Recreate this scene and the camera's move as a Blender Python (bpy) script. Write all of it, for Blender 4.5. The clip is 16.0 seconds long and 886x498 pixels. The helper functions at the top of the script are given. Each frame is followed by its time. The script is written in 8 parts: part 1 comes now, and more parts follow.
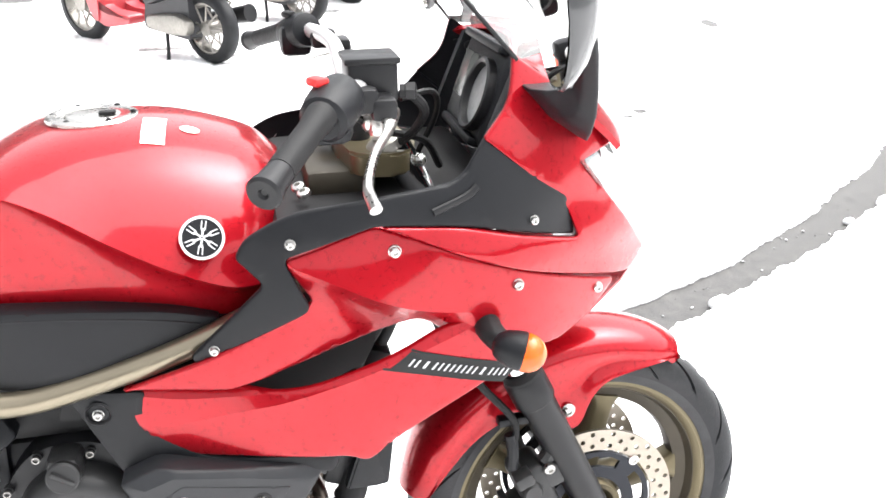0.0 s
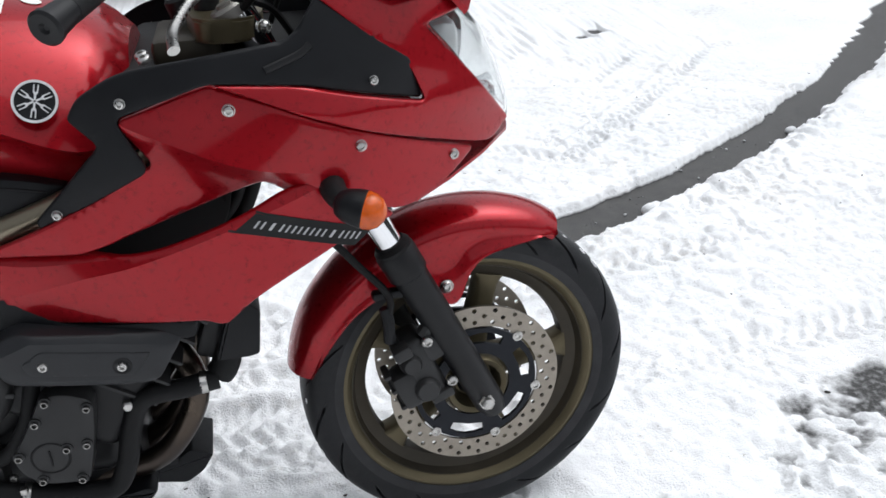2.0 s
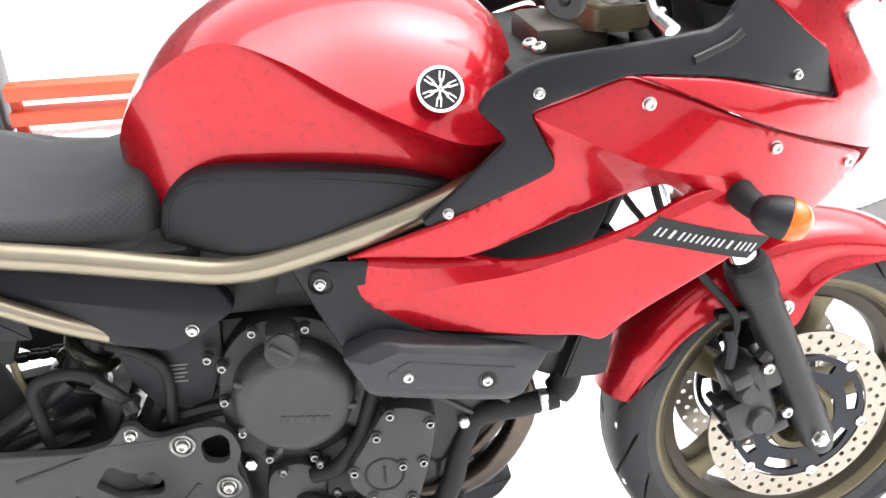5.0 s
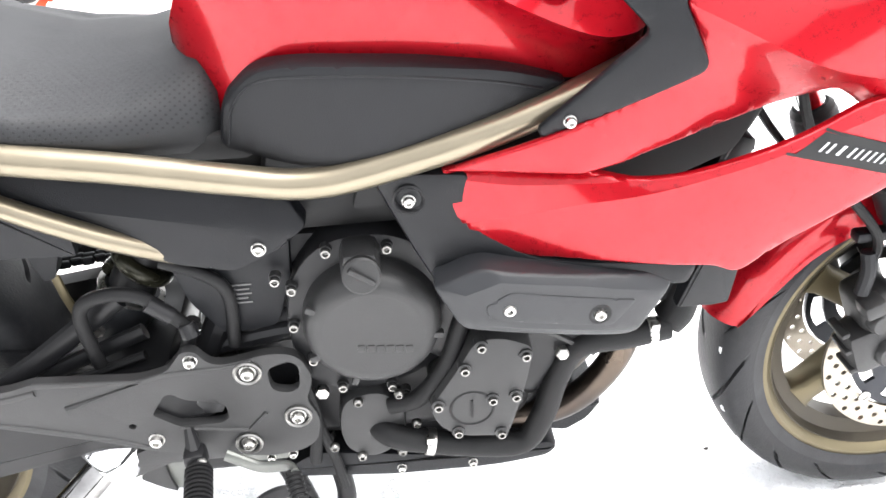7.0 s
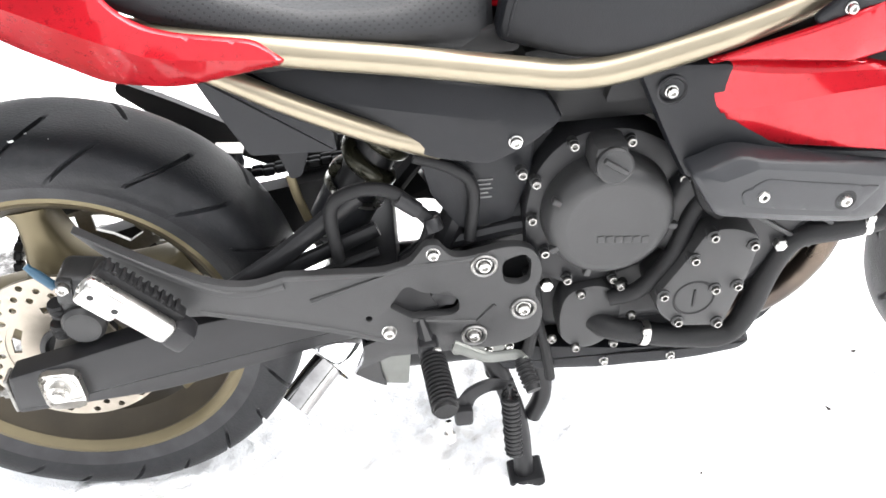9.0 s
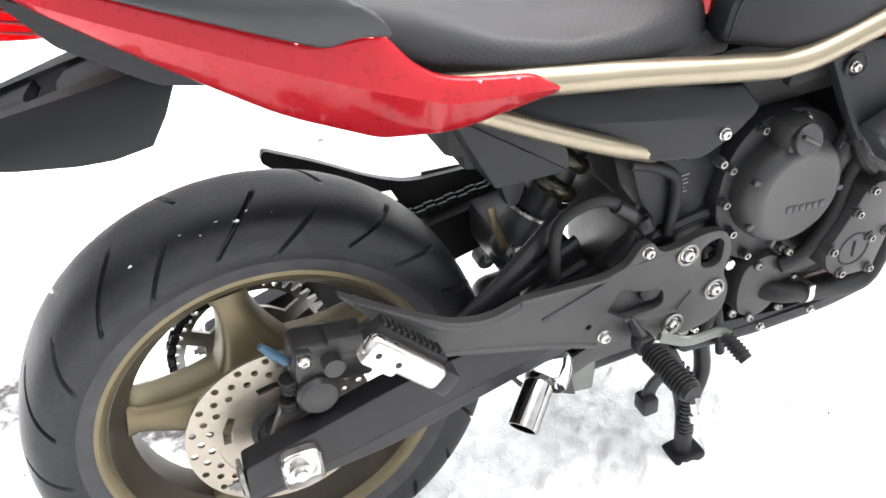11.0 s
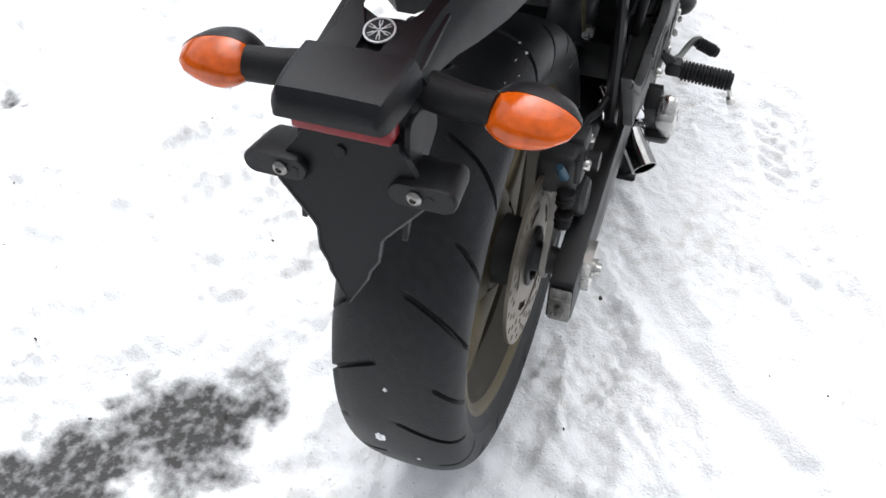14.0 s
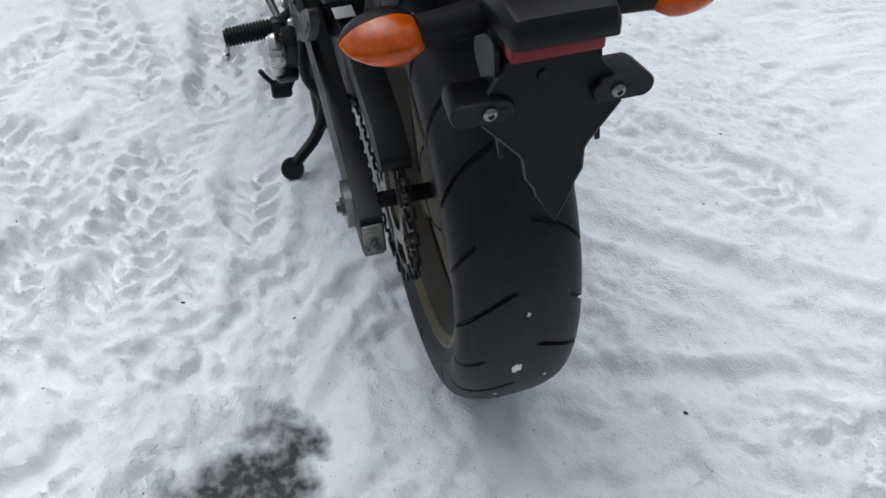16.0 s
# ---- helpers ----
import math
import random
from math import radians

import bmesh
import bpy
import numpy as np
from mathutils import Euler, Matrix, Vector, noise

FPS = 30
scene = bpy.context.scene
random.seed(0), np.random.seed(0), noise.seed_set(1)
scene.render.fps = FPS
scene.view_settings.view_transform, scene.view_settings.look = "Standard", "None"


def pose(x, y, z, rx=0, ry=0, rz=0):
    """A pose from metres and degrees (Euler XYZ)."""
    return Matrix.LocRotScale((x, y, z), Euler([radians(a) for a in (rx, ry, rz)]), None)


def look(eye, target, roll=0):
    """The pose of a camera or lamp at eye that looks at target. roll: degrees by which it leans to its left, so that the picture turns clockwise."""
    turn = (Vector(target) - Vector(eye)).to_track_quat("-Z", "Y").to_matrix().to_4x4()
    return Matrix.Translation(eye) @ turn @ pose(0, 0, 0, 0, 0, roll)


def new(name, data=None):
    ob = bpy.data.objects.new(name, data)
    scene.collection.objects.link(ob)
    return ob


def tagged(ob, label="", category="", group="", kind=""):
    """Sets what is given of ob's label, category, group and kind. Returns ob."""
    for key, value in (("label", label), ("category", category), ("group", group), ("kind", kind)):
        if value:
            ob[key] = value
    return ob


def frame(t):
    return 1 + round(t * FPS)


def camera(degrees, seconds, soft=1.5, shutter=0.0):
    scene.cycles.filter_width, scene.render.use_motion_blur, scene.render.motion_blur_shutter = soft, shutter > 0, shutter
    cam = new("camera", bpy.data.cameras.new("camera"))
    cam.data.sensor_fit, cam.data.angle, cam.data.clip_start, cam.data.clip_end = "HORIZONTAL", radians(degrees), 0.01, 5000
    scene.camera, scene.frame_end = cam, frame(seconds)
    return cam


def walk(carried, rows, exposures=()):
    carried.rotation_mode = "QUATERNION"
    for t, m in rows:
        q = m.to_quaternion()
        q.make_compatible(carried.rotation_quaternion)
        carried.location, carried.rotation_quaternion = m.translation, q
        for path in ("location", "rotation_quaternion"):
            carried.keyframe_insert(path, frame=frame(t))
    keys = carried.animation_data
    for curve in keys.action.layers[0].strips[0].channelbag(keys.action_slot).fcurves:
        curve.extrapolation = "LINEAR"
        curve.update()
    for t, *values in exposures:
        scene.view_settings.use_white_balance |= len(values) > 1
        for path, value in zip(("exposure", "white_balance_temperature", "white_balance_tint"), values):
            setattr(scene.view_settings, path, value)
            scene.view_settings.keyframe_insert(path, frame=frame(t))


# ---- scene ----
cam = camera(53.93, 16.0, soft=1.6)
# seconds, eye x y z, yaw, pitch, roll
ROWS = [
    (0.0, 0.962, -1.113, 1.332, -12.40, -24.94, -0.15),
    (0.5, 1.058, -1.180, 1.319, -10.66, -26.07, -0.43),
    (1.0, 1.097, -1.221, 1.299, -10.25, -27.11, -1.29),
    (1.5, 1.115, -1.230, 1.271, -10.77, -28.10, -2.10),
    (2.0, 1.126, -1.215, 1.242, -12.87, -28.45, -1.53),
    (2.5, 1.126, -1.207, 1.215, -13.50, -29.37, -1.14),
    (3.0, 1.094, -1.199, 1.197, -13.67, -30.51, -0.25),
    (3.5, 1.002, -1.185, 1.199, -13.37, -29.74, -0.03),
    (4.0, 0.881, -1.182, 1.211, -11.42, -27.87, -0.66),
    (4.5, 0.816, -1.150, 1.222, -8.55, -26.92, -1.43),
    (4.7, 0.800, -1.114, 1.213, -7.67, -26.97, -1.79),
    (6.8, 0.726, -0.889, 1.167, -3.84, -34.58, -3.04),
    (7.0, 0.720, -0.889, 1.163, -4.01, -35.78, -2.59),
    (7.5, 0.700, -0.902, 1.147, -3.12, -37.65, -2.67),
    (8.0, 0.608, -0.919, 1.151, -2.41, -37.79, -3.43),
    (8.5, 0.522, -0.952, 1.162, -2.64, -38.02, -3.65),
    (9.0, 0.443, -0.934, 1.152, -3.79, -39.21, -3.26),
    (9.5, 0.338, -0.898, 1.150, -5.81, -39.64, -3.92),
    (10.0, 0.240, -0.897, 1.155, -8.76, -38.11, -4.16),
    (10.2, 0.177, -0.907, 1.163, -10.95, -37.34, -4.34),
    (12.3, -0.419, -0.673, 1.196, -39.78, -36.48, -3.32),
    (12.5, -0.501, -0.638, 1.196, -44.47, -35.92, -2.85),
    (13.0, -0.699, -0.549, 1.219, -54.56, -37.93, -0.77),
    (13.5, -0.783, -0.402, 1.173, -62.79, -41.12, 0.65),
    (14.0, -0.819, -0.219, 1.166, -71.40, -44.95, 2.07),
    (14.5, -0.871, -0.084, 1.164, -81.39, -45.01, 2.24),
    (15.0, -0.974, 0.064, 1.172, -91.68, -43.47, 1.31),
    (15.5, -0.985, 0.173, 1.159, -98.95, -43.36, 1.31),
    (16.0, -0.925, 0.302, 1.138, -106.18, -43.95, 1.07),
]


def eye_pose(x, y, z, yaw, pitch, roll):
    return pose(x, y, z, 0, 0, yaw) @ pose(0, 0, 0, 90 + pitch, 0, 0) @ pose(0, 0, 0, 0, 0, roll)


EXPOSURES = [(0.0, 2.25, 6500, 10), (1.0, 1.3, 6450, 10), (2.0, 0.25, 6150, 9), (2.5, -0.17, 6000, 8), (3.0, 0.0, 6000, 8), (3.5, 0.2, 6000, 8), (4.0, 0.95, 6250, 9), (4.7, 1.92, 6500, 10), (7.0, 2.72, 6500, 10), (10.2, 2.62, 6500, 10), (12.4, 1.5, 6450, 10), (13.5, 1.32, 6350, 10), (14.5, 0.4, 6150, 8), (15.0, 0.03, 6000, 7), (15.5, -0.28, 5950, 7), (16.0, -0.11, 5950, 7)]
walk(cam, [(t, eye_pose(*row)) for t, *row in ROWS], EXPOSURES)

# ---- world and light: a bright overcast winter sky ----
world = bpy.data.worlds.new("overcast_sky")
scene.world = world
world.use_nodes = True
wn, wl = world.node_tree.nodes, world.node_tree.links
sky = wn.new("ShaderNodeTexSky")
sky.sky_type, sky.sun_disc = "NISHITA", False
sky.sun_elevation, sky.sun_rotation = radians(62), radians(70)
sky.air_density, sky.dust_density = 1.0, 4.0
cloud = wn.new("ShaderNodeHueSaturation")
cloud.inputs["Saturation"].default_value = 0.12
wl.new(sky.outputs[0], cloud.inputs["Color"])
wl.new(cloud.outputs[0], wn["Background"].inputs[0])
wn["Background"].inputs[1].default_value = 0.135
sun_data = bpy.data.lights.new("sun", "SUN")
sun_data.energy, sun_data.angle, sun_data.color = 0.95, radians(65), (1.0, 0.98, 0.95)
sun = new("sun", sun_data)
sun.matrix_world = look((1.3, 0.1, 3.3), (0, 0, 0))


# ---- materials ----


def material(name, base, rough=0.5, metal=0.0, coat=0.0, vary=0.0, scale=40.0, bump=0.0, bump_scale=200.0, trans=0.0, ior=1.45, rough_vary=0.0, emit=0.0, spec=0.5, tint=None, coat_rough=0.015):
    """A procedural surface with a coarse and a fine variation of colour, roughness and relief."""
    m = bpy.data.materials.new(name)
    m.use_nodes = True
    n, l = m.node_tree.nodes, m.node_tree.links
    p = n["Principled BSDF"]
    p.inputs["Base Color"].default_value = (*base, 1)
    p.inputs["Roughness"].default_value, p.inputs["Metallic"].default_value = rough, metal
    p.inputs["Coat Weight"].default_value, p.inputs["Coat Roughness"].default_value = coat, coat_rough
    p.inputs["Transmission Weight"].default_value, p.inputs["IOR"].default_value = trans, ior
    p.inputs["Specular IOR Level"].default_value = spec
    if emit:
        p.inputs["Emission Color"].default_value, p.inputs["Emission Strength"].default_value = (*base, 1), emit
    tc = n.new("ShaderNodeTexCoord")
    if vary or rough_vary:
        a, b = n.new("ShaderNodeTexNoise"), n.new("ShaderNodeTexNoise")
        a.inputs["Scale"].default_value, a.inputs["Detail"].default_value = scale, 6
        b.inputs["Scale"].default_value, b.inputs["Detail"].default_value = scale * 0.12, 3
        add = n.new("ShaderNodeMath")
        add.operation = "ADD"
        for t, node in enumerate((a, b)):
            l.new(tc.outputs["Object"], node.inputs["Vector"])
            l.new(node.outputs["Fac"], add.inputs[t])
        if vary:
            ramp = n.new("ShaderNodeMapRange")
            ramp.inputs["From Min"].default_value, ramp.inputs["From Max"].default_value = 0.6, 1.4
            mix = n.new("ShaderNodeMix")
            mix.data_type = "RGBA"
            other = tint or tuple(min(1, c * (1 + vary)) for c in base)
            mix.inputs["A"].default_value = (*(tuple(c * (1 - vary) for c in base) if not tint else base), 1)
            mix.inputs["B"].default_value = (*other, 1)
            l.new(add.outputs[0], ramp.inputs["Value"])
            l.new(ramp.outputs[0], mix.inputs["Factor"])
            l.new(mix.outputs["Result"], p.inputs["Base Color"])
        if rough_vary:
            rr = n.new("ShaderNodeMapRange")
            rr.inputs["From Min"].default_value, rr.inputs["From Max"].default_value = 0.6, 1.4
            rr.inputs["To Min"].default_value, rr.inputs["To Max"].default_value = max(0.02, rough - rough_vary), min(1, rough + rough_vary)
            l.new(add.outputs[0], rr.inputs["Value"])
            l.new(rr.outputs[0], p.inputs["Roughness"])
    if bump:
        c, d = n.new("ShaderNodeTexNoise"), n.new("ShaderNodeBump")
        c.inputs["Scale"].default_value, c.inputs["Detail"].default_value = bump_scale, 3
        d.inputs["Strength"].default_value, d.inputs["Distance"].default_value = bump, 0.002
        l.new(tc.outputs["Object"], c.inputs["Vector"])
        l.new(c.outputs["Fac"], d.inputs["Height"])
        l.new(d.outputs[0], p.inputs["Normal"])
    return m


RED = material("candy_red_paint", (0.3, 0.0028, 0.0085), 0.28, 0.5, 0.5, vary=0.03, scale=900, rough_vary=0.015, spec=0.15, coat_rough=0.06)
PLASTIC = material("black_textured_plastic", (0.0062, 0.0067, 0.0082), 0.4, spec=0.25, vary=0.2, scale=30, bump=0.25, bump_scale=900, rough_vary=0.08)
GLOSS = material("glossy_dark_plastic", (0.05, 0.051, 0.053), 0.2, coat=0.3, vary=0.1, scale=20)
SATIN = material("black_satin_paint", (0.01, 0.01, 0.011), 0.4, spec=0.3, vary=0.25, scale=25, rough_vary=0.1)
ENGINE = material("black_engine_paint", (0.023, 0.023, 0.0235), 0.47, spec=0.42, vary=0.3, scale=20, bump=0.2, bump_scale=600, rough_vary=0.12)


def dusty_rubber():
    """Tyre rubber with dried road dust smeared over it."""
    m = material("tyre_rubber", (0.0105, 0.011, 0.0125), 0.48, spec=0.28, vary=0.6, scale=16, bump=0.3, bump_scale=350, rough_vary=0.1)
    n, l = m.node_tree.nodes, m.node_tree.links
    p = n["Principled BSDF"]
    tc, a, b, mul, ramp, mix = [n.new("ShaderNode" + k) for k in ("TexCoord", "TexNoise", "TexNoise", "Math", "MapRange", "Mix")]
    a.inputs["Scale"].default_value, a.inputs["Detail"].default_value = 3, 3
    b.inputs["Scale"].default_value, b.inputs["Detail"].default_value = 90, 9
    mul.operation, mix.data_type = "MULTIPLY", "RGBA"
    for i, node in enumerate((a, b)):
        l.new(tc.outputs["Object"], node.inputs["Vector"])
        l.new(node.outputs["Fac"], mul.inputs[i])
    ramp.inputs["From Min"].default_value, ramp.inputs["From Max"].default_value = 0.24, 0.42
    ramp.inputs["To Max"].default_value = 0.2
    l.new(mul.outputs[0], ramp.inputs["Value"])
    old = p.inputs["Base Color"].links[0].from_socket
    l.new(old, mix.inputs["A"])
    mix.inputs["B"].default_value = (0.035, 0.034, 0.034, 1)
    l.new(ramp.outputs[0], mix.inputs["Factor"])
    l.new(mix.outputs["Result"], p.inputs["Base Color"])
    return m


RUBBER = dusty_rubber()
SIDEWALL = material("dusty_sidewall_rubber", (0.031, 0.031, 0.033), 0.6, spec=0.3, vary=0.45, scale=30, bump=0.25, bump_scale=400)
GRIP = material("grip_rubber", (0.008, 0.008, 0.0085), 0.55, spec=0.24, vary=0.2, scale=60, bump=0.3, bump_scale=700)
# darker bronze: shade inside the rim and brake dust, put into one colour
DARK_BRONZE = material("dark_bronze", (0.046, 0.038, 0.026), 0.5, 0.35, vary=0.5, scale=14, rough_vary=0.15)
BRONZE = material("bronze_wheel_paint", (0.115, 0.095, 0.055), 0.42, 0.6, vary=0.12, scale=25, rough_vary=0.08)
CHAMPAGNE = material("champagne_frame_paint", (0.215, 0.187, 0.137), 0.33, 0.8, vary=0.08, scale=25, rough_vary=0.06)
ALU = material("cast_aluminium", (0.33, 0.315, 0.29), 0.45, 0.9, vary=0.2, scale=60, bump=0.2, bump_scale=500)
CAST = material("stained_cast_aluminium", (0.2, 0.195, 0.185), 0.55, 0.8, vary=0.75, scale=110, bump=0.5, bump_scale=300)
STEEL = material("bright_zinc_steel", (0.5, 0.49, 0.47), 0.3, 1.0, vary=0.12, scale=200, rough_vary=0.1)
BOLT = material("dull_zinc_bolt", (0.24, 0.235, 0.225), 0.36, 1.0, vary=0.2, scale=200, rough_vary=0.1)
OLIVE = material("olive_spring_enamel", (0.026, 0.025, 0.016), 0.26, 0.5, vary=0.25, scale=40, rough_vary=0.08)
GREY = material("charcoal_satin_plastic", (0.017, 0.0178, 0.02), 0.4, spec=0.4, vary=0.2, scale=25, bump=0.15, bump_scale=700, rough_vary=0.08)
DISC = material("brake_disc_steel", (0.29, 0.26, 0.22), 0.4, 1.0, vary=0.15, scale=90, rough_vary=0.1)
PRINT = material("worn_silver_print", (0.42, 0.42, 0.43), 0.4, 0.4, vary=0.15, scale=300)
# chrome with a darkened, mottled base that stands for dark reflections
DIM_CHROME = material("dimmed_chrome", (0.3, 0.295, 0.29), 0.09, 1.0, vary=0.6, scale=30, rough_vary=0.08)
CHROME = material("polished_chrome", (0.85, 0.85, 0.86), 0.07, 1.0, rough_vary=0.04)
SEATMAT = material("black_vinyl", (0.016, 0.0165, 0.018), 0.5, vary=0.15, scale=20, bump=0.25, bump_scale=1200)
AMBER = material("amber_lens", (0.6, 0.095, 0.004), 0.18, coat=0.3, trans=0.15, vary=0.4, scale=90, bump=0.2, bump_scale=160, spec=0.3)
REDLENS = material("red_lens", (0.36, 0.002, 0.003), 0.16, coat=0.0, vary=0.55, scale=60, bump=0.12, bump_scale=120, spec=0.02)
REFLECTOR = material("dark_red_reflector", (0.14, 0.003, 0.006), 0.3, coat=0.0, vary=0.4, scale=120, spec=0.3)
CLEAR = material("clear_polycarbonate", (0.93, 0.95, 0.95), 0.03, trans=0.96, ior=1.3)
SILVER = material("silver_print", (0.75, 0.75, 0.75), 0.35, 0.6, vary=0.05, scale=300)
# near-black; in gaps, wells and holes it puts their shade into the colour
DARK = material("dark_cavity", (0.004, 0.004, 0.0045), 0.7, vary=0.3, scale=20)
BLUE = material("anodised_blue_carrier", (0.011, 0.0125, 0.017), 0.35, 0.6, vary=0.2, scale=60)
WHITE = material("white_sticker", (0.8, 0.78, 0.74), 0.5, vary=0.08, scale=50)
HEAT = material("heat_tinted_steel", (0.1, 0.078, 0.058), 0.3, 0.95, vary=0.6, scale=14, tint=(0.05, 0.042, 0.04), rough_vary=0.1)
ORANGE = material("orange_painted_steel", (0.5, 0.065, 0.025), 0.5, vary=0.15, scale=10, bump=0.1, bump_scale=100)
MIRROR = material("mirror_glass", (0.9, 0.9, 0.9), 0.01, 1.0, rough_vary=0.005)
# lighter grey that paints the highlight along the flap's edge
EDGE = material("edge_highlight_grey", (0.055, 0.055, 0.056), 0.5, vary=0.3, scale=80)
GREENGREY = material("grey_painted_bracket", (0.14, 0.145, 0.135), 0.42, 0.6, vary=0.2, scale=40)



def dotted_vinyl():
    """Black vinyl with a staggered grid of small dimples on its flanks."""
    m = material("dimpled_black_vinyl", (0.014, 0.0145, 0.016), 0.5, spec=0.35, vary=0.15, scale=20)
    n, l = m.node_tree.nodes, m.node_tree.links
    p = n["Principled BSDF"]
    tc, sep = n.new("ShaderNodeTexCoord"), n.new("ShaderNodeSeparateXYZ")
    l.new(tc.outputs["Object"], sep.inputs[0])

    def calc(op, a, b=None):
        k = n.new("ShaderNodeMath")
        k.operation = op
        for i, v in enumerate((a, b)):
            if v is None:
                continue
            if isinstance(v, (int, float)):
                k.inputs[i].default_value = v
            else:
                l.new(v, k.inputs[i])
        return k.outputs[0]

    x = calc("MULTIPLY", sep.outputs["X"], 2 * math.pi / 0.0092)
    run = calc("ADD", sep.outputs["Z"], calc("MULTIPLY", calc("ABSOLUTE", sep.outputs["Y"]), -0.6))
    z = calc("MULTIPLY", run, 2 * math.pi / 0.0092)
    dots = calc("ADD", calc("COSINE", calc("ADD", x, z)), calc("COSINE", calc("SUBTRACT", x, z)))
    dots = calc("GREATER_THAN", dots, 1.25)
    area = calc("MULTIPLY", calc("LESS_THAN", sep.outputs["Z"], 0.793), calc("GREATER_THAN", sep.outputs["X"], 0.24))
    area = calc("MULTIPLY", area, calc("GREATER_THAN", sep.outputs["Z"], 0.748))
    dots = calc("MULTIPLY", dots, area)
    grain, b1, b2 = n.new("ShaderNodeTexNoise"), n.new("ShaderNodeBump"), n.new("ShaderNodeBump")
    grain.inputs["Scale"].default_value = 1200
    l.new(tc.outputs["Object"], grain.inputs["Vector"])
    b1.inputs["Strength"].default_value, b1.inputs["Distance"].default_value = 0.25, 0.002
    l.new(grain.outputs["Fac"], b1.inputs["Height"])
    b2.inputs["Strength"].default_value, b2.inputs["Distance"].default_value = 0.9, 0.0012
    b2.invert = True
    l.new(dots, b2.inputs["Height"])
    l.new(b1.outputs[0], b2.inputs["Normal"])
    l.new(b2.outputs[0], p.inputs["Normal"])
    old = p.inputs["Base Color"].links[0].from_socket
    mix = n.new("ShaderNodeMix")
    mix.data_type = "RGBA"
    mix.inputs["B"].default_value = (0.005, 0.005, 0.006, 1)
    l.new(dots, mix.inputs["Factor"])
    l.new(old, mix.inputs["A"])
    l.new(mix.outputs["Result"], p.inputs["Base Color"])
    return m


DIMPLED = dotted_vinyl()
# ---- mesh helpers ----


def part(name, bm, mat, parent=None, label="", sharp=35.0, smooth=True):
    """Links a bmesh as one mesh object, under a thing or a part."""
    bmesh.ops.recalc_face_normals(bm, faces=bm.faces)
    bm.edges.index_update()
    folds = [e.index for e in bm.edges if not e.smooth]
    me = bpy.data.meshes.new(name)
    bm.to_mesh(me)
    bm.free()
    if smooth:
        me.polygons.foreach_set("use_smooth", [True] * len(me.polygons))
        me.set_sharp_from_angle(angle=radians(sharp))
        for i in folds:
            me.edges[i].use_edge_sharp = True
    me.materials.append(mat)
    ob = new(name, me)
    if parent:
        ob.parent = parent
    if label:
        ob["label"] = label
    return ob


def rounded(points, r=0.01, n=4):
    """A closed outline with its corners rounded; a point may carry its own radius."""
    out, k = [], len(points)
    for i in range(k):
        p = Vector(points[i][:2])
        rad = points[i][2] if len(points[i]) > 2 else r
        a, b = Vector(points[i - 1][:2]) - p, Vector(points[(i + 1) % k][:2]) - p
        d = min(rad, a.length * 0.48, b.length * 0.48)
        if d < 1e-5:
            out.append(p)
            continue
        s, e = p + a.normalized() * d, p + b.normalized() * d
        for j in range(n + 1):
            t = j / n
            out.append(s * (1 - t) ** 2 + p * 2 * t * (1 - t) + e * t * t)
    return out


def near_edge(pts, loop):
    """The distance of each of the points from a closed outline."""
    a = np.array([(p[0], p[1]) for p in loop])
    b = np.roll(a, -1, 0)
    q = np.asarray(pts)[:, None]
    d = b - a
    t = np.clip(((q - a) * d).sum(2) / np.maximum((d * d).sum(1), 1e-12), 0, 1)
    return np.sqrt((((a + t[..., None] * d) - q) ** 2).sum(2)).min(1)


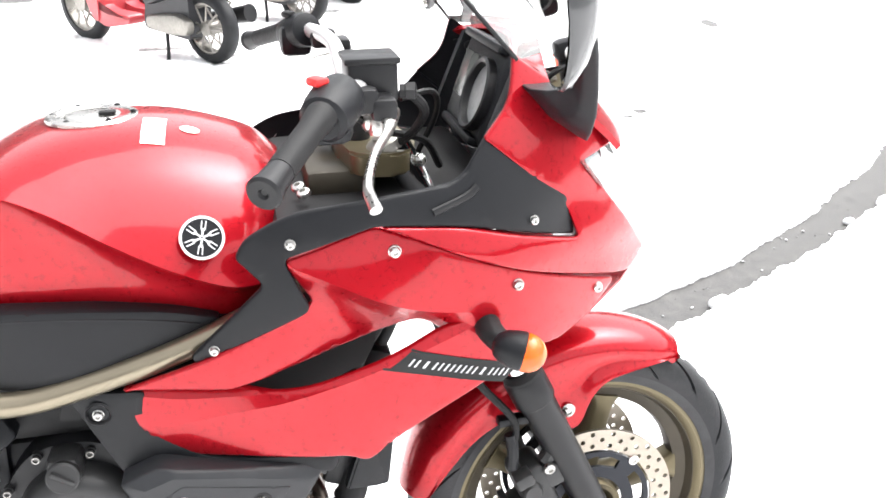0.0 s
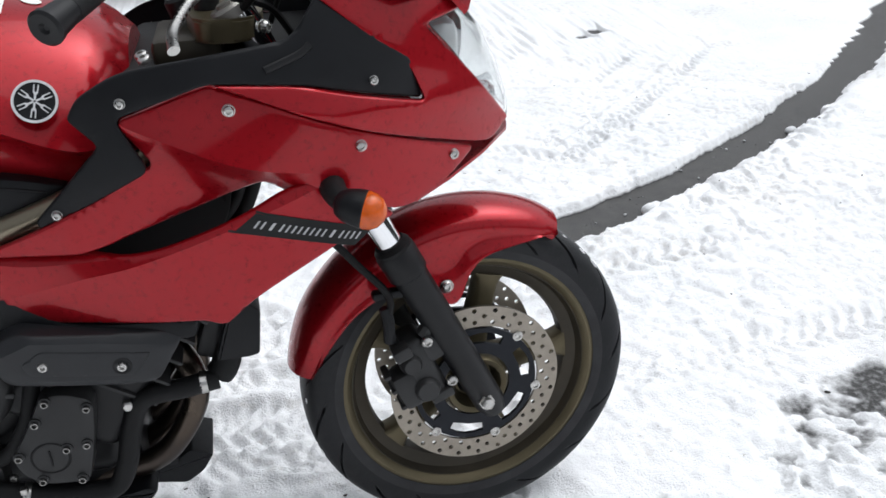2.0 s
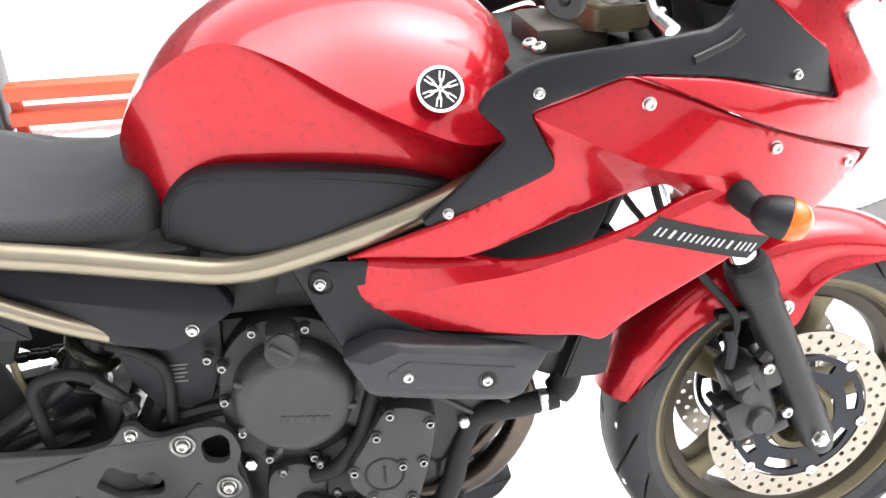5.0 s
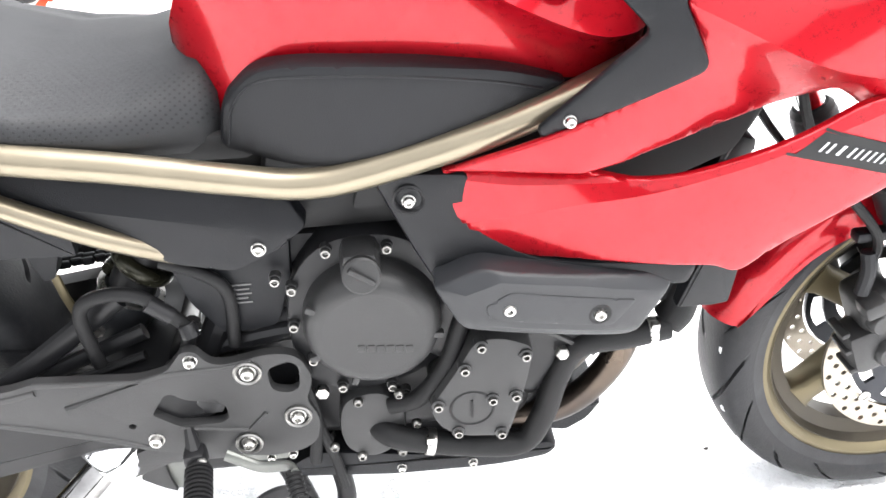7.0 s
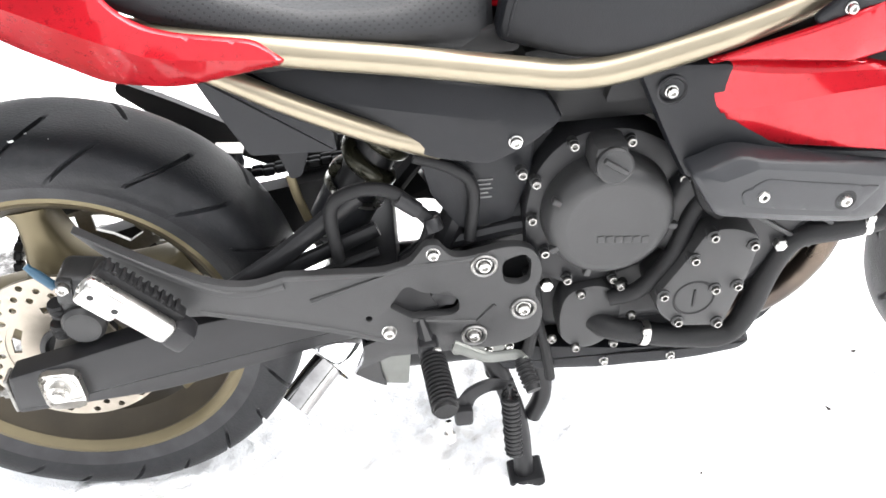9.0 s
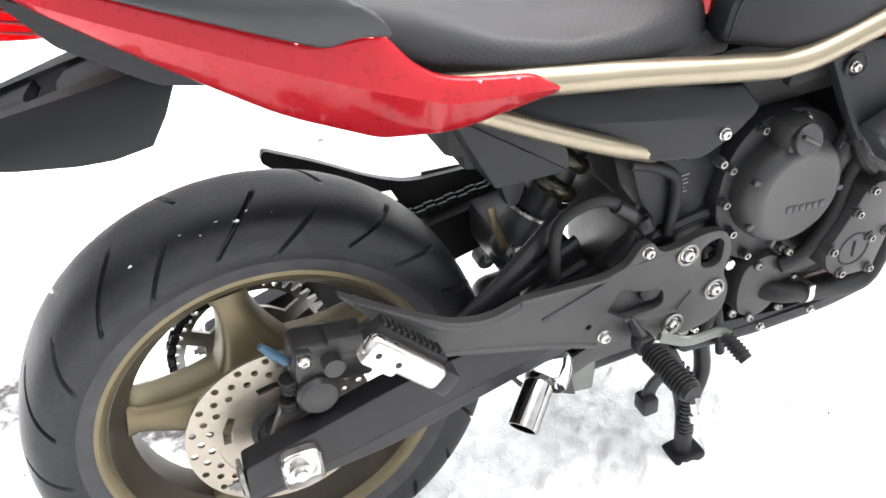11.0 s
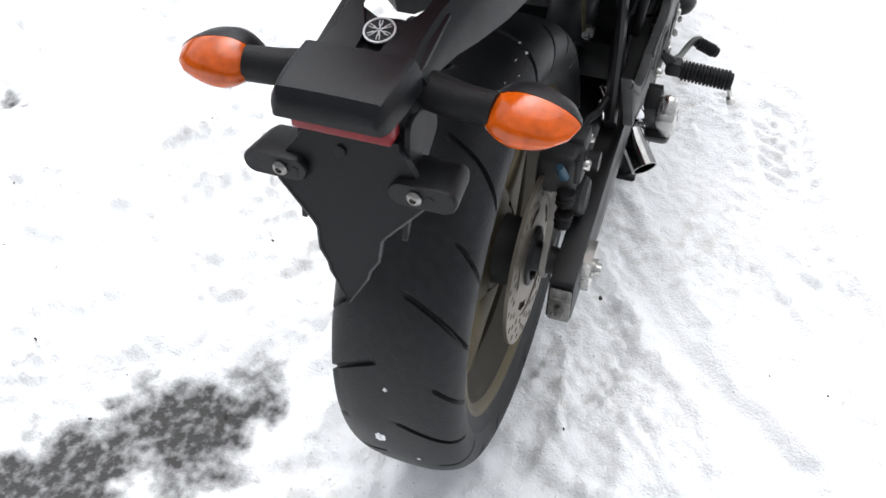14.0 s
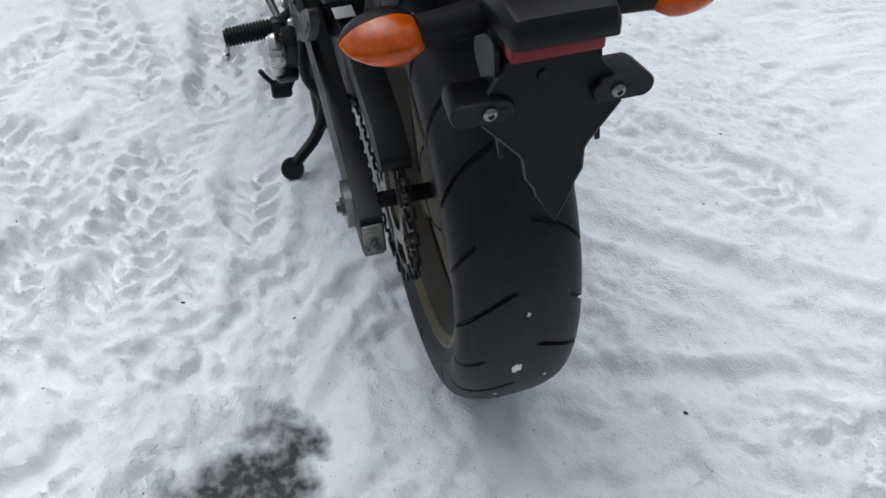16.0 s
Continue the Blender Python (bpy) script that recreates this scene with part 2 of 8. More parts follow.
def panel(points, depth, thick=0.004, roll=0.008, r=0.012, step=0.02, hole=None, side=-1, lines=()):
    """A moulded sheet over an outline in x and z. depth(x, z): how far out from the middle plane it lies; its rim rolls inwards, and it folds along the lines."""
    from mathutils.geometry import delaunay_2d_cdt
    loops = [rounded(points, r)] + ([rounded(hole, r)] if hole else [])
    dense = []
    for loop in loops:
        d = []
        for i, p in enumerate(loop):
            q = loop[(i + 1) % len(loop)]
            m = max(1, int((q - p).length / min(step, 0.007)))
            d += [p.lerp(q, j / m) for j in range(m)]
        dense.append(d)
    verts = [v for d in dense for v in d]
    edges, start = [], 0
    for d in dense:
        edges += [(start + i, start + (i + 1) % len(d)) for i in range(len(d))]
        start += len(d)
    xs, zs = [v[0] for v in verts], [v[1] for v in verts]
    grid = [(x, z) for i, x in enumerate(np.arange(min(xs), max(xs), step)) for z in np.arange(min(zs) + (i % 2) * step / 2, max(zs), step)]
    # a ring of points just inside the rim, where it rolls over
    ring = []
    for d in dense:
        for i, p in enumerate(d):
            t = d[(i + 1) % len(d)] - d[i - 1]
            if t.length > 1e-6:
                nrm = Vector((-t[1], t[0])).normalized()
                for k in (0.4, 1.1):
                    for s in (1, -1):
                        ring.append(p + nrm * roll * k * s)
    extra = np.array(grid + [tuple(p) for p in ring])
    everything = np.concatenate([near_edge(extra, d)[:, None] for d in dense], 1).min(1)
    extra = extra[everything > roll * 0.25]
    a = np.array([tuple(p) for p in dense[0]])

    def inside(q, poly):
        x, y = q[:, 0:1], q[:, 1:2]
        x0, y0 = poly[:, 0], poly[:, 1]
        x1, y1 = np.roll(x0, -1), np.roll(y0, -1)
        with np.errstate(divide="ignore", invalid="ignore"):
            c = ((y0 > y) != (y1 > y)) & (x < (x1 - x0) * (y - y0) / (y1 - y0) + x0)
        return c.sum(1) % 2 == 1

    keep = inside(extra, a)
    folds = []
    for line in lines:
        fold = [Vector(p) for p in line]
        fold = [p.lerp(q, j / 2) for p, q in zip(fold, fold[1:]) for j in range(2)] + fold[-1:]
        ok = inside(np.array([tuple(p) for p in fold]), a) & (near_edge([tuple(p) for p in fold], dense[0]) > 0.0012)
        fold = [p for p, good in zip(fold, ok) if good]
        if len(fold) > 1:
            keep &= near_edge(extra, fold + fold[-2:0:-1]) > 0.0035
            edges += [(len(verts) + i, len(verts) + i + 1) for i in range(len(fold) - 1)]
            verts += fold
            folds.append(fold + fold[-2:0:-1])
    if hole:
        keep &= ~inside(extra, np.array([tuple(p) for p in dense[1]]))
    verts += [Vector(p) for p in extra[keep]]
    v2, e2, f2, *_ = delaunay_2d_cdt(verts, edges, [], 0, 1e-5)
    flat = np.array([tuple(v) for v in v2])
    mid = np.array([flat[list(f)].mean(0) for f in f2])
    ok = inside(mid, a)
    if hole:
        ok &= ~inside(mid, np.array([tuple(p) for p in dense[1]]))
    d = np.concatenate([near_edge(flat, q)[:, None] for q in dense], 1).min(1)
    drop = roll - np.sqrt(np.maximum(0, roll**2 - np.maximum(0, roll - d) ** 2))
    bm = bmesh.new()
    out = [bm.verts.new((x, side * (depth(x, z) - k), z)) for (x, z), k in zip(flat, drop)]
    inn = [bm.verts.new((x, side * (depth(x, z) - k - thick), z)) for (x, z), k in zip(flat, drop)]
    for f, good in zip(f2, ok):
        if good:
            bm.faces.new([out[i] for i in f])
            bm.faces.new([inn[i] for i in reversed(f)])
    index = {v: i for i, v in enumerate(out)}
    rim = [(index[e.verts[0]], index[e.verts[1]]) for e in bm.edges if len(e.link_faces) == 1 and e.verts[0] in index]
    for i, j in rim:
        bm.faces.new((out[i], out[j], inn[j], inn[i]))
    for fold in folds:
        on = near_edge(flat, fold) < 1e-4
        for e in bm.edges:
            i, j = index.get(e.verts[0]), index.get(e.verts[1])
            if i is not None and j is not None and on[i] and on[j]:
                e.smooth = False
    loose = [v for v in bm.verts if not v.link_faces]
    bmesh.ops.delete(bm, geom=loose, context="VERTS")
    return bm


def curve(points, n=8):
    """A smooth line through points."""
    p = [Vector(q) for q in points]
    p = [p[0] * 2 - p[1]] + p + [p[-1] * 2 - p[-2]]
    out = []
    for i in range(1, len(p) - 2):
        a, b, c, d = p[i - 1 : i + 3]
        for j in range(n):
            t = j / n
            out.append(0.5 * (2 * b + (c - a) * t + (2 * a - 5 * b + 4 * c - d) * t * t + (3 * b - a - 3 * c + d) * t**3))
    return out + [p[-2]]


def tube(bm, line, radius, segs=12, flat=1.0, closed=False):
    """A round or flattened tube along a line; radius may be a function of the way along (0 to 1)."""
    line = [Vector(p) for p in line]
    rings, up = [], Vector((0.03, 1, 0.02))
    k = len(line)
    for i, p in enumerate(line):
        t = (line[min(i + 1, k - 1)] - line[max(i - 1, 0)]).normalized()
        side = t.cross(up)
        if side.length < 1e-3:
            side = t.cross(Vector((1, 0, 0)))
        side.normalize()
        over = side.cross(t).normalized()
        rad = radius(i / (k - 1)) if callable(radius) else radius
        rings.append([bm.verts.new(p + (side * math.cos(a) + over * math.sin(a) * flat) * rad) for a in (2 * math.pi * j / segs for j in range(segs))])
    bridge(bm, rings)
    return bm


def bridge(bm, rings, caps=True, loop=False):
    k = len(rings[0])
    pairs = list(zip(rings, rings[1:])) + ([(rings[-1], rings[0])] if loop else [])
    for a, b in pairs:
        for j in range(k):
            bm.faces.new((a[j], a[(j + 1) % k], b[(j + 1) % k], b[j]))
    if caps and not loop:
        bm.faces.new(rings[0][::-1])
        bm.faces.new(rings[-1])


def lathe(bm, profile, centre=(0, 0, 0), axis=(0, 1, 0), segs=48, loop=False):
    """Revolves (radius, way along the axis) round an axis through a centre."""
    axis = Vector(axis).normalized()
    u = axis.cross(Vector((0.0, 0.3, 1.0))).normalized()
    v = axis.cross(u)
    rings = []
    for r, a in profile:
        r = max(r, 1e-4)
        rings.append([bm.verts.new(Vector(centre) + axis * a + (u * math.cos(q) + v * math.sin(q)) * r) for q in (2 * math.pi * j / segs for j in range(segs))])
    bridge(bm, rings, loop=loop)
    return bm


def box(bm, centre, size, bevel=0.004, m=None, segs=2):
    """A block with rounded edges."""
    made = bmesh.ops.create_cube(bm, size=1, matrix=(m or Matrix()) @ Matrix.Translation(centre) @ Matrix.Diagonal((*size, 1)))
    if bevel:
        edges = list({e for v in made["verts"] for e in v.link_edges})
        bmesh.ops.bevel(bm, geom=edges, offset=bevel, segments=segs, profile=0.5, affect="EDGES")
    return bm


def slab(points, y0, y1, bevel=0.004, r=0.01, side=-1, hole=None):
    """A plate of even thickness over an outline in x and z, from y0 to y1 out from the middle."""
    bm = bmesh.new()
    loop = rounded(points, r)
    a = [bm.verts.new((p[0], side * y1, p[1])) for p in loop]
    face = bm.faces.new(a)
    made = bmesh.ops.extrude_face_region(bm, geom=[face])
    bmesh.ops.translate(bm, verts=[v for v in made["geom"] if isinstance(v, bmesh.types.BMVert)], vec=(0, side * (y0 - y1), 0))
    if bevel:
        rim = [e for e in bm.edges if all(abs(v.co.y - side * y1) < 1e-6 for v in e.verts)]
        bmesh.ops.bevel(bm, geom=rim, offset=bevel, segments=2, profile=0.6, affect="EDGES")
    return bm


def bolt(bm, p, r=0.008, h=0.006, axis=(0, -1, 0), segs=14):
    """A button-headed socket screw."""
    lathe(bm, [(0, 0), (r, 0), (r, h * 0.35), (r * 0.9, h * 0.75), (r * 0.6, h), (r * 0.45, h), (r * 0.42, h * 0.5), (0, h * 0.5)], p, axis, segs)
    return bm


def ramp(x, xs, ys):
    """A smooth run through (xs, ys)."""
    if x <= xs[0]:
        return ys[0]
    for i in range(len(xs) - 1):
        if x <= xs[i + 1]:
            t = (x - xs[i]) / (xs[i + 1] - xs[i])
            h = xs[i + 1] - xs[i]
            m0 = (ys[i + 1] - ys[i - 1]) / (xs[i + 1] - xs[i - 1]) if i else (ys[1] - ys[0]) / h
            m1 = (ys[i + 2] - ys[i]) / (xs[i + 2] - xs[i]) if i + 2 < len(xs) else (ys[i + 1] - ys[i]) / h
            return (2 * t**3 - 3 * t * t + 1) * ys[i] + (t**3 - 2 * t * t + t) * h * m0 + (3 * t * t - 2 * t**3) * ys[i + 1] + (t**3 - t * t) * h * m1
    return ys[-1]

# ---- ground: asphalt under trodden snow ----


def value_noise(x, y, seed):
    """Smooth noise from 0 to 1 on arrays."""
    xi, yi = np.floor(x).astype(np.int64), np.floor(y).astype(np.int64)
    xf, yf = x - xi, y - yi
    u, v = xf * xf * (3 - 2 * xf), yf * yf * (3 - 2 * yf)

    def h(a, b):
        k = (a * 374761393 + b * 668265263 + seed * 144269) & 0xFFFFFFFF
        k = ((k ^ (k >> 13)) * 1274126177) & 0xFFFFFFFF
        return ((k ^ (k >> 16)) & 0xFFFF) / 65535.0

    return (h(xi, yi) * (1 - u) + h(xi + 1, yi) * u) * (1 - v) + (h(xi, yi + 1) * (1 - u) + h(xi + 1, yi + 1) * u) * v


def fbm(x, y, scale, octaves=4, seed=0):
    s, a, tot = 0, 1.0, 0
    for k in range(octaves):
        s = s + a * value_noise(x * scale * 2**k + 17.3 * k, y * scale * 2**k - 9.1 * k, seed + k)
        tot += a
        a *= 0.5
    return s / tot


def axis_steps(lo, hi, step, far):
    mid = np.arange(lo, hi, step)
    out, d = [], step
    a, b = [lo], [mid[-1]]
    while a[-1] > -far:
        d *= 1.12
        a.append(a[-1] - d)
        b.append(b[-1] + d)
    return np.concatenate([a[:0:-1], mid, b[1:]])


def sheet_mesh(name, xs, ys, z, mat):
    nx, ny = len(xs), len(ys)
    X, Y = np.meshgrid(xs, ys, indexing="ij")
    me = bpy.data.meshes.new(name)
    me.vertices.add(nx * ny)
    me.vertices.foreach_set("co", np.stack([X, Y, z], -1).astype(np.float32).ravel())
    i = (np.arange(nx - 1)[:, None] * ny + np.arange(ny - 1)).ravel()
    quads = np.stack([i, i + ny, i + ny + 1, i + 1], 1)
    me.loops.add(quads.size)
    me.loops.foreach_set("vertex_index", quads.ravel().astype(np.int32))
    me.polygons.add(len(quads))
    me.polygons.foreach_set("loop_start", (np.arange(len(quads)) * 4).astype(np.int32))
    me.polygons.foreach_set("use_smooth", np.ones(len(quads), bool))
    me.update()
    me.validate()
    me.materials.append(mat)
    return new(name, me)


def along(X, Y, line):
    """Distance from a polyline, and the way along it, in metres."""
    best, way, run = np.full(X.shape, 1e9), np.zeros(X.shape), 0.0
    for (ax, ay), (bx, by) in zip(line, line[1:]):
        L = math.hypot(bx - ax, by - ay)
        ux, uy = (bx - ax) / L, (by - ay) / L
        t = np.clip((X - ax) * ux + (Y - ay) * uy, 0, L)
        d = np.hypot(X - ax - t * ux, Y - ay - t * uy)
        side = np.sign((X - ax) * uy - (Y - ay) * ux)
        closer = d < np.abs(best)
        best, way = np.where(closer, d * side, best), np.where(closer, run + t, way)
        run += L
    return best, way


def snow_height(X, Y):
    h = 0.031 + 0.012 * (fbm(X, Y, 1.3, 3, 3) - 0.5) + 0.009 * (fbm(X, Y, 9, 3, 11) - 0.5) + 0.009 * (fbm(X, Y, 34, 3, 23) - 0.5)
    rough = fbm(X, Y, 14, 4, 31)
    near = np.hypot(X - 1.2, Y - 1) < 9
    trodden = np.clip(fbm(X, Y, 1.4, 2, 45) * 3.2 - 1.0, 0.35, 1) * near
    # trodden, broken snow: shoe-lug chips with sharp rims
    warp = 0.05 * (fbm(X, Y, 5, 2, 101) - 0.5)
    chips = fbm(X + warp, Y - warp, 21, 2, 103)
    busy = np.exp(-((X + 0.15) / 0.6) ** 2 - ((Y + 0.1) / 0.75) ** 2)
    calm = (1 - 0.55 * np.clip((X - 1.5) * 3, 0, 1) * np.clip((Y + 0.6) * 2, 0, 1)) * (1 - 0.45 * np.clip((-Y - 0.08) * 5, 0, 1) * np.clip(X * 3, 0, 1)) * (1 - 0.7 * np.exp(-(((X - 0.3) / 0.3) ** 2) - (Y / 0.22) ** 2))
    h += 0.017 * calm * trodden * (np.clip((chips - 0.5) / 0.045, -1, 1) * 0.5) * np.maximum(np.clip(fbm(X, Y, 2.6, 3, 105) * 5 - 2.2, 0.08, 1), 0.6 * busy)
    pits = np.clip(fbm(X + warp, Y + warp, 17, 3, 131) - 0.56, 0, 0.2) * np.maximum(np.clip(fbm(X, Y, 2.2, 3, 133) * 5 - 2.3, 0.05, 1), 0.3 * np.exp(-((X + 0.2) / 0.5) ** 2 - ((Y + 0.1) / 0.75) ** 2))
    h -= 0.13 * calm * pits * near
    # scuffs: crisp little ridges where soles and tyres have slid
    drift = X * 0.8 + Y * 0.6 + 0.05 * fbm(X, Y, 6, 2, 141)
    across = Y * 0.8 - X * 0.6
    slid = 1 - np.abs(2 * fbm(drift * 0.55, across * 1.5, 24, 3, 143) - 1)
    busier = np.clip(1.6 - X, 0.25, 1)
    h += 0.006 * near * busier * np.clip((slid - 0.84) / 0.13, 0, 1) * np.clip(fbm(X, Y, 2.9, 2, 145) * 5 - 2.4, 0.05, 1)
    h -= 0.004 * near * busier * np.clip((fbm(X, Y, 52, 2, 147) - 0.6) / 0.1, 0, 1) * np.clip(fbm(X, Y, 4.1, 2, 149) * 5 - 2.3, 0.05, 1)
    clod = np.clip(fbm(X, Y, 26, 2, 41) - 0.6, 0, 1)
    h += 0.03 * clod * trodden
    # treaded vehicle tracks
    for line, width, pitch, deep in TRACKS:
        d, s = along(X, Y, line)
        d = d + 0.012 * (fbm(X, Y, 7, 2, 53) - 0.5)
        inside = np.clip((width - np.abs(d)) / 0.02, 0, 1)
        ribs = np.sin((s + np.abs(d) * 0.8 + 0.03 * fbm(X, Y, 8, 2, 57)) * 2 * np.pi / pitch + 2.4 * (d > 0)) + 0.4 * np.sin(s * 2 * np.pi / pitch * 1.7 + 29 * d)
        patchy = np.clip(fbm(X, Y, 3.2, 2, 51) * 3.4 - 1.0, 0.2, 1)
        h += inside * patchy * (-deep + 0.008 * np.clip(ribs * 1.6, -0.9, 0.9))
        h += 0.01 * np.exp(-(((np.abs(d) - width - 0.015) / 0.018) ** 2)) * patchy
    # smooth ruts pressed by a narrow tyre
    for line, width, deep in RUTS:
        d, s = along(X, Y, line)
        h -= 0.7 * deep * np.exp(-((d / width) ** 2)) - 0.4 * deep * np.exp(-(((np.abs(d) - 1.9 * width) / (0.6 * width)) ** 2))
    # footprints
    rnd = random.Random(5)
    for _ in range(110):
        fx, fy, fa = rnd.uniform(-1.4, 4.2), rnd.uniform(-0.8, 3.2), rnd.uniform(0, 6.28)
        if abs(fy) < 0.16 and -0.4 < fx < 1.8:
            continue
        u = (X - fx) * math.cos(fa) + (Y - fy) * math.sin(fa)
        v = -(X - fx) * math.sin(fa) + (Y - fy) * math.cos(fa)
        e = (u / 0.14) ** 2 + (v / (0.045 + 0.012 * np.sin(u * 14))) ** 2
        lugs = 0.004 * np.sign(np.sin(u * 170 + 3 * np.sin(v * 90)))
        h += np.where(e < 1, (-0.007 + lugs) * np.clip(rough * 3 - 0.9, 0, 1), 0) + 0.005 * np.exp(-((e - 1.25) ** 2) / 0.08) * np.clip(rough * 3 - 1, 0, 1)
    # trodden snow is never thin
    h = np.where(h < 0.016, 0.016 - 0.004 * np.tanh((0.016 - h) / 0.008), h)
    # bare wet strips and patches, with clods thrown up along one side
    for line, width in STRIPS:
        d, s = along(X, Y, line)
        edge = np.where(d > 0, 0.055 * (rough - 0.5) + 0.03 * (chips - 0.5), 0.02 * (rough - 0.5))
        bare = width * (0.8 + 0.45 * fbm(s, 0 * s, 3, 3, 61)) - np.abs(d) + edge
        h += 0.03 * np.clip(chips - 0.45, 0, 1) * 2 * np.exp(-(((d - width - 0.06) / 0.06) ** 2)) * (d > 0)
        h -= 0.06 * np.clip(bare / np.where(d > 0, 0.012, 0.035), 0, 1)
    for px, py, pr, ragged in PATCHES:
        bare = pr - np.hypot(X - px, Y - py) + ragged * (rough - 0.5) + 0.7 * ragged * (chips - 0.5)
        h -= np.clip(h - 0.0015, 0, 1) * np.clip(bare / 0.13 + 0.55, 0, 1)
    # scraped snow crumbled over the slush
    heap = np.exp(-(((X - 2.17) / 0.16) ** 2 + ((Y + 0.09) / 0.13) ** 2)) + np.exp(-(((X - 2.34) / 0.1) ** 2 + ((Y - 0.02) / 0.05) ** 2))
    h += 0.07 * heap * np.clip(fbm(X + 2 * warp, Y - 2 * warp, 38, 2, 151) - 0.53, 0, 0.25)
    # snow pressed flat under the wheels
    return np.where((np.abs(Y) < 0.05) & ((np.abs(X) < 0.1) | (np.abs(X - 1.44) < 0.1)), np.minimum(h, 0.025), h)


TRACKS = [
    ([(1.35, 0.2), (1.1, 0.3), (0.87, 0.3), (0.44, 0.48), (0.13, 0.59), (-0.3, 0.7)], 0.065, 0.045, 0.008),
    ([(1.1, 0.7), (0.86, 0.85), (0.46, 0.66), (0.1, 0.8)], 0.06, 0.05, 0.007),
    ([(-0.05, -0.25), (-0.26, -0.34), (-0.55, -0.7)], 0.07, 0.04, 0.008),
    ([(0.9, -0.4), (0.45, -0.5), (0.1, -0.75)], 0.06, 0.045, 0.008),
    ([(-0.7, 0.5), (0.0, 0.48), (0.3, 0.44), (0.5, 0.5), (0.66, 0.64), (0.78, 0.95), (0.8, 1.6)], 0.07, 0.052, 0.008),
    ([(1.9, 0.3), (1.05, 0.3), (0.75, 0.34), (0.45, 0.55), (0.15, 0.9), (-0.4, 1.3)], 0.07, 0.05, 0.007),
    ([(2.4, 0.78), (1.3, 0.62), (0.85, 0.52), (0.3, 0.72), (-0.8, 0.8)], 0.06, 0.06, 0.007),
    ([(3.0, 0.35), (1.4, 0.22), (0.9, 0.2), (0.3, 0.32)], 0.06, 0.05, 0.007),
    ([(1.6, 1.9), (2.2, 1.5), (2.9, 2.15), (3.6, 2.9), (5, 4.0)], 0.05, 0.05, 0.006),
    ([(0.4, 4.5), (1.6, 2.6), (2.6, 2.3), (3.2, 2.9), (4.2, 4.2)], 0.06, 0.06, 0.006),
    ([(-0.5, 0.95), (0.2, 1.15), (1.2, 1.5), (2.5, 3.0), (3, 6)], 0.1, 0.07, 0.006),
]
RUTS = [([(0.5, -0.1), (0.3, -0.24), (0.14, -0.36), (-0.06, -0.54), (-0.3, -0.72)], 0.03, 0.016), ([(-0.1, -0.05), (-0.16, -0.15), (-0.2, -0.28), (-0.24, -0.42), (-0.34, -0.7)], 0.022, 0.014), ([(0.7, 0.1), (0.2, -0.27), (0.03, -0.48), (-0.2, -0.8)], 0.022, 0.012), ([(-0.12, -0.1), (-0.21, -0.35), (-0.3, -0.8)], 0.02, 0.01), ([(0.15, 0.15), (0.05, 0.22), (-0.1, 0.33), (-0.3, 0.4)], 0.02, 0.012), ([(1.1, 0.45), (0.7, 0.75), (0.6, 1.3)], 0.035, 0.01), ([(0.25, -0.15), (0.1, -0.2), (-0.4, -0.22)], 0.03, 0.008), ([(0.9, 0.42), (1.4, 0.5), (2.0, 0.52)], 0.03, 0.008)]
STRIPS = [([(1.95, 0.98), (2.2, 1.08), (2.56, 1.27), (3.08, 1.58), (3.9, 2.22), (4.9, 3.2), (6.5, 5.2), (9, 9)], 0.093), ([(2.85, 3.02), (3.02, 3.18)], 0.035), ([(4.4, 5.3), (4.75, 5.6)], 0.05)]
# bare patches; those under the scooters also stand in for their shadows
PATCHES = [(2.45, 0.09, 0.12, 0.07), (2.38, 0.05, 0.06, 0.08), (2.4, 0.0, 0.05, 0.15), (2.17, 0.0, 0.07, 0.14), (2.1, -0.12, 0.05, 0.16), (2.24, 0.04, 0.06, 0.16), (2.26, -0.12, 0.05, 0.2),  (0.14, -0.35, -0.03, 0.1), (-0.06, -0.53, -0.03, 0.1), (-0.19, -0.22, -0.04, 0.1), (-0.24, -0.4, -0.035, 0.1), (-0.41, 0.56, 0.1, 0.12), (-0.33, 0.47, 0.11, 0.12), (-0.26, 0.4, 0.095, 0.1), (-0.2, 0.35, 0.1, 0.1), (-0.125, 0.325, 0.07, 0.09), (0.56, 1.74, 0.07, 0.08), (0.6, 1.79, 0.03, 0.08), (0.36, 1.19, 0.03, 0.13), (0.3, 1.2, 0.02, 0.12), (0.42, 1.18, 0.02, 0.12), (0.89, 1.25, 0.025, 0.1), (0.35, 5.45, 0.25, 0.2), (0.75, 5.0, 0.2, 0.15), (1.6, 6.6, 0.3, 0.2), (1.3, 6.9, 0.2, 0.2), (-1.5, 8.6, 0.9, 0.3)]


